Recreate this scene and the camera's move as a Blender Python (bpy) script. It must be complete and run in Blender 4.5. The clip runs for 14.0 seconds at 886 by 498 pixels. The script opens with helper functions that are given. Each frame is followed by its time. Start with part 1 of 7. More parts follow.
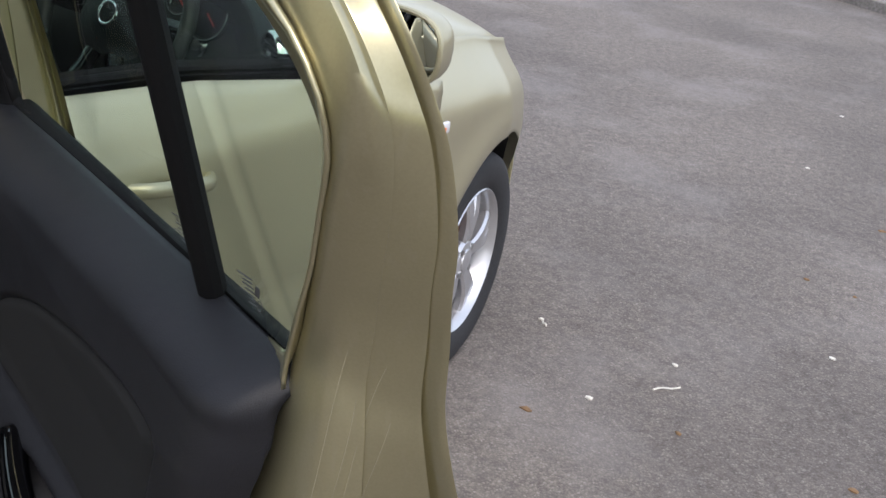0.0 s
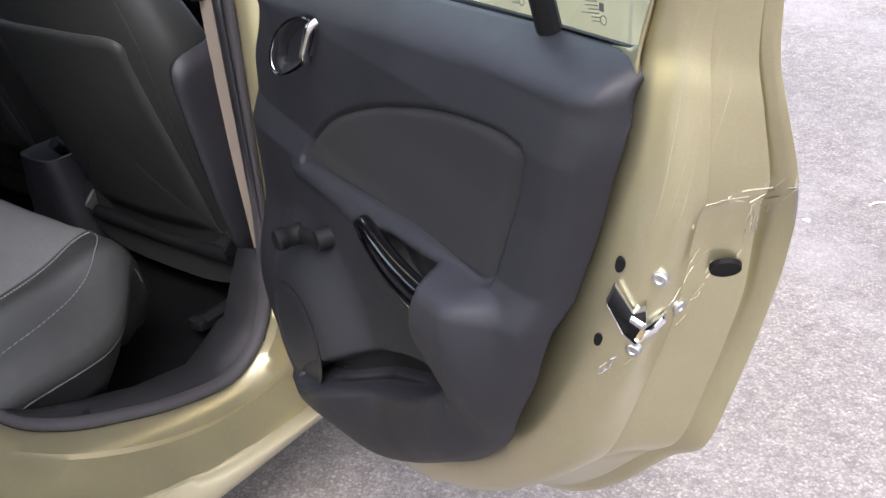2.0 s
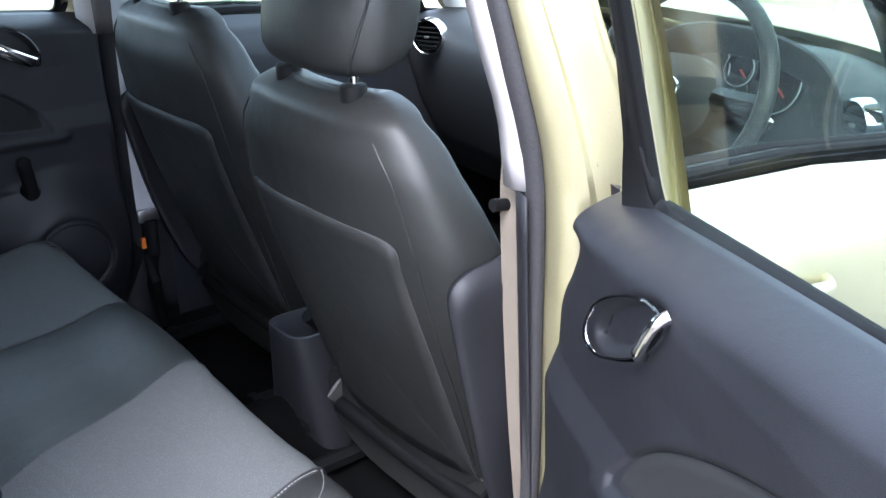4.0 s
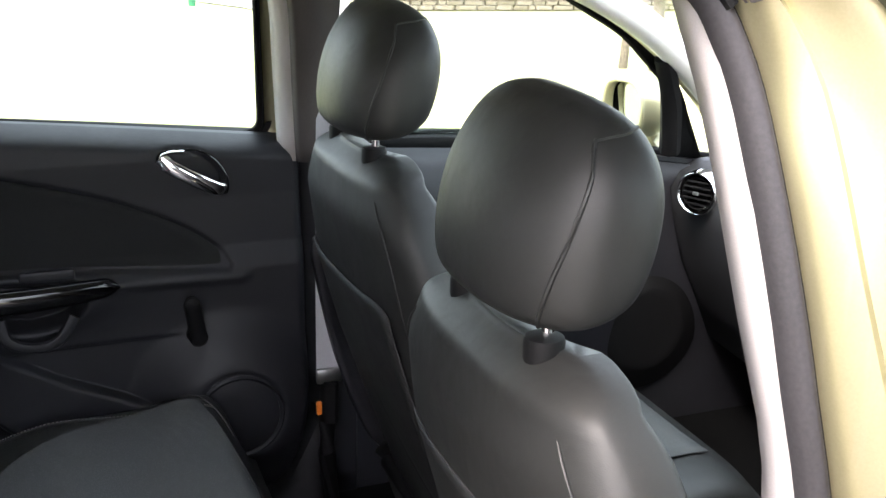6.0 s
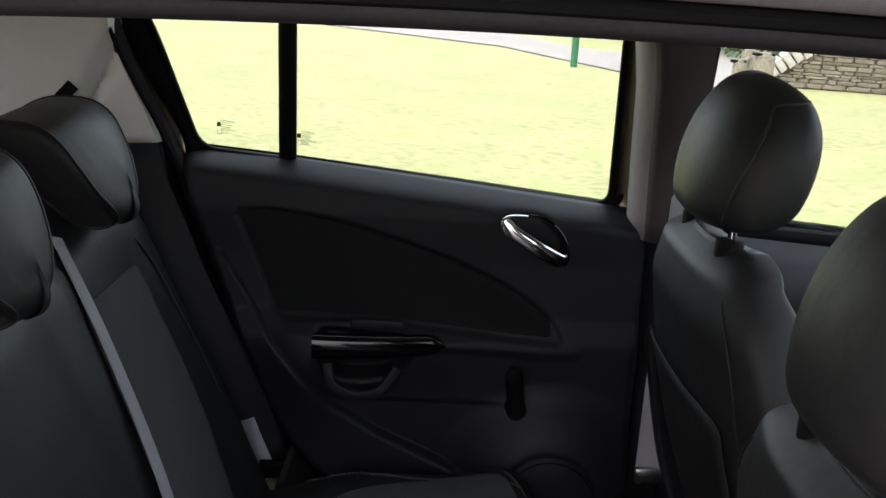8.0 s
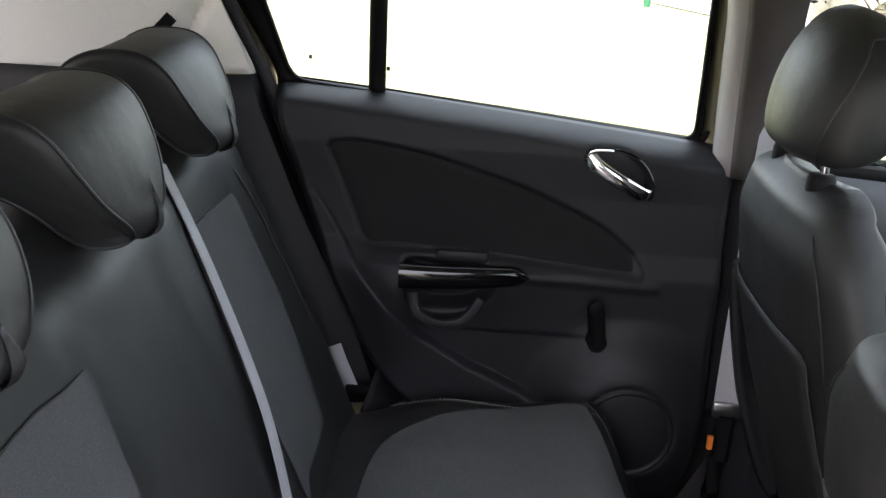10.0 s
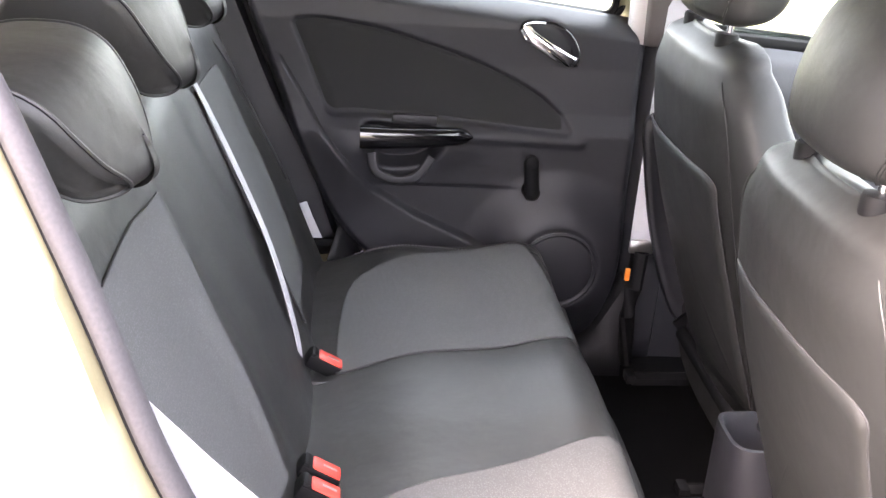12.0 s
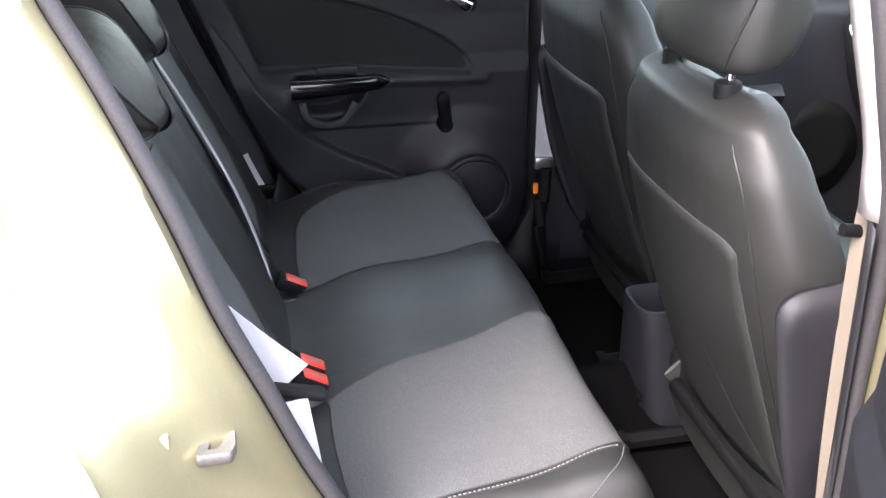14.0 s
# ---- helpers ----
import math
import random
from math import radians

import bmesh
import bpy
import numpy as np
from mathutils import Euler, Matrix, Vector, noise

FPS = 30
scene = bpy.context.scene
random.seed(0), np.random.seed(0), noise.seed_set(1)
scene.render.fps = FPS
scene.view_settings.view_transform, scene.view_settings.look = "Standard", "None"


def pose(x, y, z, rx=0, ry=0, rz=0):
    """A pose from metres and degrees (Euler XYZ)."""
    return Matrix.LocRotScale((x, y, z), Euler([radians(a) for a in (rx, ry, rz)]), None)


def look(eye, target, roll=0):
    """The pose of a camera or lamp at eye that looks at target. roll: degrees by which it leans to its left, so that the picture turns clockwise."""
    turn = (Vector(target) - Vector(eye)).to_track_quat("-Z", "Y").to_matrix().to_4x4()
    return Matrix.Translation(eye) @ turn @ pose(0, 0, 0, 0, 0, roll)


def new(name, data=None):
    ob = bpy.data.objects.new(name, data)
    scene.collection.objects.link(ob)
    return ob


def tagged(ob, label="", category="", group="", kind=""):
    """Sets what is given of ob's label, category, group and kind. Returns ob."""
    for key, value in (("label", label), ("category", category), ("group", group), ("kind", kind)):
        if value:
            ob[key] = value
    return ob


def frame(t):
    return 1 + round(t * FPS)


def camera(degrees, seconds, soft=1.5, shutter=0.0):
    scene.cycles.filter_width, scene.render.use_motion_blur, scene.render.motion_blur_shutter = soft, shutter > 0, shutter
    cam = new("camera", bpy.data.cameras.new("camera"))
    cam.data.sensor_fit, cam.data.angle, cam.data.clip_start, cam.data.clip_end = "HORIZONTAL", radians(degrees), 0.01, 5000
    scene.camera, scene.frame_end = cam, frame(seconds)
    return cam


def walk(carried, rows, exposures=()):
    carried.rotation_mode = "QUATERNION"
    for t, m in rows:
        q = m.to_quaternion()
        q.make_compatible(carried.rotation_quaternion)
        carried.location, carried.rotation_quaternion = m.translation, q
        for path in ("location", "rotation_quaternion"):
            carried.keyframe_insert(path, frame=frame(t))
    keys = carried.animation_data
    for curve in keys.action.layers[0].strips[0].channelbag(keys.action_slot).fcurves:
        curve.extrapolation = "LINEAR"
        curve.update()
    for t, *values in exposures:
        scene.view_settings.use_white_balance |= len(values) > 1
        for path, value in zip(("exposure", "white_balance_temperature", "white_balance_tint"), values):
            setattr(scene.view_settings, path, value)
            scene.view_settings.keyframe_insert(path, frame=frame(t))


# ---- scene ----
cam = camera(44.8, 14.0)
PATH = [
    (0, (1.936, 0.219, 1.466), (1.054, 1.814, 0.643), 8.2),
    (0.5, (1.995, 0.105, 1.433), (0.922, 1.556, 0.57), 4.1),
    (1, (1.973, -0.022, 1.42), (0.94, 1.46, 0.563), 0.2),
    (1.5, (1.96, -0.076, 1.408), (0.913, 1.369, 0.505), -2.9),
    (2, (1.954, -0.06, 1.387), (0.863, 1.318, 0.432), -4.2),
    (2.5, (1.942, 0.028, 1.376), (0.71, 1.312, 0.464), -4.1),
    (3, (1.899, 0.108, 1.387), (0.493, 1.244, 0.531), -1.9),
    (3.5, (1.782, 0.159, 1.4), (0.345, 1.292, 0.594), -0.3),
    (3.7, (1.691, 0.194, 1.396), (0.24, 1.329, 0.617), -0.6),
    (5.8, (1.206, 0.56, 1.425), (-0.534, 1.32, 0.798), 0.6),
    (6, (1.171, 0.579, 1.422), (-0.597, 1.284, 0.809), 1.1),
    (6.5, (1.122, 0.631, 1.407), (-0.725, 1.137, 0.831), 0.1),
    (7, (1.079, 0.642, 1.408), (-0.829, 0.965, 0.9), 1.8),
    (7.5, (1.053, 0.635, 1.419), (-0.88, 0.8, 0.933), 3.0),
    (8, (1.049, 0.626, 1.415), (-0.879, 0.702, 0.888), 3.5),
    (8.5, (1.046, 0.619, 1.421), (-0.87, 0.595, 0.848), 3.8),
    (8.7, (1.051, 0.615, 1.418), (-0.86, 0.574, 0.829), 4.2),
    (10.8, (1.14, 0.532, 1.406), (-0.737, 0.559, 0.714), 2.8),
    (11, (1.163, 0.509, 1.406), (-0.705, 0.606, 0.7), 3.3),
    (11.5, (1.229, 0.481, 1.41), (-0.613, 0.649, 0.65), 3.1),
    (12, (1.359, 0.451, 1.405), (-0.47, 0.648, 0.621), 4.3),
    (12.5, (1.465, 0.461, 1.405), (-0.348, 0.617, 0.575), 0.8),
    (13, (1.524, 0.413, 1.409), (-0.256, 0.706, 0.548), -0.6),
    (13.5, (1.577, 0.337, 1.415), (-0.131, 0.842, 0.505), 0.0),
    (14, (1.641, 0.34, 1.458), (-0.13, 0.722, 0.611), 0.4),
]
EXPOSURES = [(0.0, 0.69, 6250, 13), (1.0, 1.10, 6150, 14), (2.0, 2.18, 6150, 17), (2.5, 2.45, 5900, 17), (3.0, 2.80, 5750, 14), (3.5, 3.08, 5550, 13), (6.0, 3.15, 6600, 17), (6.5, 2.72, 7500, 18), (7.0, 2.2, 7100, 21), (7.5, 1.89, 6650, 23), (8.0, 1.75, 6750, 21), (8.5, 2.16, 6650, 21), (11.0, 3.7, 6950, 24), (11.5, 4.35, 7050, 27), (12.0, 4.85, 7100, 27), (12.5, 4.85, 6750, 24), (13.0, 4.45, 6650, 23), (13.5, 4.05, 6500, 21), (14.0, 3.75, 6450, 20)]
walk(cam, [(t, look(eye, target, roll)) for t, eye, target, roll in PATH], EXPOSURES)

# ---- daylight: bright overcast ----
world = bpy.data.worlds.new("overcast_sky")
scene.world = world
world.use_nodes = True
wn = world.node_tree
sky = wn.nodes.new("ShaderNodeTexSky")
sky.sky_type = "NISHITA"
sky.sun_disc = False
sky.sun_elevation = radians(52)
sky.sun_rotation = radians(140)
sky.air_density = 1.4
sky.dust_density = 6.0
sky.ozone_density = 1.0
bg = wn.nodes["Background"]
bg.inputs["Strength"].default_value = 0.15
mixn = wn.nodes.new("ShaderNodeMix")
mixn.data_type = "RGBA"
mixn.inputs["Factor"].default_value = 0.55
mixn.inputs["B"].default_value = (6.6, 7.2, 8.2, 1)
wn.links.new(sky.outputs["Color"], mixn.inputs["A"])
wn.links.new(mixn.outputs["Result"], bg.inputs["Color"])

sun = new("sun", bpy.data.lights.new("sun", "SUN"))
sun.data.energy = 0.8
sun.data.angle = radians(20)
sun.data.color = (1.0, 0.98, 0.95)
sun.matrix_world = look((2.5, -3.0, 5.0), (0, 0, 0))

# ---- materials ----
def mat(name, base, rough=0.5, metal=0.0, grain=0.0, grain_scale=200.0, bump=0.0, stain=0.0, stain_scale=3.0, coat=0.0, spec=0.5, detail=6.0, base2=None, streak=None, weave=None, rumple=0.0):
    """A surface with fine grain, larger stains and bump."""
    m = bpy.data.materials.new(name)
    m.use_nodes = True
    nt = m.node_tree
    b = nt.nodes["Principled BSDF"]
    b.inputs["Roughness"].default_value = rough
    b.inputs["Metallic"].default_value = metal
    b.inputs["Specular IOR Level"].default_value = spec
    b.inputs["Coat Weight"].default_value = coat
    b.inputs["Coat Roughness"].default_value = 0.06
    co = nt.nodes.new("ShaderNodeTexCoord")
    fine = nt.nodes.new("ShaderNodeTexNoise")
    fine.inputs["Scale"].default_value = grain_scale
    fine.inputs["Detail"].default_value = detail
    big = nt.nodes.new("ShaderNodeTexNoise")
    big.inputs["Scale"].default_value = stain_scale
    big.inputs["Detail"].default_value = 5
    for n in (fine, big):
        nt.links.new(co.outputs["Object"], n.inputs["Vector"])
    c2 = base2 or tuple(min(1, c * 1.6 + 0.001) for c in base)
    lo = tuple(c * (1 - grain) for c in base)
    hi = tuple(min(1, c + (d - c) * grain) for c, d in zip(base, c2))
    ramp = nt.nodes.new("ShaderNodeValToRGB")
    ramp.color_ramp.elements[0].position, ramp.color_ramp.elements[1].position = 0.3, 0.7
    ramp.color_ramp.elements[0].color, ramp.color_ramp.elements[1].color = (*lo, 1), (*hi, 1)
    nt.links.new(fine.outputs["Fac"], ramp.inputs["Fac"])
    mul = nt.nodes.new("ShaderNodeMix")
    mul.data_type, mul.blend_type = "RGBA", "MULTIPLY"
    mul.inputs["Factor"].default_value = 1.0
    r2 = nt.nodes.new("ShaderNodeValToRGB")
    r2.color_ramp.elements[0].position, r2.color_ramp.elements[1].position = 0.32, 0.68
    r2.color_ramp.elements[0].color = (1 - stain,) * 3 + (1,)
    nt.links.new(big.outputs["Fac"], r2.inputs["Fac"])
    nt.links.new(ramp.outputs["Color"], mul.inputs["A"])
    nt.links.new(r2.outputs["Color"], mul.inputs["B"])
    colour = mul.outputs["Result"]
    if streak:
        mp = nt.nodes.new("ShaderNodeMapping")
        mp.inputs["Scale"].default_value = streak[0]
        mp.inputs["Rotation"].default_value = (0.35, 0.2, 0.5)
        ns = nt.nodes.new("ShaderNodeTexNoise")
        ns.inputs["Scale"].default_value, ns.inputs["Detail"].default_value = 1.0, 6
        nt.links.new(co.outputs["Object"], mp.inputs["Vector"])
        nt.links.new(mp.outputs["Vector"], ns.inputs["Vector"])
        r3 = nt.nodes.new("ShaderNodeValToRGB")
        r3.color_ramp.elements[0].position, r3.color_ramp.elements[1].position = 0.56, 0.72
        r3.color_ramp.elements[1].color = (streak[1],) * 3 + (1,)
        nt.links.new(ns.outputs["Fac"], r3.inputs["Fac"])
        sm = nt.nodes.new("ShaderNodeMix")
        sm.data_type = "RGBA"
        sm.inputs["B"].default_value = (*streak[2], 1)
        nt.links.new(r3.outputs["Color"], sm.inputs["Factor"])
        nt.links.new(colour, sm.inputs["A"])
        colour = sm.outputs["Result"]
    if weave:
        vo = nt.nodes.new("ShaderNodeTexVoronoi")
        vo.inputs["Scale"].default_value, vo.inputs["Randomness"].default_value = weave[0], 0.75
        nt.links.new(co.outputs["Object"], vo.inputs["Vector"])
        r4 = nt.nodes.new("ShaderNodeValToRGB")
        r4.color_ramp.elements[0].position, r4.color_ramp.elements[1].position = 0.12, 0.42
        r4.color_ramp.elements[0].color, r4.color_ramp.elements[1].color = (weave[1],) * 3 + (1,), (0, 0, 0, 1)
        nt.links.new(vo.outputs["Distance"], r4.inputs["Fac"])
        wm = nt.nodes.new("ShaderNodeMix")
        wm.data_type = "RGBA"
        wm.inputs["B"].default_value = (0.40, 0.41, 0.42, 1)
        nt.links.new(r4.outputs["Color"], wm.inputs["Factor"])
        nt.links.new(colour, wm.inputs["A"])
        colour = wm.outputs["Result"]
    nt.links.new(colour, b.inputs["Base Color"])
    rr = nt.nodes.new("ShaderNodeMapRange")
    rr.inputs["To Min"].default_value, rr.inputs["To Max"].default_value = max(0.02, rough - 0.08 * min(1, stain * 3 + grain)), min(1, rough + 0.08 * min(1, stain * 3 + grain))
    nt.links.new(big.outputs["Fac"], rr.inputs["Value"])
    nt.links.new(rr.outputs["Result"], b.inputs["Roughness"])
    if bump:
        bp = nt.nodes.new("ShaderNodeBump")
        bp.inputs["Strength"].default_value = bump
        bp.inputs["Distance"].default_value = 0.002
        nt.links.new(fine.outputs["Fac"], bp.inputs["Height"])
        if rumple:
            soft = nt.nodes.new("ShaderNodeTexNoise")
            soft.inputs["Scale"].default_value, soft.inputs["Detail"].default_value = 16.0, 3
            nt.links.new(co.outputs["Object"], soft.inputs["Vector"])
            b2 = nt.nodes.new("ShaderNodeBump")
            b2.inputs["Strength"].default_value = rumple
            b2.inputs["Distance"].default_value = 0.012
            nt.links.new(soft.outputs["Fac"], b2.inputs["Height"])
            nt.links.new(b2.outputs["Normal"], bp.inputs["Normal"])
        nt.links.new(bp.outputs["Normal"], b.inputs["Normal"])
    return m


def glass_mat(name, tint=(0.875, 0.925, 0.885)):
    """Thin tinted glazing: clear with a mirror sheen that grows at a slant."""
    m = bpy.data.materials.new(name)
    m.use_nodes = True
    nt = m.node_tree
    nt.nodes.remove(nt.nodes["Principled BSDF"])
    out = nt.nodes["Material Output"]
    tr = nt.nodes.new("ShaderNodeBsdfTransparent")
    tr.inputs["Color"].default_value = (*tint, 1)
    gl = nt.nodes.new("ShaderNodeBsdfGlossy")
    gl.inputs["Roughness"].default_value = 0.01
    lw = nt.nodes.new("ShaderNodeLayerWeight")
    pw = nt.nodes.new("ShaderNodeMath")
    pw.operation = "POWER"
    pw.inputs[1].default_value = 4.5
    fr = nt.nodes.new("ShaderNodeMath")
    fr.operation = "MULTIPLY_ADD"
    fr.inputs[1].default_value, fr.inputs[2].default_value = 0.30, 0.012
    nt.links.new(lw.outputs["Facing"], pw.inputs[0])
    nt.links.new(pw.outputs["Value"], fr.inputs[0])
    mx = nt.nodes.new("ShaderNodeMixShader")
    nt.links.new(fr.outputs["Value"], mx.inputs["Fac"])
    nt.links.new(tr.outputs["BSDF"], mx.inputs[1])
    nt.links.new(gl.outputs["BSDF"], mx.inputs[2])
    nt.links.new(mx.outputs["Shader"], out.inputs["Surface"])
    return m


PAINT = mat("gold_beige_metallic_paint", (0.475, 0.440, 0.300), 0.36, 0.68, 0.05, 900, 0.0, 0.06, 2.5, coat=0.35)
PAINT_JAMB = mat("dusty_inner_paint", (0.455, 0.418, 0.262), 0.30, 0.84, 0.04, 500, 0.0, 0.10, 7.0, coat=0.4, streak=((120, 120, 12), 0.08, (0.60, 0.56, 0.46)))
TRIM = mat("dark_grey_grained_plastic", (0.0115, 0.0117, 0.0146), 0.52, 0, 0.3, 900, 0.22, 0.2, 6.0, spec=0.3, rumple=0.1)
TRIM_LT = mat("pale_grey_pillar_plastic", (0.80, 0.79, 0.77), 0.65, 0, 0.08, 900, 0.15, 0.06, 4.0)
STITCH_PALE = mat("pale_thread", (0.17, 0.167, 0.16), 0.8)
ROOF_EDGE = mat("dusty_mauve_grey_rubber", (0.20, 0.188, 0.196), 0.8, 0, 0.15, 300, 0.1, 0.12, 12.0, spec=0.2)
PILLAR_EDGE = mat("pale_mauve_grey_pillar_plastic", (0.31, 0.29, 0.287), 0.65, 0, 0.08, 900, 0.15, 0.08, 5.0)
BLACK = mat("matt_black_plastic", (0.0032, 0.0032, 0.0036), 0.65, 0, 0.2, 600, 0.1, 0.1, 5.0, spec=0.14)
PIANO = mat("gloss_black_plastic", (0.002, 0.002, 0.0025), 0.07, 0, 0, 400, 0, 0.05, 5.0, spec=0.5)
RUBBER = mat("black_rubber_seal", (0.0036, 0.0036, 0.004), 0.7, 0, 0.3, 500, 0.15, 0.25, 9.0, spec=0.16)
SEALGREY = mat("dusty_grey_rubber_seal", (0.028, 0.0265, 0.029), 0.7, 0, 0.2, 300, 0.1, 0.14, 14.0, spec=0.25)
SILL = mat("black_sill_plastic", (0.009, 0.009, 0.0102), 0.6, 0, 0.3, 700, 0.25, 0.3, 9.0, spec=0.2)
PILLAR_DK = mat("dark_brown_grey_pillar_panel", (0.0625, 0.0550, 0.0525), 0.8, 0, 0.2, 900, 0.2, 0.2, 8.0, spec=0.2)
# rail trim facing inward and down: its shade is put into the colour
EDGE_SHADED = mat("shaded_headlining_edge", (0.11, 0.098, 0.102), 0.9, 0, 0.15, 900, 0.2, 0.1, 6.0, spec=0.2)
LEATHER = mat("black_leatherette", (0.0150, 0.0155, 0.0150), 0.48, 0, 0.15, 1100, 0.16, 0.14, 5.0, spec=0.34, rumple=0.2)
FABRIC = mat("mid_grey_woven_fabric", (0.066, 0.069, 0.0695), 0.9, 0, 0.14, 700, 0.25, 0.08, 6.0, spec=0.12, weave=(330.0, 0.07), rumple=0.25)
FABRIC_DK = mat("charcoal_insert_fabric", (0.0185, 0.0188, 0.0190), 0.92, 0, 0.3, 1500, 0.5, 0.08, 6.0, spec=0.1)
STITCH = mat("grey_thread", (0.085, 0.085, 0.085), 0.8, 0, 0.2, 900, 0.2)
SEAM = mat("dark_seam_piping", (0.018, 0.018, 0.019), 0.7, 0, 0.2, 900, 0.2)
WEB = mat("grey_belt_webbing", (0.36, 0.36, 0.38), 0.8, 0, 0.2, 1400, 0.4, 0.1, 10.0)
WEB_BEIGE = mat("beige_belt_webbing", (0.13, 0.108, 0.085), 0.8, 0, 0.2, 1400, 0.4, 0.1, 10.0)
RED = mat("red_buckle_plastic", (0.55, 0.035, 0.02), 0.4, 0, 0.1, 500, 0.05, 0.1, 30)
ORANGE = mat("orange_plastic", (0.7, 0.18, 0.02), 0.4, 0, 0.1, 500, 0.05)
CHROME = mat("chrome", (0.85, 0.85, 0.86), 0.07, 1.0, 0.02, 500, 0, 0.05, 20)
STEEL = mat("bare_steel", (0.52, 0.52, 0.52), 0.33, 1.0, 0.15, 600, 0.1, 0.2, 40)
ALLOY = mat("silver_alloy_wheel", (0.62, 0.62, 0.64), 0.3, 0.75, 0.08, 700, 0.03, 0.12, 12, coat=0.3)
TYRE = mat("tyre_rubber", (0.022, 0.022, 0.024), 0.75, 0, 0.3, 300, 0.2, 0.25, 14)
CARPET = mat("black_carpet", (0.004, 0.004, 0.0043), 1.0, 0, 0.7, 1200, 0.9, 0.25, 7.0, spec=0.03)
DASH = mat("dashboard_plastic", (0.012, 0.013, 0.0145), 0.6, 0, 0.2, 900, 0.04, 0.1, 5.0, spec=0.35)
HEADLINER = mat("pale_headliner", (0.70, 0.69, 0.67), 0.95, 0, 0.1, 1200, 0.3, 0.05, 4)
LENS = mat("clear_lens_plastic", (0.7, 0.7, 0.72), 0.12, 0, 0.1, 200, 0.0, 0.1, 40, coat=0.5)
BRAKE = mat("rusty_brake_iron", (0.16, 0.06, 0.04), 0.7, 0.4, 0.4, 80, 0.2, 0.3, 20)
GLASS = glass_mat("tinted_car_glass")
SCREEN = glass_mat("clear_screen_glass", (0.97, 0.985, 0.975))
PRINT = mat("grey_glass_print", (0.035, 0.035, 0.035), 0.6)
MIRROR = mat("mirror_glass", (0.60, 0.63, 0.64), 0.015, 1.0)

ZINC = mat("dull_zinc", (0.15, 0.145, 0.14), 0.45, 0.7, 0.2, 500, 0.1, 0.3, 30)

# ---- mesh helpers ----
def cr(points, n, closed=False):
    """n points along a Catmull-Rom curve through the given ones, evenly in parameter."""
    p = [Vector(q) for q in points]
    m = len(p)
    out = []
    for i in range(n):
        u = i / n * m if closed else i / (n - 1) * (m - 1)
        k = min(int(u), m - 1 if closed else m - 2)
        f = u - k
        if closed:
            a, b, c, d = p[(k - 1) % m], p[k % m], p[(k + 1) % m], p[(k + 2) % m]
        else:
            a, b, c, d = p[max(k - 1, 0)], p[k], p[k + 1], p[min(k + 2, m - 1)]
        out.append(0.5 * (2 * b + (c - a) * f + (2 * a - 5 * b + 4 * c - d) * f * f + (3 * b - a - 3 * c + d) * f ** 3))
    return out


def roundpoly(points, r, n=6):
    """A closed 2D polygon with its corners rounded to about r, straight sides cut into steps."""
    out = []
    m = len(points)
    for i in range(m):
        p, a, b = Vector(points[i]), Vector(points[i - 1]), Vector(points[(i + 1) % m])
        ra = min(r, (a - p).length * 0.45)
        rb = min(r, (b - p).length * 0.45)
        s, e = p + (a - p).normalized() * ra, p + (b - p).normalized() * rb
        for k in range(n + 1):
            f = k / n
            out.append(s * (1 - f) ** 2 + p * 2 * f * (1 - f) + e * f * f)
        nxt = b + (p - b).normalized() * min(r, (b - p).length * 0.45)
        for k in range(1, 8):
            out.append(e.lerp(nxt, k / 8))
    return out


def interp(x, table):
    """Piecewise linear value at x of sorted (x, value) pairs."""
    return float(np.interp(x, [a for a, _ in table], [b for _, b in table]))


def curve(table, n=80):
    """A denser table on a smooth curve through the given (x, value) pairs."""
    return [(p.x, p.y) for p in cr([(a, b, 0) for a, b in table], n)]


def smooth(x, a, b):
    f = min(1.0, max(0.0, (x - a) / (b - a)))
    return f * f * (3 - 2 * f)


def loft(rows, closed=False, caps=False, bm=None):
    """Faces between rows of points of equal count; closed joins each row's ends."""
    bm = bm or bmesh.new()
    vs = [[bm.verts.new(p) for p in r] for r in rows]
    n = len(rows[0])
    for a, b in zip(vs, vs[1:]):
        for i in range(n if closed else n - 1):
            j = (i + 1) % n
            bm.faces.new((a[i], a[j], b[j], b[i]))
    if caps:
        bm.faces.new(vs[0][::-1])
        bm.faces.new(vs[-1])
    return bm


def patch(outline, fn, rings=8, bm=None):
    """Fills a closed 2D outline with rings towards its middle; fn(u, v) gives the 3D place."""
    bm = bm or bmesh.new()
    c = sum((Vector(p) for p in outline), Vector((0, 0))) / len(outline)
    rows = []
    for k in range(rings):
        f = 1 - k / rings
        rows.append([bm.verts.new(fn(*(c + (Vector(p) - c) * f))) for p in outline])
    n = len(outline)
    for a, b in zip(rows, rows[1:]):
        for i in range(n):
            bm.faces.new((a[i], a[(i + 1) % n], b[(i + 1) % n], b[i]))
    mid = bm.verts.new(fn(*c))
    for i in range(n):
        bm.faces.new((rows[-1][i], rows[-1][(i + 1) % n], mid))
    return bm


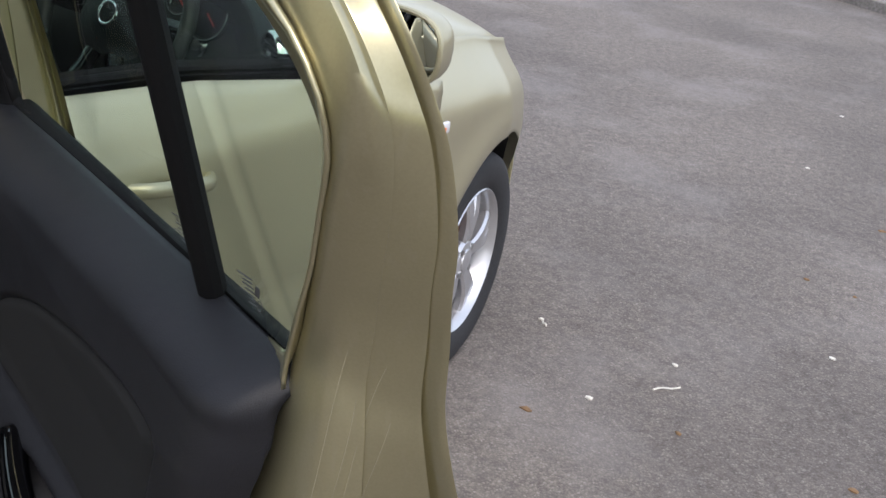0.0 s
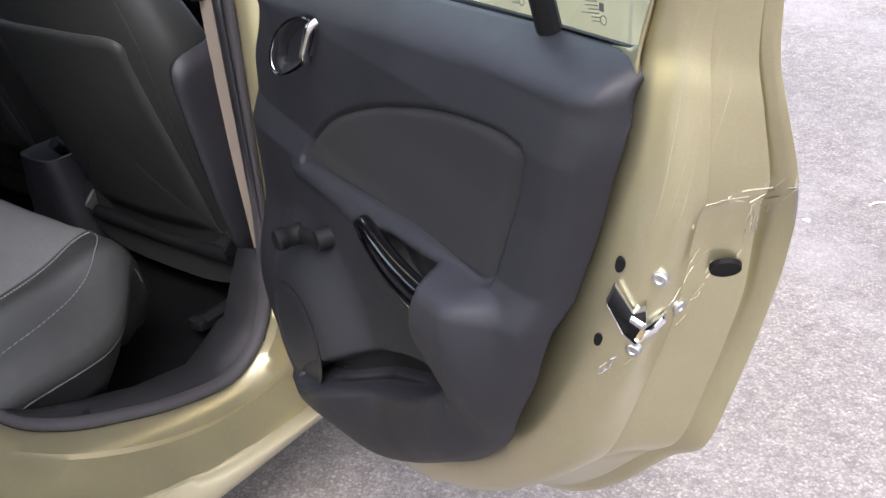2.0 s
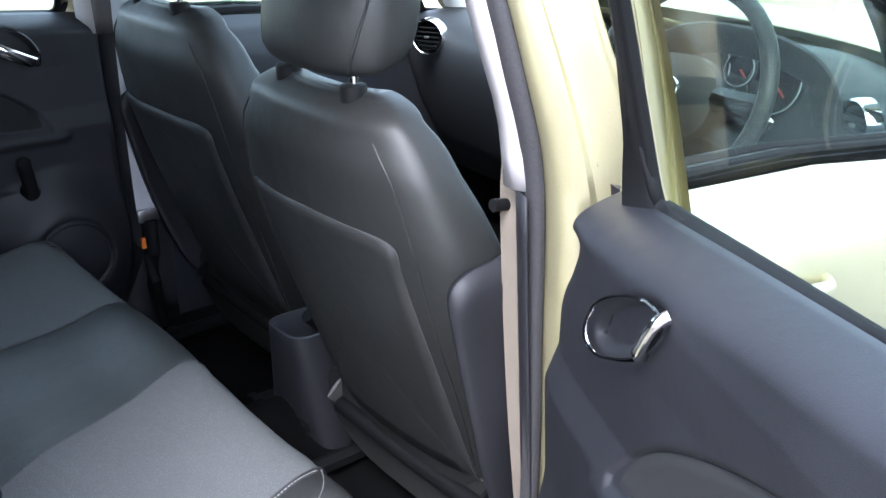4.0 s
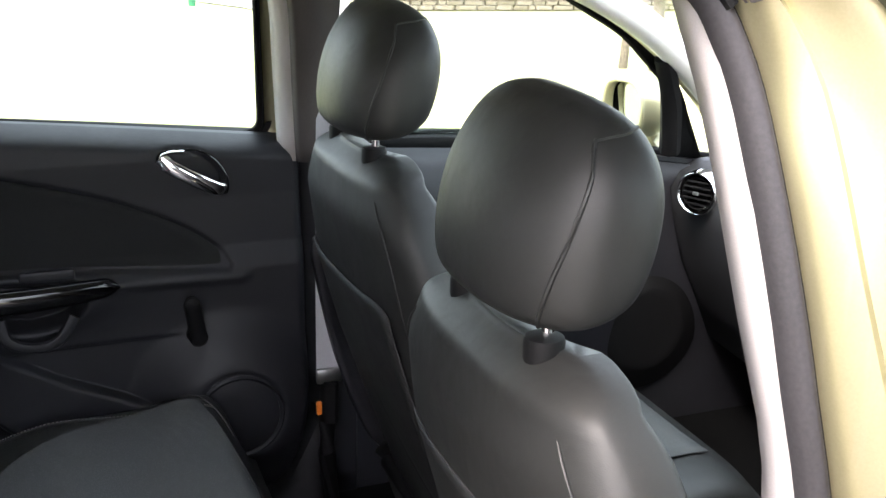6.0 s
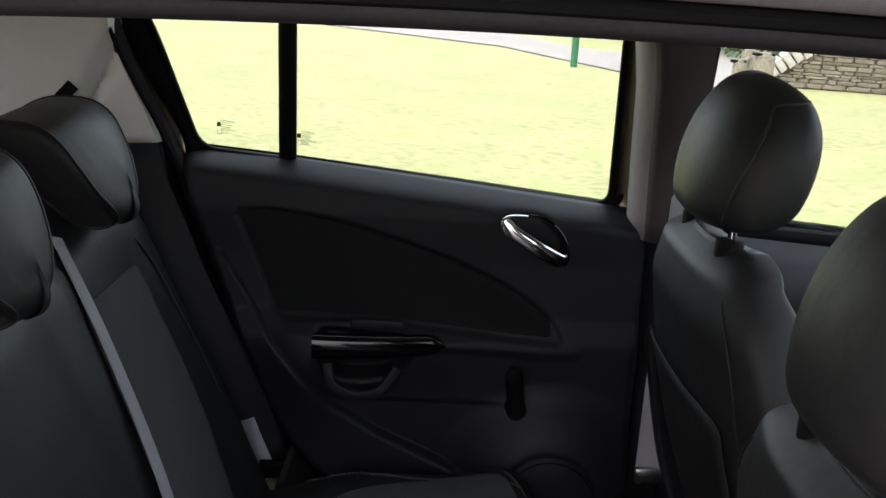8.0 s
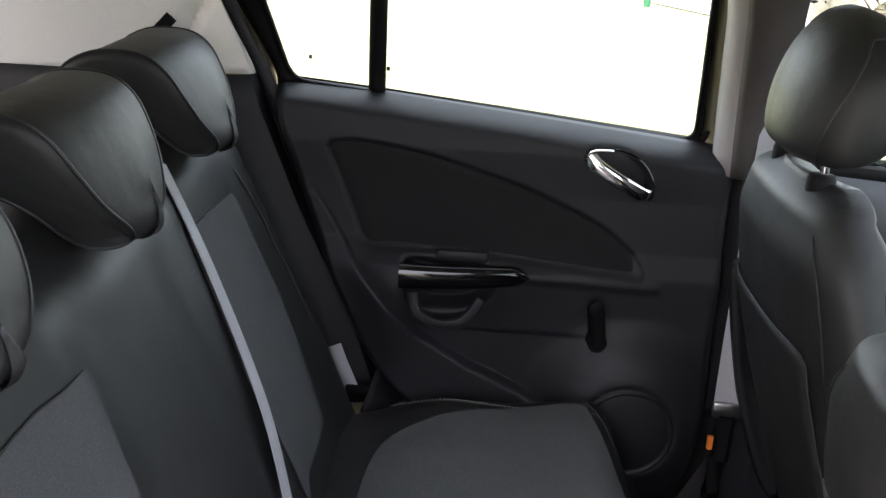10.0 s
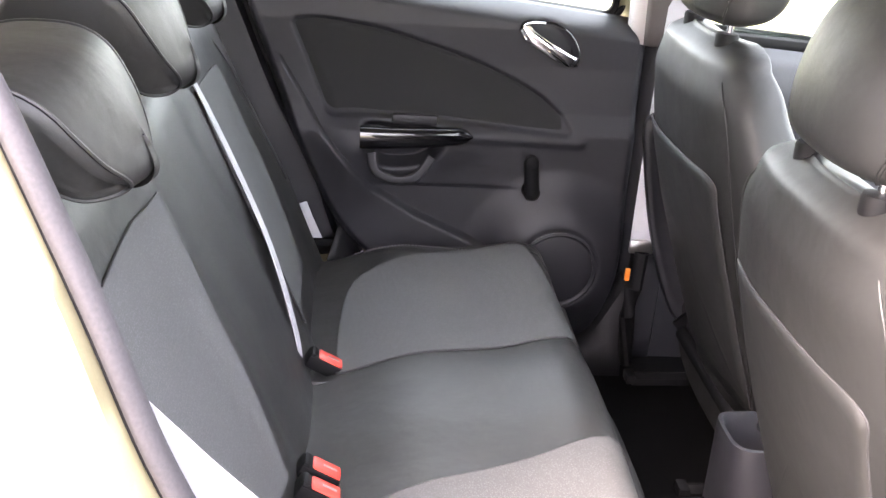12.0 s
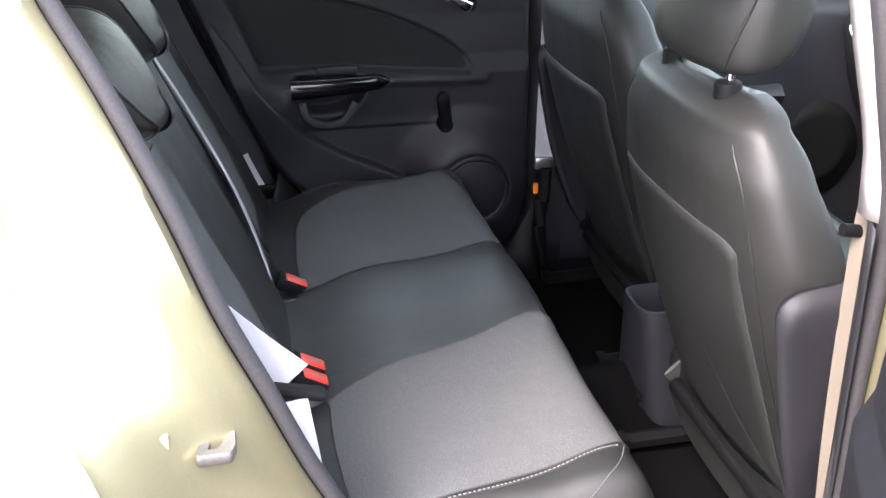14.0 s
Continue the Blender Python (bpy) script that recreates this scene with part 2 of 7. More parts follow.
def tube(points, rx, ry=None, seg=8, closed=False, up=(0, 0, 1), bm=None, caps=True):
    """A round or flat bar swept along points; rx lies along up, ry across."""
    ry = ry or rx
    p = [Vector(q) for q in points]
    rows = []
    for i, q in enumerate(p):
        a, b = (p[i - 1], p[(i + 1) % len(p)]) if closed else (p[max(i - 1, 0)], p[min(i + 1, len(p) - 1)])
        t = (b - a).normalized()
        u = Vector(up) - t * t.dot(Vector(up))
        u = u.normalized() if u.length > 1e-4 else t.orthogonal().normalized()
        w = t.cross(u)
        rows.append([q + u * rx * math.cos(2 * math.pi * k / seg) + w * ry * math.sin(2 * math.pi * k / seg) for k in range(seg)])
    if closed:
        rows.append(rows[0])
    bm = loft(rows, True, caps and not closed, bm)
    if closed:
        bmesh.ops.remove_doubles(bm, verts=bm.verts, dist=1e-6)
    bmesh.ops.recalc_face_normals(bm, faces=bm.faces)
    return bm


def ribbon(points, across, wide, thick=0.0016):
    """A flat webbing strip along points, its width along across."""
    p = [Vector(q) for q in points]
    a = Vector(across)
    rows = []
    for i, q in enumerate(p):
        t = (p[min(i + 1, len(p) - 1)] - p[max(i - 1, 0)]).normalized()
        s = (a - t * t.dot(a)).normalized()
        n = t.cross(s)
        rows.append([q - s * wide / 2 - n * thick / 2, q + s * wide / 2 - n * thick / 2, q + s * wide / 2 + n * thick / 2, q - s * wide / 2 + n * thick / 2])
    bm = loft(rows, True, True)
    bmesh.ops.recalc_face_normals(bm, faces=bm.faces)
    return bm


def rbox(c, s, r=0.004, seg=2, m=None, bm=None):
    """A box of size s at c with rounded edges."""
    b = bmesh.new()
    bmesh.ops.create_cube(b, size=1)
    bmesh.ops.scale(b, vec=s, verts=b.verts)
    if r:
        bmesh.ops.bevel(b, geom=list(b.edges), offset=min(r, min(s) * 0.45), segments=seg, profile=0.5, affect="EDGES")
    b.transform((Matrix.Translation(c) if not isinstance(c, Matrix) else c) @ (m or Matrix()))
    return b


def lathe(profile, seg=24, m=None, bm=None):
    """Turns (radius, height) pairs about z, then places it by m."""
    rows = [[Vector((r * math.cos(2 * math.pi * k / seg), r * math.sin(2 * math.pi * k / seg), h)) for k in range(seg)] for r, h in profile]
    b = loft(rows, True, False, bm)
    bmesh.ops.remove_doubles(b, verts=b.verts, dist=1e-6)
    bmesh.ops.recalc_face_normals(b, faces=b.faces)
    if m is not None:
        b.transform(m)
    return b


def superellipse(w, d, n, seg):
    out = []
    for k in range(seg):
        a = 2 * math.pi * k / seg
        c, s = math.cos(a), math.sin(a)
        out.append((math.copysign(abs(c) ** (2 / n), c) * w, math.copysign(abs(s) ** (2 / n), s) * d))
    return out


def part(name, bm, material, parent=None, label="", xf=None, sharp=40, thick=0.0, off=-1.0):
    """Links a bmesh as one mesh object under parent, its places in the world's metres before xf."""
    if xf is not None:
        bm.transform(xf)
        if xf.determinant() < 0:
            bmesh.ops.reverse_faces(bm, faces=bm.faces)
    me = bpy.data.meshes.new(name)
    bm.to_mesh(me)
    bm.free()
    me.materials.append(material)
    me.shade_smooth()
    me.set_sharp_from_angle(angle=radians(sharp))
    ob = new(name, me)
    if thick:
        sol = ob.modifiers.new("thickness", "SOLIDIFY")
        sol.thickness, sol.offset = thick, off
    if parent is not None:
        ob.parent = parent
        ob.matrix_parent_inverse = parent_place(parent).inverted()
    if label:
        tagged(ob, label)
    return ob


def parent_place(ob):
    m = ob.matrix_basis.copy()
    while ob.parent is not None:
        m = ob.parent.matrix_basis @ ob.matrix_parent_inverse @ m
        ob = ob.parent
    return m


def thing(name, place, label, category, group="", kind=""):
    ob = new(name)
    ob.empty_display_size = 0.1
    ob.matrix_basis = Matrix.Translation(place)
    return tagged(ob, label, category, group, kind)

# ---- the car: a small five-door hatchback, x to its off side, y forward, z up ----
car = thing("car", (0, 0, 0), "gold-beige metallic five-door hatchback with an opened rear door", "car")
SIDES = {1: Matrix(), -1: Matrix.Diagonal((-1, 1, 1, 1))}
SCUFF_DIM = mat("faint_scuff", (0.40, 0.37, 0.26), 0.5, 0.4)
SCUFF = mat("pale_scuff", (0.52, 0.49, 0.40), 0.5, 0.3)
HINGE = Vector((0.805, 1.152, 0))
DOOR_OPEN = Matrix.Translation(HINGE) @ Matrix.Rotation(radians(66), 4, "Z") @ Matrix.Translation(-HINGE)


def side_x(z):
    """The body's half width at height z."""
    return interp(z, [(0.15, 0.77), (0.25, 0.80), (0.35, 0.825), (0.5, 0.842), (0.7, 0.848), (0.82, 0.850), (0.86, 0.846), (0.93, 0.830), (1.0, 0.798), (1.04, 0.778), (1.1, 0.764), (1.2, 0.736), (1.3, 0.708), (1.4, 0.665), (1.46, 0.58)])


def glass_x(z):
    return 0.726 - (z - 1.04) * 0.25


def polydist(pts, ring):
    """Signed distance of 2D points to a closed ring, inside negative."""
    p = np.array(pts, float)
    a = np.array([tuple(q)[:2] for q in ring], float)
    b = np.roll(a, -1, 0)
    best = np.full(len(p), 1e9)
    inside = np.zeros(len(p), bool)
    for u, v in zip(a, b):
        d = v - u
        f = np.clip(((p - u) @ d) / (d @ d + 1e-12), 0, 1)
        best = np.minimum(best, np.hypot(*(p - u - f[:, None] * d).T))
        cross = (u[1] > p[:, 1]) != (v[1] > p[:, 1])
        with np.errstate(divide="ignore", invalid="ignore"):
            at = u[0] + (p[:, 1] - u[1]) / (v[1] - u[1]) * d[0]
        inside ^= cross & (p[:, 0] < at)
    return np.where(inside, -best, best)


TRIM_LOW = [(0.225, 1.09), (0.256, 1.058), (0.278, 1.00), (0.308, 0.92), (0.360, 0.785), (0.404, 0.685), (0.45, 0.60), (0.51, 0.535), (0.57, 0.49), (0.66, 0.425), (0.75, 0.37), (0.83, 0.335), (0.90, 0.325), (0.965, 0.345), (1.005, 0.40), (1.028, 0.50), (1.034, 0.60)]
TRIM_LOW = [(p.x, p.y) for p in cr([(a, b, 0) for a, b in TRIM_LOW], 90)]
INSERT = cr([(a, b, 0) for a, b in [(0.365, 0.997), (0.411, 1.001), (0.507, 0.989), (0.606, 0.964), (0.706, 0.932), (0.809, 0.886), (0.872, 0.840), (0.896, 0.808)]], 40)
INSERT += cr([(a, b, 0) for a, b in [(0.893, 0.801), (0.80, 0.809), (0.68, 0.819), (0.55, 0.826), (0.438, 0.825)]], 20)
INSERT += cr([(a, b, 0) for a, b in [(0.426, 0.831), (0.405, 0.885), (0.382, 0.940), (0.361, 0.990)]], 14)
POCKET = cr([(p[0], p[1], 0) for p in [(0.890, 0.470), (0.82, 0.487), (0.66, 0.558), (0.535, 0.632), (0.57, 0.650), (0.70, 0.598), (0.83, 0.523)]], 56, True)
CAVITY = cr([(a, b, 0) for a, b in [(0.498, 0.812), (0.560, 0.812), (0.635, 0.806), (0.655, 0.788), (0.640, 0.750), (0.600, 0.728), (0.540, 0.724), (0.505, 0.745), (0.495, 0.780)]], 56, True)
HANDLE = cr([(p[0], p[1], 0) for p in [(0.783, 0.996), (0.785, 1.012), (0.80, 1.018), (0.845, 1.016), (0.878, 0.998), (0.897, 0.968), (0.898, 0.945), (0.888, 0.938), (0.84, 0.957), (0.80, 0.978)]], 40, True)
HANDLE_OPEN = cr([(a, b, 0) for a, b in [(0.812, 1.010), (0.840, 1.015), (0.885, 1.002), (0.930, 0.980), (0.965, 0.955), (0.985, 0.926), (0.980, 0.910), (0.955, 0.909), (0.920, 0.922), (0.875, 0.944), (0.845, 0.965), (0.820, 0.990)]], 44, True)
SPEAKER = Vector((0.893, 0.535))


WAIST_DROP = [0.0]


def trim_top(y):
    return -WAIST_DROP[0] * (0.4 + 0.9 * (y - 0.25)) + interp(y, [(0.22, 1.098), (0.44, 1.084), (0.70, 1.062), (1.034, 1.032)])


def trim_x(pts, pit=0.034):
    """The cabin-side surface of the door card at (y, z) points."""
    p = np.array(pts, float)
    y, z = p[:, 0], p[:, 1]
    top = np.array([trim_top(a) for a in y])
    x = np.interp(z, [0.30, 0.45, 0.62, 0.80, 0.84, 0.93, 1.00, 1.05], [0.640, 0.634, 0.636, 0.632, 0.648, 0.652, 0.648, 0.655])
    x += 0.056 * np.clip((z - top + 0.035) / 0.035, 0, 1) ** 2 * np.clip((y - 0.215) / 0.03, 0, 1)
    r = np.hypot(y - SPEAKER[0], z - SPEAKER[1])
    x -= 0.046 * (1 - np.array([smooth(a, 0.080, 0.20) for a in r]))
    x += 0.004 * np.exp(-((r - 0.080) / 0.004) ** 2)
    arm = ((y - 0.56) / 0.17) ** 2 + ((z - 0.775) / 0.055) ** 2
    x -= 0.022 * np.exp(-arm * 1.6)
    if pit > 0.02:
        # the arm rest's end block, flat on top
        ease = lambda q: np.clip(q, 0, 1) ** 2 * (3 - 2 * np.clip(q, 0, 1))
        x -= 0.034 * ease((0.824 - z) / 0.016) * ease((z - 0.60) / 0.14) * ease((y - 0.385) / 0.06) * ease((0.512 - y) / 0.014)
    else:
        hold = ((y - 0.47) / 0.055) ** 2 + ((z - 0.72) / 0.10) ** 2
        x -= 0.018 * np.exp(-hold * 1.4)
    d = polydist(p, INSERT)
    x += 0.006 * np.array([1 - smooth(a, 0.001, 0.008) for a in d])
    if pit > 0.02:
        d = polydist(p, POCKET)
        ridge = 0.630 - 0.455 * (y - 0.525)
        span = np.clip((y - 0.47) / 0.08, 0, 1) * np.clip((0.96 - y) / 0.08, 0, 1)
        x -= 0.016 * span * np.where(z < ridge, np.exp(-((ridge - z) / 0.11) ** 2), np.exp(-((z - ridge) / 0.006) ** 2))
        x += pit * np.array([1 - smooth(a, -0.006, 0.005) for a in d])
    else:
        # slanting lower border and a shallow step above it
        line = np.interp(y, [0.335, 0.418, 0.512, 0.60, 0.737, 0.85, 1.0], [0.931, 0.795, 0.688, 0.635, 0.572, 0.525, 0.47])
        under = np.clip((line - z) / 0.014, 0, 1)
        x -= 0.010 * under * under * (3 - 2 * under) * (1 - np.clip((y - 0.76) / 0.10, 0, 1))
        below = np.clip((0.694 - z) / 0.010, 0, 1)
        x += 0.007 * below * below * (3 - 2 * below) * (1 - under) * np.clip((y - 0.50) / 0.03, 0, 1) * (1 - np.clip((y - 0.72) / 0.12, 0, 1))
    d = polydist(p, CAVITY)
    x += 0.042 * np.array([1 - (smooth(a, -0.008, 0.004) if pit > 0.02 else smooth(a, -0.016, 0.005)) for a in d])
    x -= 0.005 * np.exp(-((z - 0.792 + 0.03 * (y - 0.70)) / 0.009) ** 2) * np.clip((y - 0.66) / 0.05, 0, 1) * np.clip((0.935 - y) / 0.02, 0, 1)
    d = polydist(p, HANDLE_OPEN if pit > 0.02 else HANDLE)
    x += 0.010 * np.array([1 - smooth(a, -0.010, 0.001) for a in d])
    return x


# inner flange and outer lip of the door shell, round its edge
SHELL = [
    ((0.5, 1.39, 0.635), (0.5, 1.426, 0.673)), ((0.354, 1.384, 0.636), (0.332, 1.418, 0.676)), ((0.251, 1.374, 0.638), (0.217, 1.4, 0.678)),
    ((0.194, 1.35, 0.644), (0.154, 1.359, 0.681)), ((0.166, 1.317, 0.653), (0.137, 1.318, 0.697)), ((0.166, 1.285, 0.661), (0.133, 1.289, 0.708)),
    ((0.184, 1.25, 0.669), (0.138, 1.242, 0.723)), ((0.212, 1.197, 0.683), (0.15, 1.202, 0.734)), ((0.239, 1.15, 0.695), (0.163, 1.159, 0.748)),
    ((0.262, 1.104, 0.702), (0.172, 1.107, 0.759)), ((0.268, 1.059, 0.700), (0.170, 1.06, 0.771)), ((0.287, 0.97, 0.698), (0.179, 0.992, 0.799)),
    ((0.325, 0.88, 0.7), (0.208, 0.92, 0.829)), ((0.365, 0.78, 0.7), (0.245, 0.815, 0.847)), ((0.405, 0.69, 0.7), (0.28, 0.698, 0.846)),
    ((0.445, 0.61, 0.7), (0.31, 0.612, 0.842)), ((0.51, 0.53, 0.7), (0.362, 0.563, 0.841)), ((0.6, 0.45, 0.7), (0.448, 0.462, 0.835)),
    ((0.7, 0.385, 0.7), (0.53, 0.39, 0.83)), ((0.79, 0.335, 0.7), (0.64, 0.335, 0.824)), ((0.89, 0.305, 0.7), (0.8, 0.285, 0.815)),
    ((0.99, 0.31, 0.7), (1.0, 0.262, 0.81)), ((1.035, 0.36, 0.7), (1.1, 0.275, 0.812)), ((1.045, 0.5, 0.7), (1.125, 0.45, 0.838)),
    ((1.045, 0.75, 0.7), (1.13, 0.75, 0.848)), ((1.04, 1.0, 0.7), (1.125, 0.99, 0.802)), ((1.025, 1.15, 0.695), (1.085, 1.15, 0.754)),
    ((1.0, 1.31, 0.654), (1.05, 1.34, 0.696)), ((0.95, 1.375, 0.638), (0.98, 1.41, 0.678)), ((0.72, 1.394, 0.633), (0.72, 1.43, 0.672)),
]
WINDOW = [(0.288, 1.088), (0.972, 1.024), (0.955, 1.352), (0.72, 1.376), (0.44, 1.372), (0.26, 1.350), (0.205, 1.325), (0.228, 1.275)]


def ray_to(ring, c, a):
    """Where a ray from c at angle a leaves a closed 2D ring."""
    d = Vector((math.cos(a), math.sin(a)))
    best = 0.0
    for u, v in zip(ring, ring[1:] + ring[:1]):
        e = Vector(v) - Vector(u)
        den = d.x * e.y - d.y * e.x
        if abs(den) < 1e-9:
            continue
        w = Vector(u) - c
        t, k = (w.x * e.y - w.y * e.x) / den, (w.x * d.y - w.y * d.x) / den
        if -1e-6 <= k <= 1 + 1e-6:
            best = max(best, t)
    return c + d * best


def rear_door(m, hub, crank, arm, window, pit, name, label):
    near = pit > 0.02
    WAIST_DROP[0] = 0.0 if near else 0.013
    n = 420 if near else 180
    inn = cr([(a[2], a[0], a[1]) for a, _ in SHELL], n, True)
    out = cr([(b[2], b[0], b[1]) for _, b in SHELL], n, True)
    mid = sum(out, Vector()) / n
    prof = [(0, 0), (0.03, 0.026), (0.08, 0.046), (0.13, 0.052), (0.22, 0.047), (0.30, 0.038), (0.40, 0.027), (0.425, 0.0235), (0.435, 0.020), (0.47, 0.019), (0.60, 0.009), (0.80, 0.004), (0.845, 0.001), (0.855, -0.005), (0.87, -0.012), (0.90, -0.013), (0.92, -0.008), (0.935, 0.001), (0.96, 0.006), (0.985, 0.005), (1.0, 0.0), (1.012, -0.006)]
    rows = []
    for f, o in prof:
        row = []
        for a, b in zip(inn, out):
            c = a.lerp(b, f)
            d = Vector((0, c.y - mid.y, c.z - mid.z)).normalized()
            q = c + d * o * min(1.0, max(0.45, (b - a).length / 0.19))
            if q.y < 0.5 and 0.1 < f < 0.97:
                # the face steps inward below a slanting crease
                q.y += 0.008 * smooth(0.956 + 0.35 * (q.x - 0.706) - q.z, -0.004, 0.022) * (1 - smooth(0.93 - q.z, 0, 0.10)) * smooth(f, 0.3, 0.5)
            row.append(q)
        rows.append(row)
    rows.insert(0, [a + Vector((0.004, (mid.y - a.y) * k, (mid.z - a.z) * k)) for a, k in ((a, 0.14 if a.z < 1.075 and a.y < 0.5 else 0.04) for a in inn)])
    rows.append([b + Vector((0.002, (mid.y - b.y) * 0.03, (mid.z - b.z) * 0.03)) for b in out])
    rows_shell = rows
    door = part(name, loft(rows, True), PAINT_JAMB, car, label, m, 50)
    # outer skin below the waist
    ys = np.linspace(0.185, 1.125, 44)
    low = sorted((b[0], b[1]) for _, b in SHELL[11:24])
    rows = []
    for y in ys:
        z0 = interp(y, low)
        zt = min(1.016, trim_top(y) - 0.022) if y > 0.26 else 1.0
        tuck = smooth(y, 0.22, 0.34)
        rows.append([Vector((side_x(z) - 0.001 - (side_x(z) - 0.742) * tuck * smooth(z, 0.925, 1.012), y, z)) for z in np.linspace(z0 + 0.004, zt, 30)])
    part("outer_skin", loft(rows), PAINT, door, "", m, 60, 0.002)
    # door card
    ny, nz = (300, 240) if near else (220, 190)
    ys = np.linspace(0.264, 1.032, ny)
    grid = [(y, z) for y in ys for z in np.linspace(interp(y, TRIM_LOW), trim_top(y), nz)]
    xs = trim_x(grid, pit)
    hem = [(0.260, 1.12), (0.261, 1.085), (0.266, 1.05)] + [q for q in TRIM_LOW if q[0] > 0.2685] + [(1.034, 0.98), (1.3, 0.98), (1.3, 1.3), (0.256, 1.3)]
    d = -polydist(grid, hem)
    xs = xs + (0.018 * np.clip(1 - d / 0.045, 0, 1) ** 2 + 0.020 * np.clip(1 - d / 0.016, 0, 1) ** 2 if near else 0.036 * np.clip(1 - d / 0.018, 0, 1) ** 2)
    reach = lambda z: 0.028 + 0.070 * smooth(1.0 - z, 0.0, 0.12) if near else 0.0
    rows = [[Vector((xs[i * nz + j], grid[i * nz + j][0] + reach(grid[i * nz + j][1]) * smooth(grid[i * nz + j][0], 0.985, 1.032), grid[i * nz + j][1])) for j in range(nz)] for i in range(ny)]
    part("trim_panel", loft(rows), TRIM, door, "grained dark grey plastic door card", m, 88, 0.003, 1)
    part("fabric_insert", patch([(p.x, p.y) for p in INSERT], lambda u, v: Vector((float(np.interp(v, [0.8, 0.84, 0.93, 1.0], [0.638, 0.646, 0.651, 0.647])) - 0.0015 + 0.0055 * (1 - smooth(-float(polydist([(u, v)], INSERT)[0]), -0.001, 0.006)), u, v)), 16), FABRIC_DK, door, "charcoal fabric door insert", m, 60)
    part("insert_groove", tube([(float(trim_x([(p.x, p.y)], pit)[0]) - 0.0005, p.x, p.y) for p in INSERT], 0.0022, None, 6, True, (1, 0, 0)), BLACK, door, "", m)
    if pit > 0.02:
        # black sheet over the shallow recess paints in the pocket's shade
        part("pocket_shade", patch([(0.715 + 0.93 * (q.x - 0.715), 0.556 + 0.84 * (q.y - 0.556)) for q in POCKET], lambda u, v: Vector((float(trim_x([(u, v)], pit)[0]) - 0.004, u, v)), 10), BLACK, door, "black sheet standing in for the shade inside the map pocket", m, 60)
    # gloss black pull with a rounded tip
    rows = []
    for f in np.linspace(0, 1, 22):
        y = 0.488 + 0.218 * f
        h = 0.0225 * (1 - 0.22 * f) * math.sqrt(max(0.02, 1 - max(0, (f - 0.84) / 0.16) ** 2))
        zc, xc = 0.790 + 0.003 * f, 0.600 + 0.030 * f * f
        rows.append([Vector((xc + 0.014 * c, y, zc + h * s)) for c, s in superellipse(1, 1, 2.3, 20)])
    part("door_pull", loft(rows, True, True), PIANO, door, "gloss black door pull", m)
    if pit < 0.02:
        part("pull_backing", rbox((0.628, 0.592, 0.822), (0.014, 0.088, 0.020), 0.005), TRIM, door, "", m)
    if not near:
        part("grip_cup_rim", tube(cr([(0.612, 0.512, 0.757), (0.606, 0.522, 0.722), (0.604, 0.560, 0.706), (0.606, 0.600, 0.714), (0.613, 0.628, 0.752)], 20), 0.006, 0.010, 8, up=(1, 0, 0)), TRIM, door, "", m)
    # inner handle: chrome lever and rim in a dish
    dish = HANDLE_OPEN if near else HANDLE
    lever = [(0.634, 0.787, 1.007), (0.629, 0.800, 0.993), (0.627, 0.825, 0.977), (0.627, 0.85, 0.963), (0.631, 0.88, 0.947), (0.640, 0.892, 0.944)]
    bezel = [(0.632, 0.806, 0.974), (0.630, 0.787, 0.992), (0.630, 0.786, 1.009), (0.631, 0.800, 1.016), (0.633, 0.826, 1.016)]
    if near:
        lever = [(0.646, 0.812, 1.014), (0.638, 0.816, 1.008), (0.636, 0.826, 0.995), (0.636, 0.838, 0.979), (0.637, 0.850, 0.964), (0.644, 0.860, 0.953)]
        bezel = [(0.641, 0.862, 0.949), (0.641, 0.895, 0.932), (0.640, 0.935, 0.915), (0.640, 0.966, 0.907), (0.640, 0.984, 0.914), (0.640, 0.984, 0.930), (0.641, 0.972, 0.948)]
    part("handle_dish", patch([(p.x, p.y) for p in dish], lambda u, v: Vector((float(trim_x([(u, v)], pit)[0]) - 0.0025, u, v)), 8), BLACK, door, "black handle dish", m, 60)
    part("interior_handle", tube(cr(lever, 24), 0.0075 if near else 0.0125, 0.0062 if near else 0.0045, 12, up=(1, 0, 0) if near else (0, 0.5, 0.87)), CHROME, door, "chrome lever handle", m)
    part("handle_bezel", tube(cr(bezel, 26), 0.0015 if near else 0.0036, 0.0015 if near else 0.0026, 8, up=(1, 0, 0)), CHROME, door, "chrome handle surround", m)
    part("handle_rim", tube([(0.638, p.x, p.y) for p in dish], 0.0016, None, 6, True, (1, 0, 0)), PIANO, door, "", m)
    # window winder
    hub = Vector(hub)
    tip = hub + Vector((-0.012, arm * math.sin(crank), arm * math.cos(crank)))
    turn = Matrix.Rotation(radians(-90), 4, "Y")
    part("winder_hub", lathe([(0.0, 0.0), (0.019, 0.0), (0.019, 0.006), (0.0165, 0.010), (0.0165, 0.026), (0.013, 0.031), (0, 0.032)], 20, Matrix.Translation(hub) @ turn), BLACK, door, "", m)
    part("winder_arm", tube([hub + Vector((-0.026, 0, 0)), hub.lerp(tip, 0.5) + Vector((-0.024, 0, 0)), tip + Vector((-0.022, 0, 0))], 0.009 if near else 0.011, 0.0115 if near else 0.0145, 12, up=(1, 0, 0)), BLACK, door, "", m)
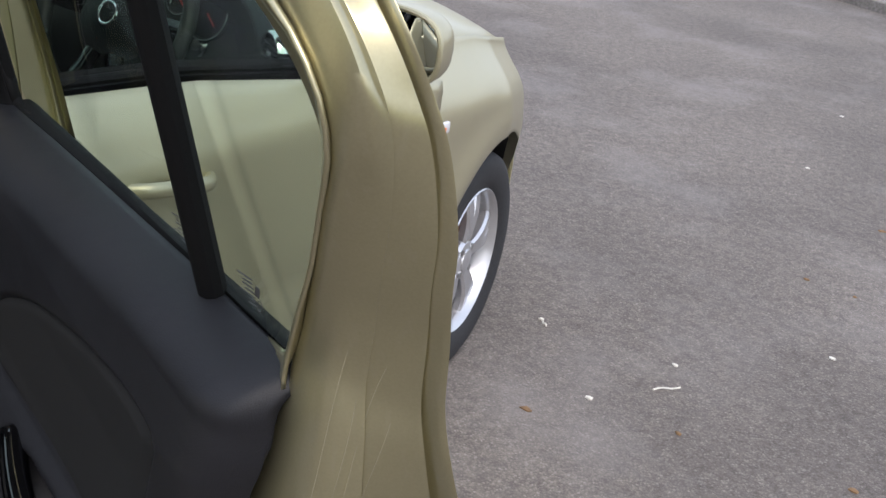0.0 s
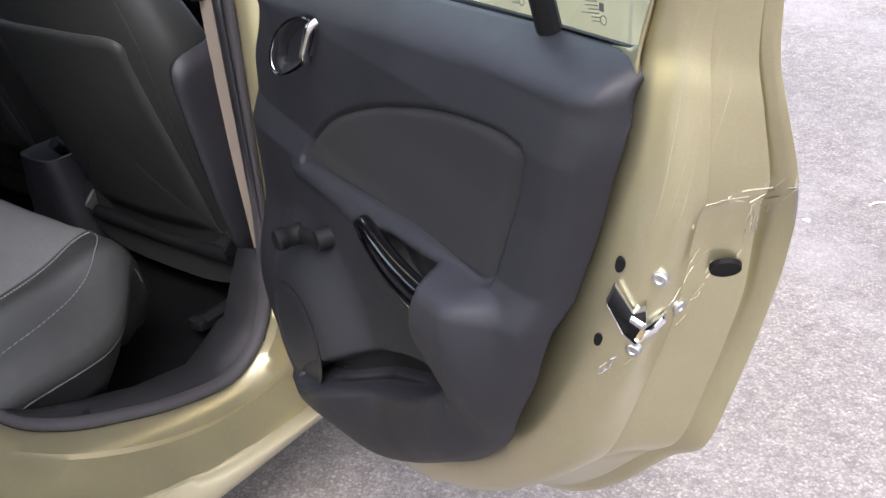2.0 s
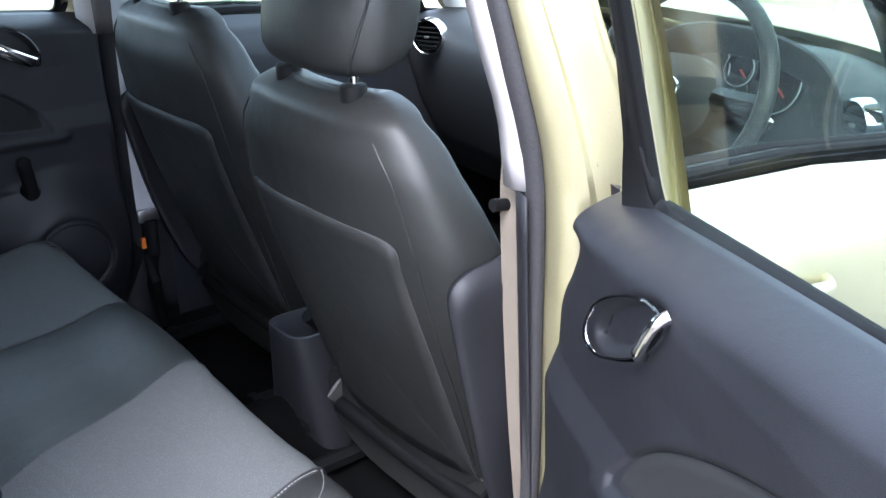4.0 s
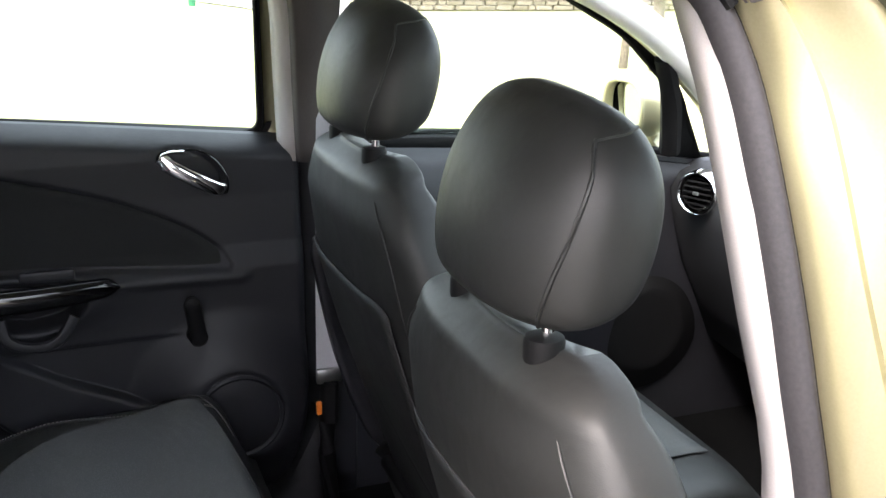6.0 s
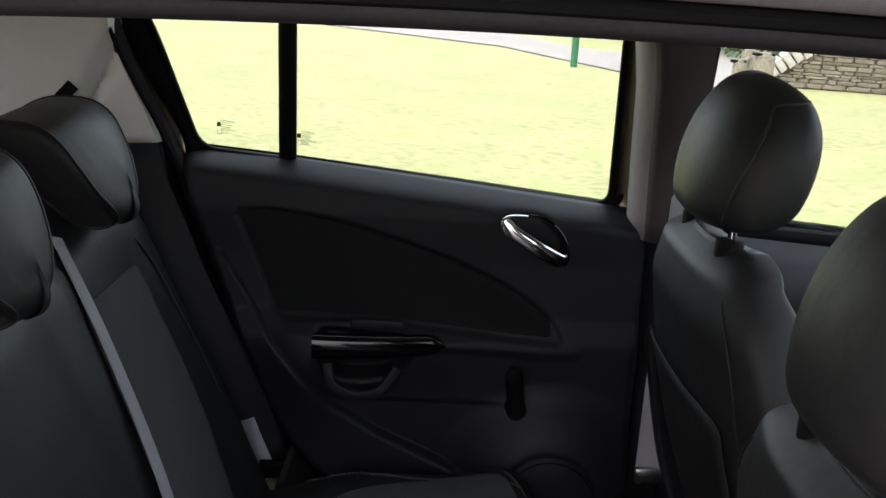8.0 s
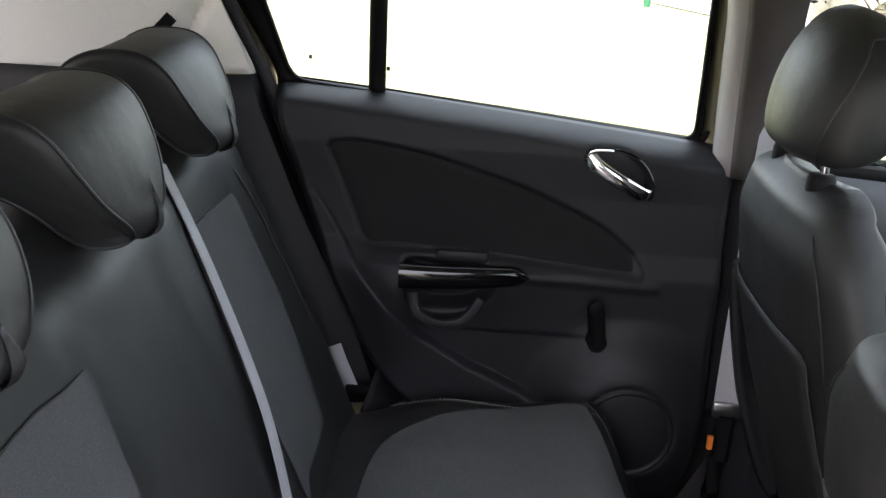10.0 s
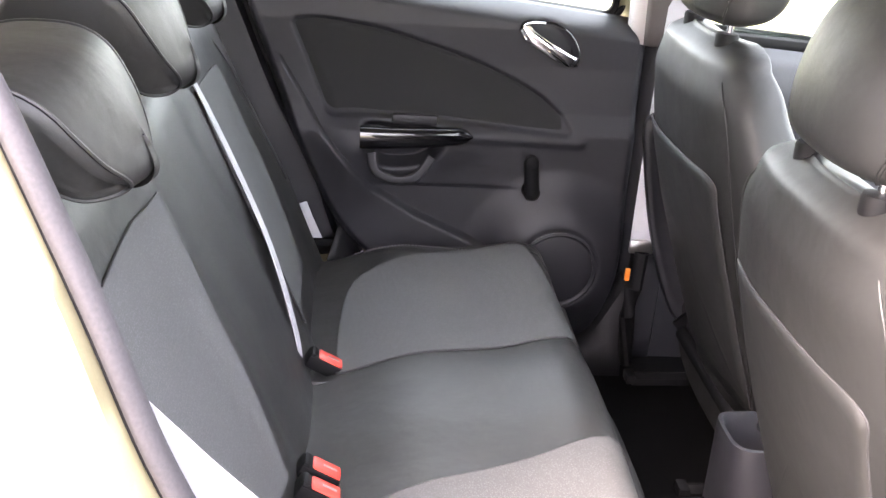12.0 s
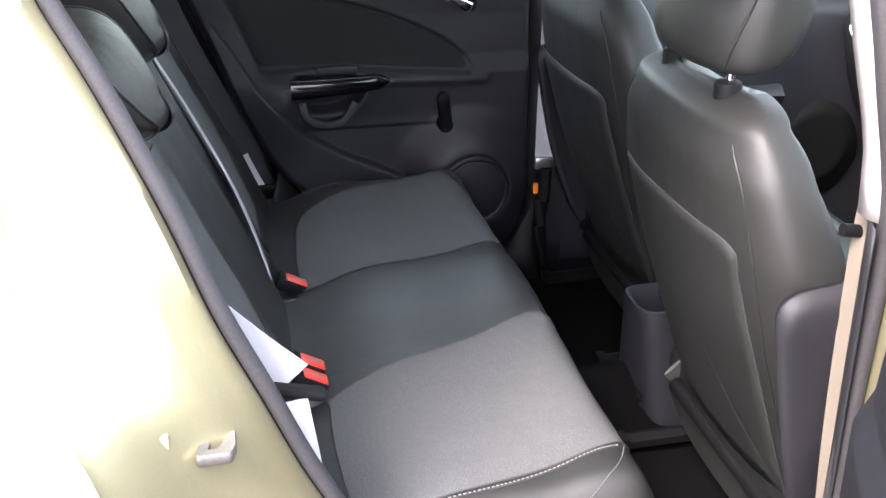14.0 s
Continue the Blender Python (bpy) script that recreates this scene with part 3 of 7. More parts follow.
    part("winder_knob", lathe([(0, 0), (0.0155, 0), (0.016, 0.006), (0.0145, 0.008), (0.0150, 0.024), (0.0165, 0.026), (0.0165, 0.036), (0.013, 0.040), (0, 0.0405)], 22, Matrix.Translation(tip + Vector((-0.018, 0, 0))) @ turn @ Matrix.Diagonal((1, 1, 1, 1) if near else (0.78, 0.78, 0.4, 1))), BLACK, door, "", m)
    # loudspeaker
    sp = Matrix.Translation((0.5885 if near else 0.583, SPEAKER.x, SPEAKER.y)) @ turn @ Matrix.Diagonal((1, 1, 0.35 if near else 1, 1))
    part("speaker_rim", lathe([(0.079, -0.004), (0.081, 0.002), (0.077, 0.005), (0.072, 0.002), (0.072, -0.004)], 36, sp), TRIM, door, "", m)
    part("speaker_grille", lathe([(0, 0.003), (0.03, 0.003), (0.055, 0.002), (0.072, -0.001), (0.072, -0.003), (0, -0.003)], 36, sp), TRIM, door, "round perforated speaker grille", m)
    # glazing
    win = [Vector((glass_x(p.y), p.x, p.y)) for p in roundpoly(window, 0.03)]
    if near:
        rest = [p for p in win if p.y > 0.30 and p.z > trim_top(p.y) + 0.02]
        cut = max(range(len(rest)), key=lambda k: (rest[k] - rest[k - 1]).length)
        part("window_seal", tube([p + Vector((-0.010, 0, 0)) for p in rest[cut:] + rest[:cut]], 0.006, 0.004, 8, False, (1, 0, 0)), RUBBER, door, "", m)
    else:
        part("window_seal", tube([p + Vector((-0.012, 0, 0)) for p in win], 0.006, 0.004, 8, True, (1, 0, 0)), RUBBER, door, "", m)
    # one black strip closes the slot from the card's top over the glass foot to the outer skin
    rows = []
    for y in np.linspace(0.270, 1.005, 40):
        t = trim_top(y)
        g = glass_x(t)
        xt = float(trim_x([(y, t)], pit)[0])
        rows.append([Vector(q) for q in ((xt, y, t - 0.003), (xt + 0.001, y, t + 0.002), (g - 0.003, y, t + 0.005), (g + 0.003, y, t + 0.005), (g + 0.010, y, t), (0.7435, y, t - 0.016), (0.7435, y, t - 0.026))])
    part("waist_seal", loft(rows), RUBBER, door, "black rubber waist seal", m, 45)
    hole = [(p.y, p.z) for p in win]
    rim = [(p.y, p.z) for p in inn]
    c0 = Vector((0.62, 1.2))
    rows, strip = [], []
    for a in np.linspace(radians(-34), radians(199), 120):
        u, v = ray_to(hole, c0, a), ray_to(rim, c0, a)
        if v.y < (0.985 if near else 0.97):
            continue
        xs_ = float(np.interp(v.y, [1.0, 1.1, 1.2, 1.3, 1.4], [0.705, 0.700, 0.682, 0.657, 0.632]))
        row = [Vector((glass_x(u.y) - 0.008, u.x, u.y)), Vector((glass_x(u.y) - 0.020, *(u.lerp(v, 0.25)))), Vector((xs_ - 0.012, *(u.lerp(v, 0.75)))), Vector((xs_ - 0.004, *(u.lerp(v, 1.0))))]
        if near:
            # flush with the metal along the rear edge
            k = max(smooth(v.x, 0.24, 0.42), smooth(v.y, 1.33, 1.40))
            g = glass_x(u.y) - 0.002
            row = [Vector((g + (xs_ - 0.003 - g) * f, *(u.lerp(v, f)))).lerp(q, k) for f, q in zip((0, 0.25, 0.75, 1), row)]
            if v.x < 0.40:
                strip.append(row)
                if v.x < 0.36:
                    continue
        else:
            # slim along the front edge, where the painted frame shows beside it
            k = 1 - 0.86 * smooth(u.x, 0.90, 0.945)
            if k < 0.99:
                strip.append([row[0].lerp(row[3], k) + Vector((0.001, 0, 0)), row[0].lerp(row[3], k + (1 - k) * 0.5) + Vector((-0.004, 0, 0)), row[3] + Vector((-0.002, 0.004, 0))])
            row = [row[0].lerp(row[3], k * f) + Vector((-0.008 * math.sin(math.pi * f), 0, 0)) for f in (0, 0.3, 0.7, 1)]
        rows.append(row)
    if strip:
        part("frame_strip", loft(strip), PAINT_JAMB, door, "beige painted frame edge", m, 50, 0.003, 0)
    part("window_frame", loft(rows), BLACK, door, "matt black inner window frame", m, 50, 0.004, 0)
    foot = [(0.985, 1.012), (1.042, 0.99), (1.040, 1.10), (1.000, 1.10)] if near else [(0.962, 1.000), (1.036, 0.985), (1.034, 1.06), (0.985, 1.045), (0.968, 1.022)]
    part("frame_foot", patch(foot, lambda u, v: Vector((glass_x(v) - 0.012, u, v)), 3), BLACK, door, "", m, 50, 0.012, 0)
    bar = [(glass_x(z) - 0.008, y, z) for y, z in (((0.402, 1.075), (0.404, 1.2), (0.408, 1.35)) if near else ((0.430, 1.062), (0.431, 1.2), (0.432, 1.35)))]
    part("window_divider", tube(cr(bar, 10), 0.011, 0.0150, 10, up=(1, 0, 0)), BLACK, door, "matt black window divider bar", m)
    ring = [(p.y, p.z) for p in win]
    fore = [q for q in ring if q[0] > 0.42]
    aft = [q for q in ring if q[0] <= 0.42]
    for nm, rg in (("door_glass", fore), ("quarter_glass", aft)):
        bm = bmesh.new()
        if nm == "door_glass":
            rg = sorted(fore + [(0.42, 1.08), (0.42, 1.372)], key=lambda q: math.atan2(q[1] - 1.2, q[0] - 0.70))
        else:
            rg = sorted(aft + [(0.42, 1.08), (0.42, 1.370)], key=lambda q: math.atan2(q[1] - 1.2, q[0] - 0.34))
        bm.faces.new([bm.verts.new((glass_x(z), y, z)) for y, z in rg])
        g = part(nm, bm, GLASS, door, "clear side window glass", m, 40, 0.004, 0)
        g.visible_shadow = False
    # etched marks on the panes: plain bars
    for y0, z0, k_ in ((0.452, 1.124, 0.8), (0.322, 1.136, 0.8)):
        gx = glass_x(z0) - 0.004
        for k in range(7):
            # a line of small print as short bars
            runs = ((0, 7, 8, 14, 15, 20), (0, 5, 6, 9, 10, 13), (0, 9, 10, 15), (0, 4, 5, 12), (0, 8, 9, 16, 17, 21), (0, 6, 7, 10), (0, 11))[k]
            for u, v in zip(runs[::2], runs[1::2]):
                ends = [(gx + 0.0009 * k, y0 + 0.0014 * k_ * q, z0 - 0.0036 * k - 0.00017 * q) for q in (u, v)]
                part("glass_mark", tube(ends, 0.0005, 0.0008, 4), PRINT, door, "", m)
        part("glass_mark_block", rbox((gx + 0.003, y0 - 0.004, z0 - 0.008), (0.0006, 0.006, 0.007), 0), PRINT, door, "", m)
        part("glass_mark_ring", tube([(gx + 0.006, y0 - 0.003 + 0.004 * math.cos(a), z0 - 0.020 + 0.004 * math.sin(a)) for a in np.linspace(0, 2 * math.pi, 14)[:-1]], 0.0004, None, 5, True, (1, 0, 0)), PRINT, door, "", m)
    # rear face of the shell: latch, bolts, plugs, chipped paint
    if not near:
        return door
    face_rows = rows_shell
    cloud = np.array([[tuple(p) for p in r] for r in face_rows[2:-2]])

    def seat(x, z, up=0.0, level=False):
        """A pose on the closing face at (x, z), its z axis leaving the metal."""
        q = (cloud[:, :, 0] - x) ** 2 + (cloud[:, :, 2] - z) ** 2 + np.where(cloud[:, :, 1] < 0.6, 0, 9)
        j, k = np.unravel_index(np.argmin(q), q.shape)
        j, k = int(j) + 2, int(k)
        p = face_rows[j][k]
        nrm = Vector((0.0, -0.935, -0.355))
        if level:
            # the metal's own slope round the spot
            spots = [seat(x + a, z + b).translation for a, b in ((-0.012, 0), (0.012, 0), (0, -0.014), (0, 0.014))]
            nrm = (spots[1] - spots[0]).cross(spots[3] - spots[2]).normalized()
            nrm = -nrm if nrm.y > 0 else nrm
        at = Vector((x, p.y - (nrm.x * (x - p.x) + nrm.z * (z - p.z)) / nrm.y - 0.0015, z))
        side = (Vector((1, 0, 0)) - nrm * nrm.x).normalized()
        rot = Matrix((side, nrm.cross(side), nrm)).transposed().to_4x4()
        return Matrix.Translation(at + nrm * up) @ rot

    for x, z in ((0.718, 0.891), (0.760, 0.837), (0.719, 0.794)):
        screw = part("bolt", lathe([(0.0078, -0.006), (0.0078, 0.0004), (0.0066, 0.0016), (0.0040, 0.0018), (0.0030, 0.0006), (0, 0.0004)], 16, seat(x, z, 0.0004, True)), STEEL, door, "bright screw head", m)
    for x, z in ((0.703, 0.894), (0.706, 0.792)):
        part("hole_plug", lathe([(0, 0.0012), (0.0060, 0.0012), (0.0075, -0.003)], 14, seat(x, z, 0.0005, True) @ Matrix.Diagonal((0.75, 1.5, 1, 1))), BLACK, door, "", m)
    part("grommet", lathe([(0, 0.0005), (0.012, 0.0005), (0.0145, 0.001), (0.0155, -0.004)], 20, seat(0.795, 0.881, 0.005, True)), BLACK, door, "black rubber grommet", m)
    # latch: a dark hooked mouth with a bright claw, laid on the metal between plugs and screw
    p1, p2, p3 = (seat(*q).translation for q in ((0.703, 0.894), (0.706, 0.792), (0.760, 0.837)))
    up = (p2 - p1).cross(p3 - p1).normalized()
    up = -up if up.y > 0 else up
    ax = p3 - (p1 + p2) / 2
    az = p1 - p2

    def latch(pts, lift):
        spots = [(p1 + p2) / 2 + ax * (0.90 * a - 0.02) + az * b for a, b in pts]
        return [seat(q.x, q.z).translation + up * lift for q in spots]

    mouth = [(0.02, 0.27), (0.16, 0.05), (0.22, 0.15), (0.32, 0.02), (0.35, -0.10), (0.70, 0.04), (0.74, -0.02), (0.52, -0.18), (0.24, -0.32), (0.09, -0.22), (-0.07, 0.07)]
    ctr = (0.20, -0.06)
    grow = lambda k: [(ctr[0] + (a - ctr[0]) * k, ctr[1] + (b - ctr[1]) * k) for a, b in mouth]
    b = bmesh.new()
    loft([latch(grow(1.10), 0.001), latch(grow(1.08), 0.006), latch(grow(0.98), 0.006), latch(grow(0.95), 0.002)], True, False, b)
    part("latch_rim", b, STEEL, door, "bright latch rim", m, 30)
    b = bmesh.new()
    b.faces.new([b.verts.new(p) for p in latch(grow(1.0), 0.0045)])
    part("latch_mouth", b, BLACK, door, "black latch mouth", m, 30, 0.001)
    part("latch_claw", tube(latch([(0.22, -0.25), (0.36, -0.20), (0.52, -0.11), (0.70, 0.00)], 0.007), 0.0035, 0.002, 8), CHROME, door, "bright hooked latch claw", m)
    part("latch_pawl", tube(latch([(0.12, 0.02), (0.22, -0.02), (0.30, -0.05)], 0.008), 0.004, 0.002, 8), STEEL, door, "", m)
    part("latch_spring", tube(latch([(0.24, -0.20), (0.31, -0.10)], 0.008), 0.0028, 0.0015, 8), mat("brassy_zinc", (0.45, 0.36, 0.20), 0.4, 0.9), door, "", m)
    rg = random.Random(11)
    # bare metal where the lip has rubbed at the kink
    worn = [p + Vector((-0.002, -0.0012, 0)) for p in out if p.y < 0.32 and 0.938 < p.z < 0.994]
    part("worn_lip", tube(worn, 0.0008, 0.0014, 6), STEEL, door, "bare metal rubbed through the paint", m)

    def rub(spots, order):
        """A smooth line on the face through the given (x, z) spots."""
        pts = [seat(*q).translation for q in spots]
        ks = np.linspace(0, 1, len(pts))
        fit = np.polyval(np.polyfit(ks, [p.y for p in pts], order), ks)
        return [Vector((p.x, float(y), p.z)) for p, y in zip(pts, fit)]

    # long fine rubs down the upper face, then short ones along the crease, the kink and round the latch
    for x0, z0, x1, z1 in ((0.712, 1.14, 0.704, 0.95), (0.722, 1.10, 0.712, 0.97), (0.731, 1.13, 0.716, 0.93), (0.741, 1.09, 0.733, 0.99)):
        part("scuff_mark", tube(rub([(x0 + (x1 - x0) * f, z0 + (z1 - z0) * f) for f in np.linspace(0, 1, 14)], 3), 0.0002, None, 4), SCUFF_DIM, door, "", m)
    zones = [(8, 0.735, 0.953, 0.790, 0.978, 0.010, 1.0, 0.35), (34, 0.786, 0.980, 0.804, 0.915, 0.012, -0.3, 1.0), (14, 0.715, 0.75, 0.765, 0.90, 0.010, 0.5, 1.0), (16, 0.760, 0.80, 0.790, 0.905, 0.012, 0.55, 1.0), (24, 0.798, 0.990, 0.814, 0.900, 0.006, -0.2, 1.0)]
    for count, x0, z0, x1, z1, jit, dx, dz in zones:
        for k in range(count):
            f = rg.random()
            x, z = x0 + (x1 - x0) * f + rg.uniform(-jit, jit) * 0.6, z0 + (z1 - z0) * f + rg.uniform(-jit, jit)
            run, bend = rg.uniform(0.003, 0.016), rg.uniform(0.4, 1.5)
            pts = rub([(x + run * dx * bend * g, z + run * dz * g) for g in (0, 0.35, 0.7, 1)], 1)
            part("scuff_mark", tube(pts, rg.uniform(0.0001, 0.0004), 0.0003, 4), (STEEL if rg.random() < 0.3 else SCUFF) if dx < 0 else (SCUFF if rg.random() < 0.35 else SCUFF_DIM), door, "", m)
    # pale scribbled strokes below the lower plug
    sm_ = seat(0.708, 0.768, 0.001)
    for pts in (((-0.006, 0.008), (-0.012, 0.004), (-0.012, -0.006), (-0.006, -0.009), (-0.002, -0.004), (-0.006, -0.002)), ((0.003, 0.009), (0.001, -0.008)), ((-0.002, 0.010), (0.009, 0.012))):
        part("scribble_stroke", tube([sm_ @ Vector((u, v, 0)) for u, v in pts], 0.0008, None, 5), STITCH_PALE, door, "", m)
    # outside pull
    part("exterior_handle", tube(cr([(0.852, 0.30, 0.86), (0.872, 0.34, 0.868), (0.876, 0.40, 0.868), (0.870, 0.45, 0.864), (0.852, 0.47, 0.86)], 16), 0.012, 0.009, 10), PAINT, door, "", m)
    return door


FULL_WINDOW = [(0.272, 1.098), (1.000, 1.038), (0.980, 1.352)] + WINDOW[3:5] + [(0.29, 1.378), (0.212, 1.352), (0.178, 1.318), (0.176, 1.285), (0.192, 1.250), (0.220, 1.197), (0.246, 1.150)]
rear_door(DOOR_OPEN, (0.640, 0.826, 0.716), radians(100), 0.052, FULL_WINDOW, 0.034, "rear_door", "opened rear door with dusty beige inner edge")
rear_door(SIDES[-1], (0.632, 0.830, 0.688), radians(-8), 0.070, WINDOW, 0.008, "rear_door", "closed rear door with dark inner card")

# ---- body shell ----
SEAL = [(0.172, 1.262), (0.20, 1.19), (0.228, 1.13), (0.262, 1.05), (0.297, 0.95), (0.338, 0.86), (0.378, 0.77), (0.428, 0.68), (0.458, 0.58), (0.51, 0.49), (0.59, 0.43), (0.685, 0.385), (0.79, 0.346), (0.906, 0.324), (0.985, 0.362), (1.028, 0.45), (1.042, 0.6), (1.042, 0.8), (1.016, 1.0), (1.006, 1.15), (0.998, 1.30), (0.970, 1.381), (0.85, 1.402), (0.66, 1.408), (0.45, 1.404), (0.29, 1.392), (0.20, 1.365), (0.165, 1.315)]
LIP = [(0.122, 1.262), (0.134, 1.20), (0.152, 1.14), (0.155, 1.06), (0.160, 0.99), (0.192, 0.915), (0.230, 0.81), (0.266, 0.695), (0.298, 0.602), (0.36, 0.545), (0.455, 0.445), (0.58, 0.352), (0.76, 0.275), (0.99, 0.248), (1.105, 0.262), (1.138, 0.44), (1.142, 0.6), (1.142, 0.8), (1.138, 1.0), (1.10, 1.15), (1.065, 1.33), (0.995, 1.41), (0.85, 1.438), (0.66, 1.444), (0.45, 1.440), (0.30, 1.432), (0.17, 1.408), (0.124, 1.345)]


# the opened side, where the seal is seen close by
SEAL_OPEN = [(0.186, 1.262), (0.222, 1.19), (0.250, 1.13), (0.283, 1.05), (0.317, 0.95), (0.355, 0.86), (0.392, 0.77), (0.434, 0.68), (0.464, 0.58), (0.513, 0.49), (0.59, 0.43), (0.685, 0.385), (0.79, 0.346), (0.906, 0.324), (0.985, 0.362), (1.028, 0.45), (1.045, 0.6), (1.050, 0.8), (1.052, 1.0), (1.034, 1.13), (1.018, 1.25), (1.004, 1.340), (0.968, 1.388), (0.86, 1.399), (0.66, 1.402), (0.45, 1.397), (0.29, 1.385), (0.205, 1.362), (0.174, 1.315)]
# cross-section of the rubber: inner lip, groove, outer bulb (outward, sideways)
SEAL_SECTION = [(-0.015, -0.010), (-0.017, 0.002), (-0.013, 0.010), (-0.007, 0.013), (-0.002, 0.011), (0.0005, 0.005), (0.002, 0.004), (0.004, 0.010), (0.009, 0.018), (0.015, 0.020), (0.021, 0.017), (0.025, 0.010), (0.026, 0.002), (0.024, -0.006)]


def seal_x(z):
    return interp(z, [(0.3, 0.70), (0.9, 0.69), (1.0, 0.688), (1.1, 0.678), (1.25, 0.640), (1.38, 0.592)])


def body_side(s):
    m = SIDES[s]
    n = 150
    a = cr([(seal_x(z), y, z) for y, z in (SEAL_OPEN if s > 0 else SEAL)], n, True)
    b = cr([(side_x(z) - 0.004, y, z) for y, z in LIP], n, True)
    rows = []
    for f, dx in ((0, 0), (0.04, 0.022), (0.30, 0.018), (0.42, 0.004), (0.72, 0.0), (0.82, 0.012), (0.95, 0.004), (1.0, 0.0), (1.02, 0.006)):
        rows.append([Vector((p.x + (q.x - p.x) * f + dx * (1 if f < 0.5 else 0.4), p.y + (q.y - p.y) * f, p.z + (q.z - p.z) * f)) for p, q in zip(a, b)])
    part("door_aperture", loft(rows, True), PAINT_JAMB, car, "beige painted door opening", m, 45)
    if s > 0:
        outward = [Vector((0, -(a[(i + 2) % n] - a[i - 2]).z, (a[(i + 2) % n] - a[i - 2]).y)).normalized() for i in range(n)]
        outward = [o if o.y * (p.y - 0.62) + o.z * (p.z - 0.85) > 0 else -o for o, p in zip(outward, a)]
        part("aperture_seal", loft([[p + o * u + Vector((v, 0, 0)) for p, o in zip(a, outward)] for u, v in SEAL_SECTION], True), SEALGREY, car, "dusty grey rubber door seal", m, 70)
        # black tube in the dip deepens the groove's shade by colour
        part("seal_groove_shade", tube([p + o * 0.0012 + Vector((0.0062, 0, 0)) for p, o in zip(a, outward)], 0.0018, None, 6, True, (1, 0, 0)), RUBBER, car, "", m)
        part("seal_rib", tube([p + o * 0.0285 + Vector((0.006, 0, 0)) for p, o in zip(a, outward)], 0.0028, None, 6, True, (1, 0, 0)), RUBBER, car, "", m)
        top = [(p, o) for p, o in zip(a, outward) if p.z > 1.36 and 0.2 < p.y < 1.0]
        top.sort(key=lambda q: q[0].y)
        part("roof_strip", loft([[p + o * u + Vector((v, 0, 0)) for u, v in ((0.006, 0.008), (0.003, 0.020), (0.004, 0.027), (0.010, 0.034), (0.020, 0.041), (0.034, 0.044), (0.054, 0.042), (0.068, 0.034), (0.074, 0.012))] for p, o in top]), ROOF_EDGE, car, "dusty grey roof edge strip", m, 60, 0.002)
        # black tube under the strip stands in for shade in the gap
        part("roof_gap_shade", tube([p - o * 0.0035 + Vector((0.0125, 0, 0)) for p, o in top], 0.0048, None, 8, False, (1, 0, 0)), RUBBER, car, "", m)
    else:
        part("aperture_seal", tube([p + Vector((0.010, 0, 0)) for p in a], 0.013, 0.013, 10, True, (1, 0, 0)), SEALGREY, car, "dusty grey rubber door seal", m)
        part("aperture_edging", tube([Vector((p.x - 0.012, p.y, p.z)) for p in a], 0.0035, 0.0035, 8, True, (1, 0, 0)), BLACK, car, "", m)
    # rear quarter panel with wheel arch
    rows = []
    for k in np.linspace(0, 1, 30):
        row = []
        for j in range(46):
            p = b[j * 62 // 46]
            y = p.y + 0.0 + (-0.70 - p.y) * k
            z = p.z + (interp(p.z, [(0.25, 0.30), (0.5, 0.5), (1.3, 1.30)]) - p.z) * k
            r = math.hypot(y, z - 0.31)
            if r < 0.34:
                f = 0.34 / max(r, 0.01)
                y, z = y * f, 0.31 + max(0.02, (z - 0.31)) * f
            row.append(Vector((side_x(z) - 0.10 * smooth(-y, 0.35, 0.75), y, z)))
        rows.append(row)
    part("quarter_panel", loft(rows), PAINT, car, "gold-beige rear wing", m, 60, 0.0015)
    # sill and underside
    rows = []
    for y in np.linspace(0.56, 2.18, 60):
        # its top follows the lip of the opening, then the foot of the front door
        zt = interp(y, [(0.56, 0.364), (0.58, 0.352), (0.66, 0.314), (0.76, 0.277), (0.87, 0.259), (0.99, 0.250), (1.10, 0.264), (1.15, 0.30), (2.2, 0.30)])
        xt = interp(y, [(0.56, side_x(zt) - 0.001), (1.10, side_x(zt) - 0.001), (1.15, 0.795)])
        k = max(0.0, zt - 0.262)
        rows.append([Vector((x, y, z)) for x, z in ((xt - 0.012, zt + 0.002), (xt, zt - 0.002), (0.814, zt - 0.008 - 0.5 * k), (0.815, 0.240), (0.803, 0.217), (0.77, 0.20), (0.70, 0.195), (0.60, 0.20))])
    part("outer_sill", loft(rows), PAINT, car, "", m, 60, 0.002)
    # front door, closed: outer skin, glass, frame
    rows = []
    for y in np.linspace(1.146, 2.06, 44):
        zt = interp(y, [(1.146, 0.990), (1.4, 0.973), (1.75, 0.924), (2.06, 0.875)])
        row = []
        for z in np.linspace(0.262, zt, 30):
            sway = 0.010 * smooth(y, 1.7, 2.1) - 0.006 * math.exp(-((z - 0.55) / 0.04) ** 2) + 0.004 * math.exp(-((z - 0.86) / 0.025) ** 2)
            row.append(Vector((side_x(z) + sway + (interp(y, [(1.1, 0), (2.1, 0.004)])), y, z)))
        rows.append(row)
    fd = part("front_door", loft(rows), PAINT, car, "closed gold-beige front door", m, 60, 0.002)
    sill_line = [(side_x(1.0) - 0.012, y, interp(y, [(1.146, 0.990), (1.4, 0.973), (1.75, 0.924), (2.06, 0.875)]) + 0.012) for y in np.linspace(1.10, 2.02, 20)]
    part("front_waist_seal", tube(sill_line, 0.008, 0.008, 8), RUBBER, fd, "", m)
    part("front_waist_cap", tube([(x - 0.030, y, z - 0.014) for x, y, z in sill_line], 0.012, 0.020, 8), TRIM, fd, "", m)
    card = []
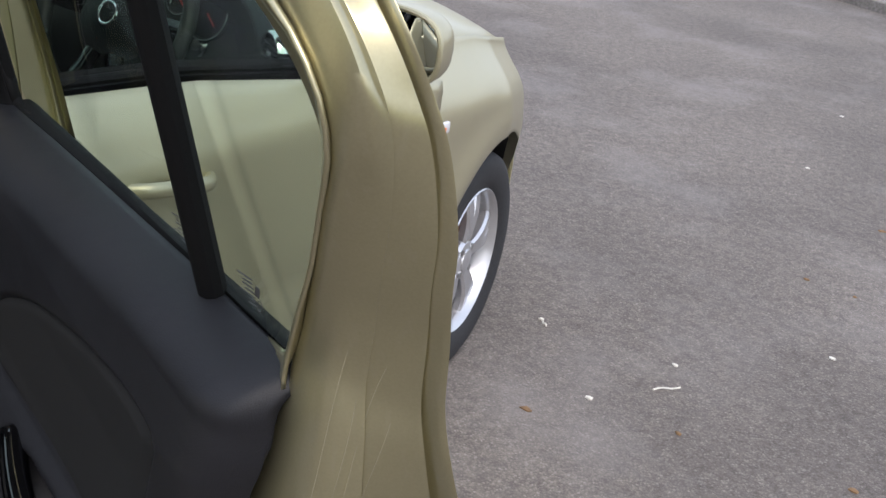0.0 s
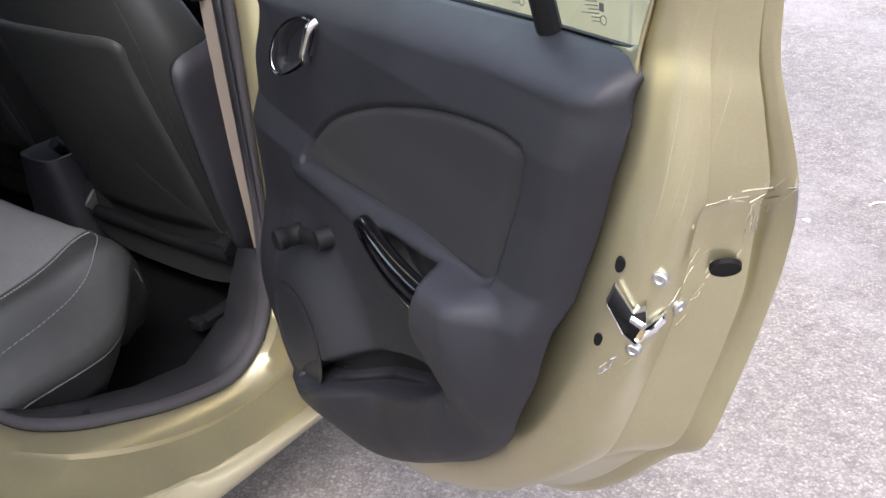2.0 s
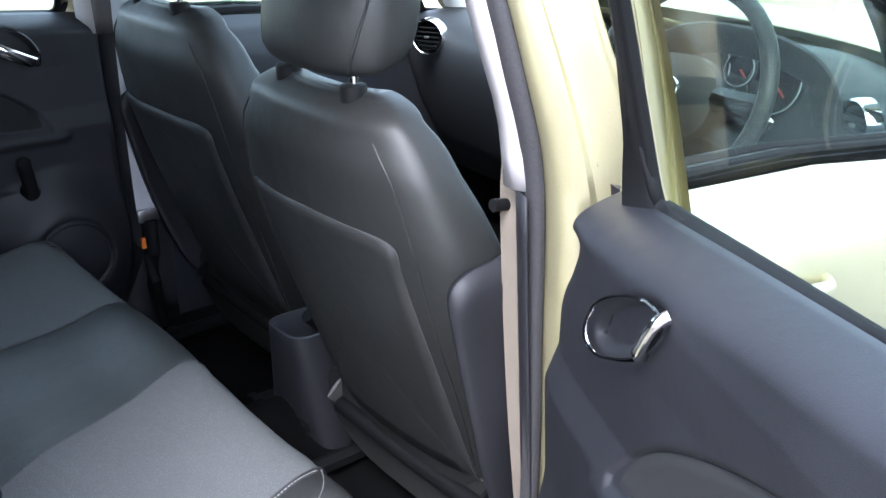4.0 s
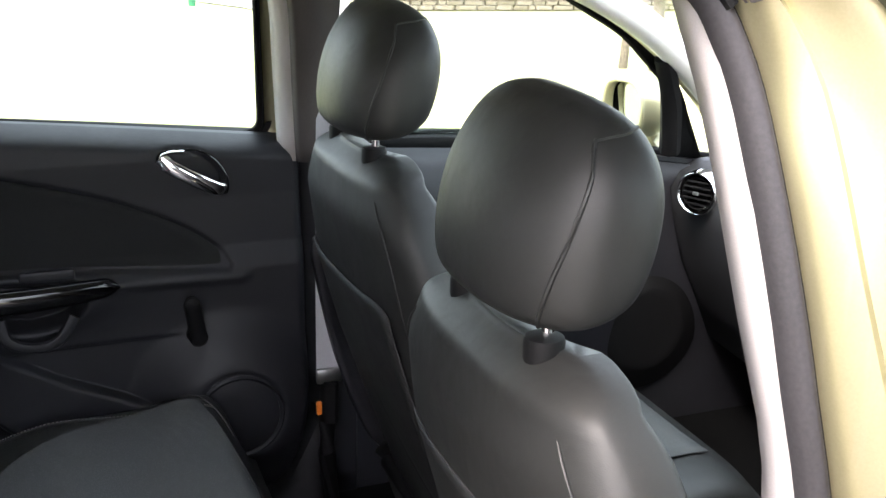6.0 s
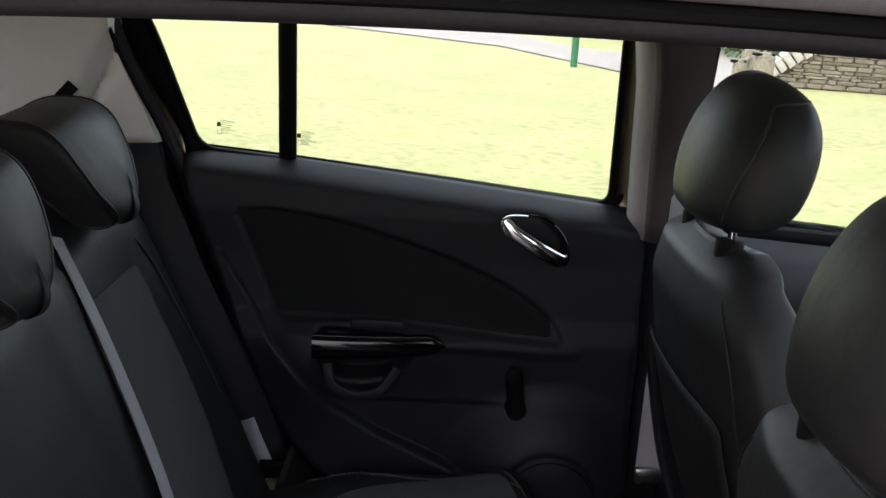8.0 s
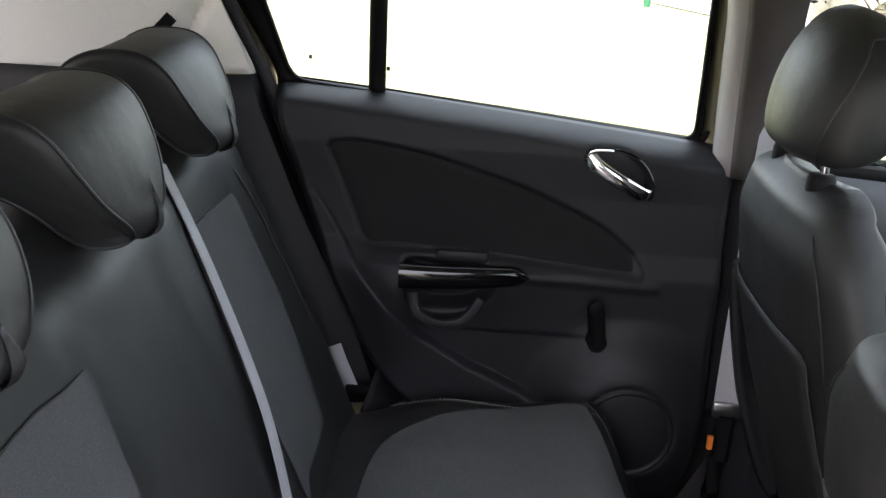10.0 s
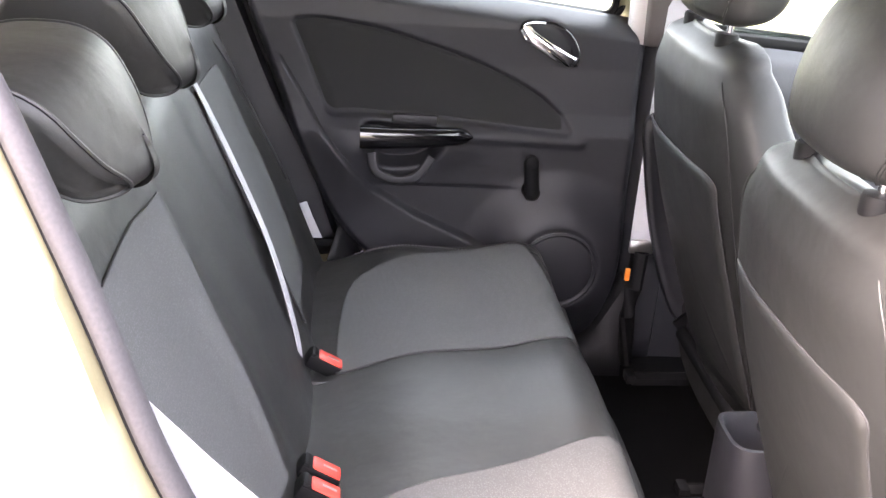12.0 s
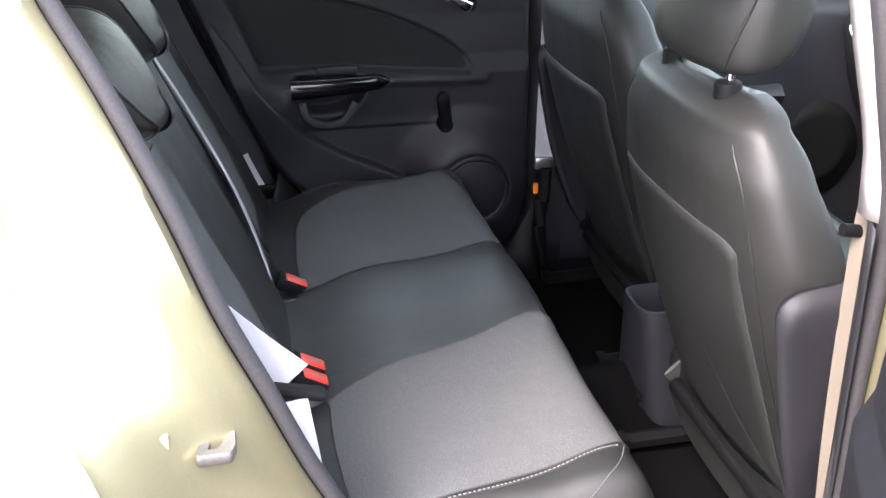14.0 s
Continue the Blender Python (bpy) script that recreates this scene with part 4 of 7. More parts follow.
    for y in np.linspace(1.09, 2.27, 26):
        zt = interp(y, [(1.09, 0.990), (1.4, 0.970), (1.75, 0.925), (2.02, 0.885), (2.27, 0.86)])
        card.append([Vector((0.70 - 0.055 * smooth(zt - z, 0, 0.04) * (1 - smooth(y, 1.60, 1.80)) + 0.02 * smooth(zt - z, 0.25, 0.5), y, z)) for z in np.linspace(zt, 0.25, 16)])
    part("front_trim_panel", loft(card), TRIM, fd, "", m, 60, 0.003)
    dome = Matrix.Translation((0.722, 1.80, 0.545)) @ Matrix.Rotation(radians(-90), 4, "Y")
    part("front_speaker", lathe([(0.150, 0.012), (0.125, 0.022), (0.098, 0.036), (0.086, 0.041), (0.076, 0.039), (0.04, 0.041), (0, 0.041)], 36, dome), BLACK, fd, "round speaker bulge", m, 60)
    rest = [[Vector((0.72 - q * (0.075 + 0.03 * smooth(y, 1.2, 1.5)), y, z - 0.03 * (y - 1.4))) for q, z in ((0, 0.735), (0.8, 0.735), (1, 0.715), (0.8, 0.66), (0.2, 0.60), (0, 0.58))] for y in np.linspace(1.16, 1.66, 12)]
    part("front_arm_rest", loft(rest, False, True), TRIM, fd, "", m, 50)
    fw = [Vector((glass_x(p.y) + 0.004, p.x, p.y)) for p in roundpoly([(1.10, 0.992), (1.4, 0.975), (1.93, 0.905), (1.85, 1.06), (1.70, 1.190), (1.50, 1.295), (1.28, 1.362), (1.10, 1.378)], 0.04)]
    part("front_window_seal", tube(fw, 0.012, 0.014, 8, True, (1, 0, 0)), RUBBER, fd, "", m)
    bm = bmesh.new()
    bm.faces.new([bm.verts.new(p) for p in fw])
    g = part("front_door_glass", bm, GLASS, fd, "clear side window glass", m, 40, 0.004, 0)
    g.visible_shadow = False
    part("front_exterior_handle", tube(cr([(0.850, 1.235, 0.845), (0.874, 1.26, 0.848), (0.880, 1.31, 0.842), (0.876, 1.37, 0.832), (0.852, 1.40, 0.826)], 18), 0.013, 0.010, 10), PAINT, fd, "body-coloured door handle", m)
    part("handle_cup", lathe([(0, 0.004), (0.03, 0.003), (0.042, 0.0)], 20, Matrix.Translation((0.842, 1.30, 0.835)) @ Matrix.Rotation(radians(90), 4, "Y") @ Matrix.Diagonal((0.8, 1.3, 1, 1))), PAINT_JAMB, fd, "", m)
    part("sail_panel", patch([(1.84, 0.915), (1.95, 0.90), (1.86, 1.05), (1.84, 1.07)], lambda u, v: Vector((glass_x(v) - 0.004, u, v)), 2), BLACK, fd, "", m, 40, 0.012, 0)
    # door mirror
    mc = Vector((0.900, 1.832, 0.993))
    rows = []
    for f in np.linspace(0, 1, 12):
        w = 0.084 * math.sqrt(max(0.0, 1 - (f * 0.96) ** 2.6)) + 0.004
        rows.append([mc + Vector((x - 0.012 * f, 0.11 * f, z - 0.05 * x)) for x, z in superellipse(w, w * 0.76, 2.8, 28)])
    mr = part("door_mirror", loft(rows, True, False), PAINT, car, "gold-beige door mirror housing", m)
    part("mirror_glass", loft([[mc + Vector((x, 0.016 - d + 0.10 * x, z - 0.05 * x)) for x, z in superellipse(w, w * 0.76, 2.8, 28)] for w, d in ((0.078, 0.0), (0.076, 0.0015))], True, True), MIRROR, mr, "mirror glass", m)
    part("mirror_backing", loft([[mc + Vector((x, 0.022, z - 0.05 * x)) for x, z in superellipse(w, w * 0.76, 2.8, 28)] for w in (0.084, 0.06)], True, True), BLACK, mr, "", m)
    part("mirror_bezel", tube([mc + Vector((x, -0.001, z - 0.05 * x)) for x, z in superellipse(0.083, 0.063, 2.8, 28)], 0.006, 0.006, 8, True, (0, 1, 0)), PAINT, mr, "", m)
    part("mirror_foot", tube(cr([(0.775, 1.945, 0.885), (0.815, 1.94, 0.884), (0.85, 1.915, 0.905), (0.88, 1.895, 0.938)], 12), 0.020, 0.032, 10), PAINT, mr, "", m)
    # front wing with arch
    rows = []
    for y in np.linspace(2.066, 3.08, 50):
        zt = interp(y, [(2.06, 0.925), (2.4, 0.895), (2.7, 0.83), (2.9, 0.755), (3.08, 0.66)])
        row = []
        dy = y - 2.49
        z0 = 0.235 if abs(dy) > 0.345 else 0.30 + math.sqrt(max(0.0, 0.345 ** 2 - dy ** 2))
        for z in np.linspace(z0, zt, 24):
            bulge = 0.010 * math.exp(-((math.hypot(dy, z - 0.31) - 0.37) / 0.05) ** 2)
            top = 0.075 * smooth(z, zt - 0.16, zt) ** 1.5
            row.append(Vector((interp(z, [(0.2, 0.80), (0.5, 0.842), (0.75, 0.842), (0.95, 0.82)]) + bulge - top - interp(y, [(2.07, 0), (2.3, 0.014), (2.5, 0.040), (2.7, 0.105), (2.9, 0.22), (3.08, 0.38)]), y, z)))
        rows.append(row)
    fw_ = part("front_wing", loft(rows), PAINT, car, "gold-beige front wing", m, 60, 0.002)
    part("side_repeater", rbox((0.846, 2.115, 0.757), (0.012, 0.042, 0.026), 0.004), LENS, fw_, "clear side indicator", m)
    part("repeater_bulb", rbox((0.850, 2.111, 0.755), (0.010, 0.012, 0.012), 0.003), ORANGE, fw_, "orange bulb", m)
    part("arch_liner", loft([[Vector((0.82 - x - interp(2.49 + 0.346 * math.cos(t), [(2.07, 0), (2.3, 0.014), (2.5, 0.040), (2.7, 0.105), (2.9, 0.22)]), 2.49 + 0.346 * math.cos(t), 0.30 + 0.346 * math.sin(t))) for t in np.linspace(0, math.pi, 20)] for x in (0.0, 0.30)]), BLACK, fw_, "", m, 40, 0.003)
    part("rear_arch_liner", loft([[Vector((x, 0.345 * math.cos(t), 0.31 + 0.345 * math.sin(t))) for t in np.linspace(0, math.pi, 20)] for x in (0.835, 0.55)]), BLACK, car, "", m, 40, 0.003)
    # pillars inside: pale upper, dark lower
    rows = []
    for z in np.linspace(0.985, 1.385, 12):
        x = seal_x(z) - 0.008
        w0, w1 = interp(z, [(0.985, 1.004), (1.1, 0.997), (1.25, 0.985), (1.33, 0.968), (1.385, 0.945)]), interp(z, [(1.0, 1.105), (1.2, 1.095), (1.375, 1.08)])
        rows.append([Vector((x + 0.002, w0 - 0.004, z)), Vector((x - 0.016, w0 + 0.002, z)), Vector((x - 0.040, w0 + 0.018, z)), Vector((x - 0.052, w0 + 0.026, z)), Vector((x - 0.058, (w0 + w1) / 2 + 0.01, z)), Vector((x - 0.040, w1 - 0.006, z)), Vector((x + 0.03, w1 + 0.012, z))])
    if s > 0:
        rows = []
        for z in np.linspace(0.985, 1.385, 12):
            x = seal_x(z) - 0.008
            w0 = interp(z, [(0.985, 1.040), (1.06, 1.037), (1.15, 1.020), (1.25, 1.006), (1.30, 1.002), (1.385, 0.985)])
            w1 = interp(z, [(1.0, 1.115), (1.2, 1.10), (1.375, 1.08)])
            rows.append([Vector(q) for q in ((x + 0.010, w0 + 0.004, z), (x - 0.012, w0 - 0.006, z), (x - 0.034, w0 - 0.004, z), (x - 0.038, w0 + 0.026, z), (x - 0.026, w1 - 0.006, z), (x + 0.03, w1 + 0.012, z))])
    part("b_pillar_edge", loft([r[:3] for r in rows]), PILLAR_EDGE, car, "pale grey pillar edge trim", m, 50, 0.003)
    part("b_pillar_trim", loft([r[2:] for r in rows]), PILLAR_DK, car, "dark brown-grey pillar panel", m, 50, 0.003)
    rows = []
    for z in np.linspace(0.30, 0.985, 14):
        x = seal_x(z) - 0.010
        w0 = interp(z, [(0.3, 0.96), (0.36, 1.0), (0.5, 1.04), (1.02, 1.032)])
        rows.append([Vector((x + 0.02, w0 - 0.008, z)), Vector((x - 0.010, w0 + 0.004, z)), Vector((x - 0.030, w0 + 0.03, z)), Vector((x - 0.030, 1.13, z)), Vector((x + 0.03, 1.16, z))])
    part("b_pillar_lower_trim", loft(rows), TRIM, car, "dark pillar foot trim", m, 50, 0.003)
    # C pillar and luggage side
    def quarter(z, back):
        """The quarter trim at height z, a distance behind the opening."""
        y0 = interp(z, [(1.10, 0.232), (1.15, 0.215), (1.25, 0.175), (1.33, 0.17), (1.37, 0.20)])
        dx = interp(back, [(-0.006, 0.02), (0.004, -0.012), (0.06, -0.02), (0.18, -0.03), (0.40, -0.045), (0.60, -0.07), (0.68, -0.10)])
        y = y0 - back
        fold = 0.022 * math.exp(-((y - 0.122 - 0.514 * (z - 1.152)) / 0.013) ** 2) * smooth(z, 1.10, 1.14)
        return Vector((seal_x(z) - 0.006 + dx + fold, y, z - 0.01 * smooth(back, 0.2, 0.4) - 0.04 * smooth(back, 0.4, 0.68)))

    across = [-0.006, 0.004] + [float(q) for q in np.linspace(0.012, 0.20, 36)] + [0.26, 0.33, 0.40, 0.50, 0.60, 0.68]
    rows = [[quarter(float(z), q) for q in across] for z in np.linspace(1.10, 1.37, 24)]
    part("c_pillar_trim", loft(rows), TRIM_LT, car, "pale grey rear quarter trim", m, 50, 0.003)
    rows = []
    for f in np.linspace(0, 1, 12):
        z = 0.52 + 0.58 * f
        y0 = interp(z, [(0.5, 0.485), (0.58, 0.44), (0.68, 0.41), (0.86, 0.32), (1.05, 0.245), (1.1, 0.232)])
        x = seal_x(z) - 0.008
        rows.append([Vector((x + 0.02, y0 + 0.004, z)), Vector((x - 0.016, y0 - 0.006, z)), Vector((x - 0.03, y0 - 0.05, z)), Vector((x - 0.05, y0 - 0.16, z)), Vector((x - 0.06, -0.2, z)), Vector((x - 0.10, -0.55, z))])
    part("rear_side_trim", loft(rows), TRIM, car, "dark luggage side trim", m, 50, 0.003)
    corner = [q for q in a if q.z < 0.60 and q.y < 0.66]
    corner.sort(key=lambda q: q.y)
    part("sill_corner_trim", loft([[q + Vector((0.004, -0.004, 0.004)), q + Vector((-0.03, 0.006, 0.010)), q + Vector((-0.07, 0.0, 0.0)), q + Vector((-0.10, -0.02, -0.06))] for q in corner]), SILL, car, "", m, 60, 0.003)
    slot = [quarter(z, interp(z, [(1.10, 0.232), (1.15, 0.215), (1.25, 0.175)]) - y) + Vector((-0.002, 0, 0)) for y, z in ((0.058, 1.136), (0.073, 1.152), (0.090, 1.170), (0.108, 1.189))]
    part("belt_slot", ribbon(slot, (0.1, 0.75, -0.66), 0.020, 0.004), BLACK, car, "black belt slot in the quarter trim", m)
    # A pillar
    ap = cr([(0.735, 2.02, 0.93), (0.69, 1.90, 1.06), (0.645, 1.72, 1.20), (0.605, 1.50, 1.305), (0.575, 1.28, 1.365), (0.56, 1.12, 1.385)], 24)
    part("a_pillar", tube(ap, 0.030, 0.042, 12), PAINT, car, "", m)
    part("a_pillar_trim", tube([p + Vector((-0.034, -0.004, -0.008)) for p in ap], 0.026, 0.038, 12), TRIM_LT, car, "pale windscreen pillar trim", m)
    part("a_pillar_post", tube(cr([(0.70, 1.83, 0.935), (0.665, 1.80, 1.05), (0.64, 1.76, 1.14)], 8), 0.018, 0.022, 8), BLACK, car, "", m)
    # cant rail between the roof and the openings
    rail = cr([(0.60, 0.16, 1.365), (0.592, 0.35, 1.404), (0.588, 0.66, 1.424), (0.585, 0.95, 1.418), (0.575, 1.2, 1.400)], 20)
    part("cant_rail", tube(rail, 0.020, 0.030, 12), PAINT_JAMB, car, "", m)
    part("cant_rail_trim", tube([p + Vector((-0.030, 0, -0.004)) for p in rail], 0.020, 0.030, 12), EDGE_SHADED, car, "", m)


for s in (1, -1):
    body_side(s)

# roof, headliner, bonnet, tail
for nm, dz, mt, w in (("roof", 0.0, PAINT, 0.605), ("headliner", -0.012, HEADLINER, 0.560)):
    rows = []
    for y in np.linspace(-0.50, 1.30, 26):
        zc = interp(y, [(-0.5, 1.395), (0.0, 1.445), (0.5, 1.47), (1.0, 1.455), (1.3, 1.41)])
        rows.append([Vector((x, y, zc + dz - 0.055 * (abs(x) / 0.6) ** 2.6)) for x in np.linspace(-w, w, 22)])
    part(nm, loft(rows), mt, car, "", None, 60, 0.004)
rows = []
for f in np.linspace(0, 1, 12):
    y, z = 1.30 + 0.80 * f, 1.41 - 0.50 * f - 0.05 * math.sin(math.pi * f) * -1
    w = 0.55 + 0.16 * f
    rows.append([Vector((x, y + 0.10 * (1 - (x / w) ** 2), z)) for x in np.linspace(-w, w, 16)])
g = part("windscreen", loft(rows), GLASS, car, "clear windscreen glass", None, 60, 0.005)
g.visible_shadow = False
rows = []
for y in np.linspace(2.10, 3.10, 20):
    zc = interp(y, [(2.1, 0.985), (2.4, 0.96), (2.7, 0.90), (2.95, 0.81), (3.1, 0.70)])
    w = interp(y, [(2.1, 0.745), (2.5, 0.70), (2.7, 0.64), (2.9, 0.54), (3.1, 0.42)])
    rows.append([Vector((x, y, zc - 0.075 * (abs(x) / w) ** 3)) for x in np.linspace(-w, w, 24)])
part("bonnet", loft(rows), PAINT, car, "gold-beige bonnet", None, 60, 0.003)
rows = []
for z in np.linspace(0.22, 0.76, 16):
    w = 0.64 - 0.14 * smooth(z, 0.45, 0.76)
    rows.append([Vector((x * w, 3.17 - 0.27 * abs(x) ** 2.6 - 0.10 * smooth(z, 0.5, 0.78), z)) for x in np.linspace(-1, 1, 26)])
part("front_bumper", loft(rows), PAINT, car, "", None, 60, 0.004)
rows = []
for z in np.linspace(0.28, 1.05, 14):
    rows.append([Vector((x, -0.74 + 0.10 * (abs(x) / 0.72) ** 3, z)) for x in np.linspace(-0.74, 0.74, 20)])
part("tailgate", loft(rows), PAINT, car, "", None, 60, 0.02)
rows = []
for f in np.linspace(0, 1, 8):
    rows.append([Vector((x, -0.74 + 0.24 * f + 0.08 * (abs(x) / 0.6) ** 3, 1.05 + 0.345 * f)) for x in np.linspace(-0.66 + 0.06 * f, 0.66 - 0.06 * f, 14)])
g = part("rear_window", loft(rows), SCREEN, car, "clear rear window glass", None, 60, 0.004)
g.visible_shadow = False


# ---- wheels ----
def wheel(s, x, y, steer):
    m = SIDES[s] @ Matrix.Translation((x, y, 0.292)) @ Matrix.Rotation(radians(steer * s), 4, "Z") @ Matrix.Diagonal((1, 0.957, 0.957, 1))
    turn = Matrix.Rotation(radians(90), 4, "Y")
    w = part("wheel", lathe([(0.198, -0.085), (0.225, -0.095), (0.272, -0.094), (0.297, -0.082), (0.304, -0.06), (0.305, 0.0), (0.304, 0.055), (0.297, 0.072), (0.272, 0.083), (0.232, 0.080), (0.206, 0.070), (0.200, 0.060), (0.198, 0.0)], 56, turn), TYRE, car, "black tyre on a silver alloy wheel", m, 50)
    part("rim", lathe([(0.206, 0.071), (0.203, 0.074), (0.196, 0.066), (0.188, 0.045), (0.180, 0.0), (0.176, -0.06), (0.20, -0.085), (0.20, -0.07), (0.20, 0.06)], 56, turn), ALLOY, w, "silver alloy rim", m, 50)
    for k in range(5):
        a = radians(72 * k + 12)
        for d in (-0.13, 0.13):
            rows = []
            for f in np.linspace(0, 1, 8):
                r = 0.035 + 0.158 * f
                aa = a + d * (0.35 + 0.9 * f)
                hw = 0.017 + 0.006 * f
                xx = 0.052 + 0.012 * math.sin(math.pi * f * 0.9) - 0.006 * f
                t = Vector((0, math.cos(aa), math.sin(aa)))
                c = Vector((0, -math.sin(aa), math.cos(aa)))
                rows.append([t * r + c * hw * q + Vector((xx + e, 0, 0)) for q, e in ((-1, -0.004), (-0.7, 0.004), (0.7, 0.004), (1, -0.004), (0.8, -0.022), (-0.8, -0.022))])
            bm = loft(rows, True, True)
            bmesh.ops.recalc_face_normals(bm, faces=bm.faces)
            part("spoke", bm, ALLOY, w, "", m, 35)
    part("wheel_hub", lathe([(0.058, 0.03), (0.060, 0.050), (0.052, 0.060), (0.034, 0.062), (0.032, 0.066), (0.018, 0.070), (0, 0.071)], 28, turn), ALLOY, w, "", m)
    for k in range(4):
        a = radians(90 * k + 45)
        part("wheel_nut", lathe([(0.010, 0.05), (0.010, 0.066), (0, 0.068)], 6, Matrix.Translation((0, 0.044 * math.cos(a), 0.044 * math.sin(a))) @ turn), STEEL, w, "", m)
    part("brake_disc", lathe([(0.05, 0.0), (0.125, 0.0), (0.125, -0.018), (0.05, -0.018)], 40, turn), BRAKE, w, "rusty brake disc", m)


for s in (1, -1):
    wheel(s, 0.695, 2.47, 9)
    wheel(s, 0.74, 0.0, 0)

# ---- cabin: floor, shelf, dash ----
def floor_z(x, y):
    z = 0.30 + 0.05 * math.exp(-(x / 0.10) ** 2) * 2.0
    return z + 0.10 * smooth(0.62 - y, 0.0, 0.22)


rows = [[Vector((x, y, floor_z(x, y))) for x in np.linspace(-0.735, 0.735, 64)] for y in np.linspace(-0.6, 2.24, 62)]
part("floor_carpet", loft(rows), CARPET, car, "black carpeted cabin floor", None, 60, 0.01)
for s in (1, -1):
    rows = []
    for y in np.linspace(0.50, 1.05, 20):
        z1 = interp(y, [(0.5, 0.50), (0.59, 0.44), (0.685, 0.395), (0.79, 0.357), (0.906, 0.335), (0.985, 0.372), (1.05, 0.5)])
        rows.append([Vector((0.690, y, z1 - 0.016)), Vector((0.684, y, z1 - 0.004)), Vector((0.655, y, z1 + 0.004)), Vector((0.61, y, z1 - 0.006)), Vector((0.585, y, min(z1 - 0.02, 0.36))), Vector((0.575, y, 0.30))])
    part("sill_trim", loft(rows), SILL, car, "scuffed dark sill trim", SIDES[s], 50, 0.003)
rows = []
for y in np.linspace(-0.66, 0.12, 10):
    rows.append([Vector((x, y, 1.0 + 0.012 * math.cos(x * 3))) for x in np.linspace(-0.60, 0.60, 16)])
part("parcel_shelf", loft(rows), FABRIC_DK, car, "dark parcel shelf", None, 60, 0.012)
part("bulkhead", loft([[Vector((x, 2.24, z)) for z in (0.25, 0.90)] for x in (-0.74, 0.74)]), BLACK, car, "", None, 40, 0.01)
prof = [(2.24, 0.89), (2.10, 0.91), (1.97, 0.92), (1.88, 0.915), (1.83, 0.895), (1.81, 0.86), (1.82, 0.80), (1.85, 0.70), (1.90, 0.60), (1.95, 0.50)]
rows = []
for x in np.linspace(-0.71, 0.71, 44):
    hood = 0.055 * math.exp(-((x - 0.345) / 0.17) ** 4)
    rows.append([Vector((x, y + 0.03 * (abs(x) / 0.71) ** 3 - hood * 0.9 * (1 if 0.85 < z < 0.918 else 0.2), z + (hood if z > 0.89 else 0))) for y, z in prof])
dash = part("dashboard", loft(rows), DASH, car, "dark grey dashboard", None, 50, 0.004)


def vent(x, y, z, rz):
    m = Matrix.Translation((x, y, z)) @ Matrix.Rotation(radians(rz), 4, "Z") @ Matrix.Rotation(radians(90), 4, "X") @ Matrix.Scale(0.80, 4)
    v = part("air_vent", lathe([(0.040, -0.03), (0.047, 0.0), (0.052, 0.006), (0.056, 0.0), (0.056, -0.03)], 32, m), CHROME, dash, "round chrome-ringed air vent")
    part("vent_bowl", lathe([(0.041, 0.001), (0.03, -0.02), (0, -0.025), (0, -0.03), (0.042, -0.03)], 28, m), BLACK, dash)
    for k in range(-2, 3):
        w = math.sqrt(0.040 ** 2 - (0.014 * k) ** 2)
        part("vent_slat", rbox((0, 0.014 * k, -0.001), (2 * w, 0.003, 0.012), 0.001), BLACK, dash, "", m)
    part("vent_tab", rbox((0, 0, 0.006), (0.016, 0.008, 0.008), 0.002), STEEL, dash, "", m)


vent(-0.555, 1.805, 0.885, 25)
vent(0.605, 1.825, 0.903, -25)
# instruments
for x, r in ((0.315, 0.052), (0.465, 0.052), (0.39, 0.030)):
    m = Matrix.Translation((x, 1.795, 0.952 + (0.012 if r < 0.04 else 0))) @ Matrix.Rotation(radians(70), 4, "X")
    part("instrument_dial", lathe([(0, -0.004), (r - 0.004, -0.004), (r - 0.003, 0.004), (r, 0.006), (r + 0.003, 0.0), (r, -0.01)], 28, m), BLACK, dash, "round black dial")
    part("dial_ring", tube([m @ Vector((r * math.cos(a), r * math.sin(a), 0.004)) for a in np.linspace(0, 2 * math.pi, 29)[:-1]], 0.0018, None, 6, True, (0, -1, 0)), STEEL, dash)
    part("dial_needle", rbox((r * 0.28, 0, 0.0), (r * 0.6, 0.003, 0.002), 0), RED, dash, "", m @ Matrix.Rotation(radians(-40), 4, "Z"))
part("instrument_hood", tube(cr([(0.20, 1.80, 0.90), (0.23, 1.79, 0.98), (0.31, 1.78, 1.012), (0.39, 1.778, 1.018), (0.47, 1.78, 1.012), (0.545, 1.79, 0.98), (0.575, 1.80, 0.90)], 30), 0.012, 0.03, 10, up=(0, 1, 0.3)), DASH, dash)
# steering wheel
sw = Matrix.Translation((0.375, 1.640, 0.952)) @ Matrix.Rotation(radians(66), 4, "X")
wheel_rim = part("steering_wheel", tube([sw @ Vector((0.182 * math.cos(a), 0.182 * math.sin(a), 0)) for a in np.linspace(0, 2 * math.pi, 49)[:-1]], 0.015, 0.015, 12, True, sw.to_3x3() @ Vector((0, 0, 1))), LEATHER, car, "black leather steering wheel")
part("wheel_boss", loft([[sw @ Vector((x, y - 0.01, h)) for x, y in superellipse(w, w * 0.85, 2.6, 28)] for w, h in ((0.060, -0.05), (0.088, -0.02), (0.085, 0.0), (0.065, 0.012), (0.02, 0.016))], True, True), TRIM, wheel_rim)
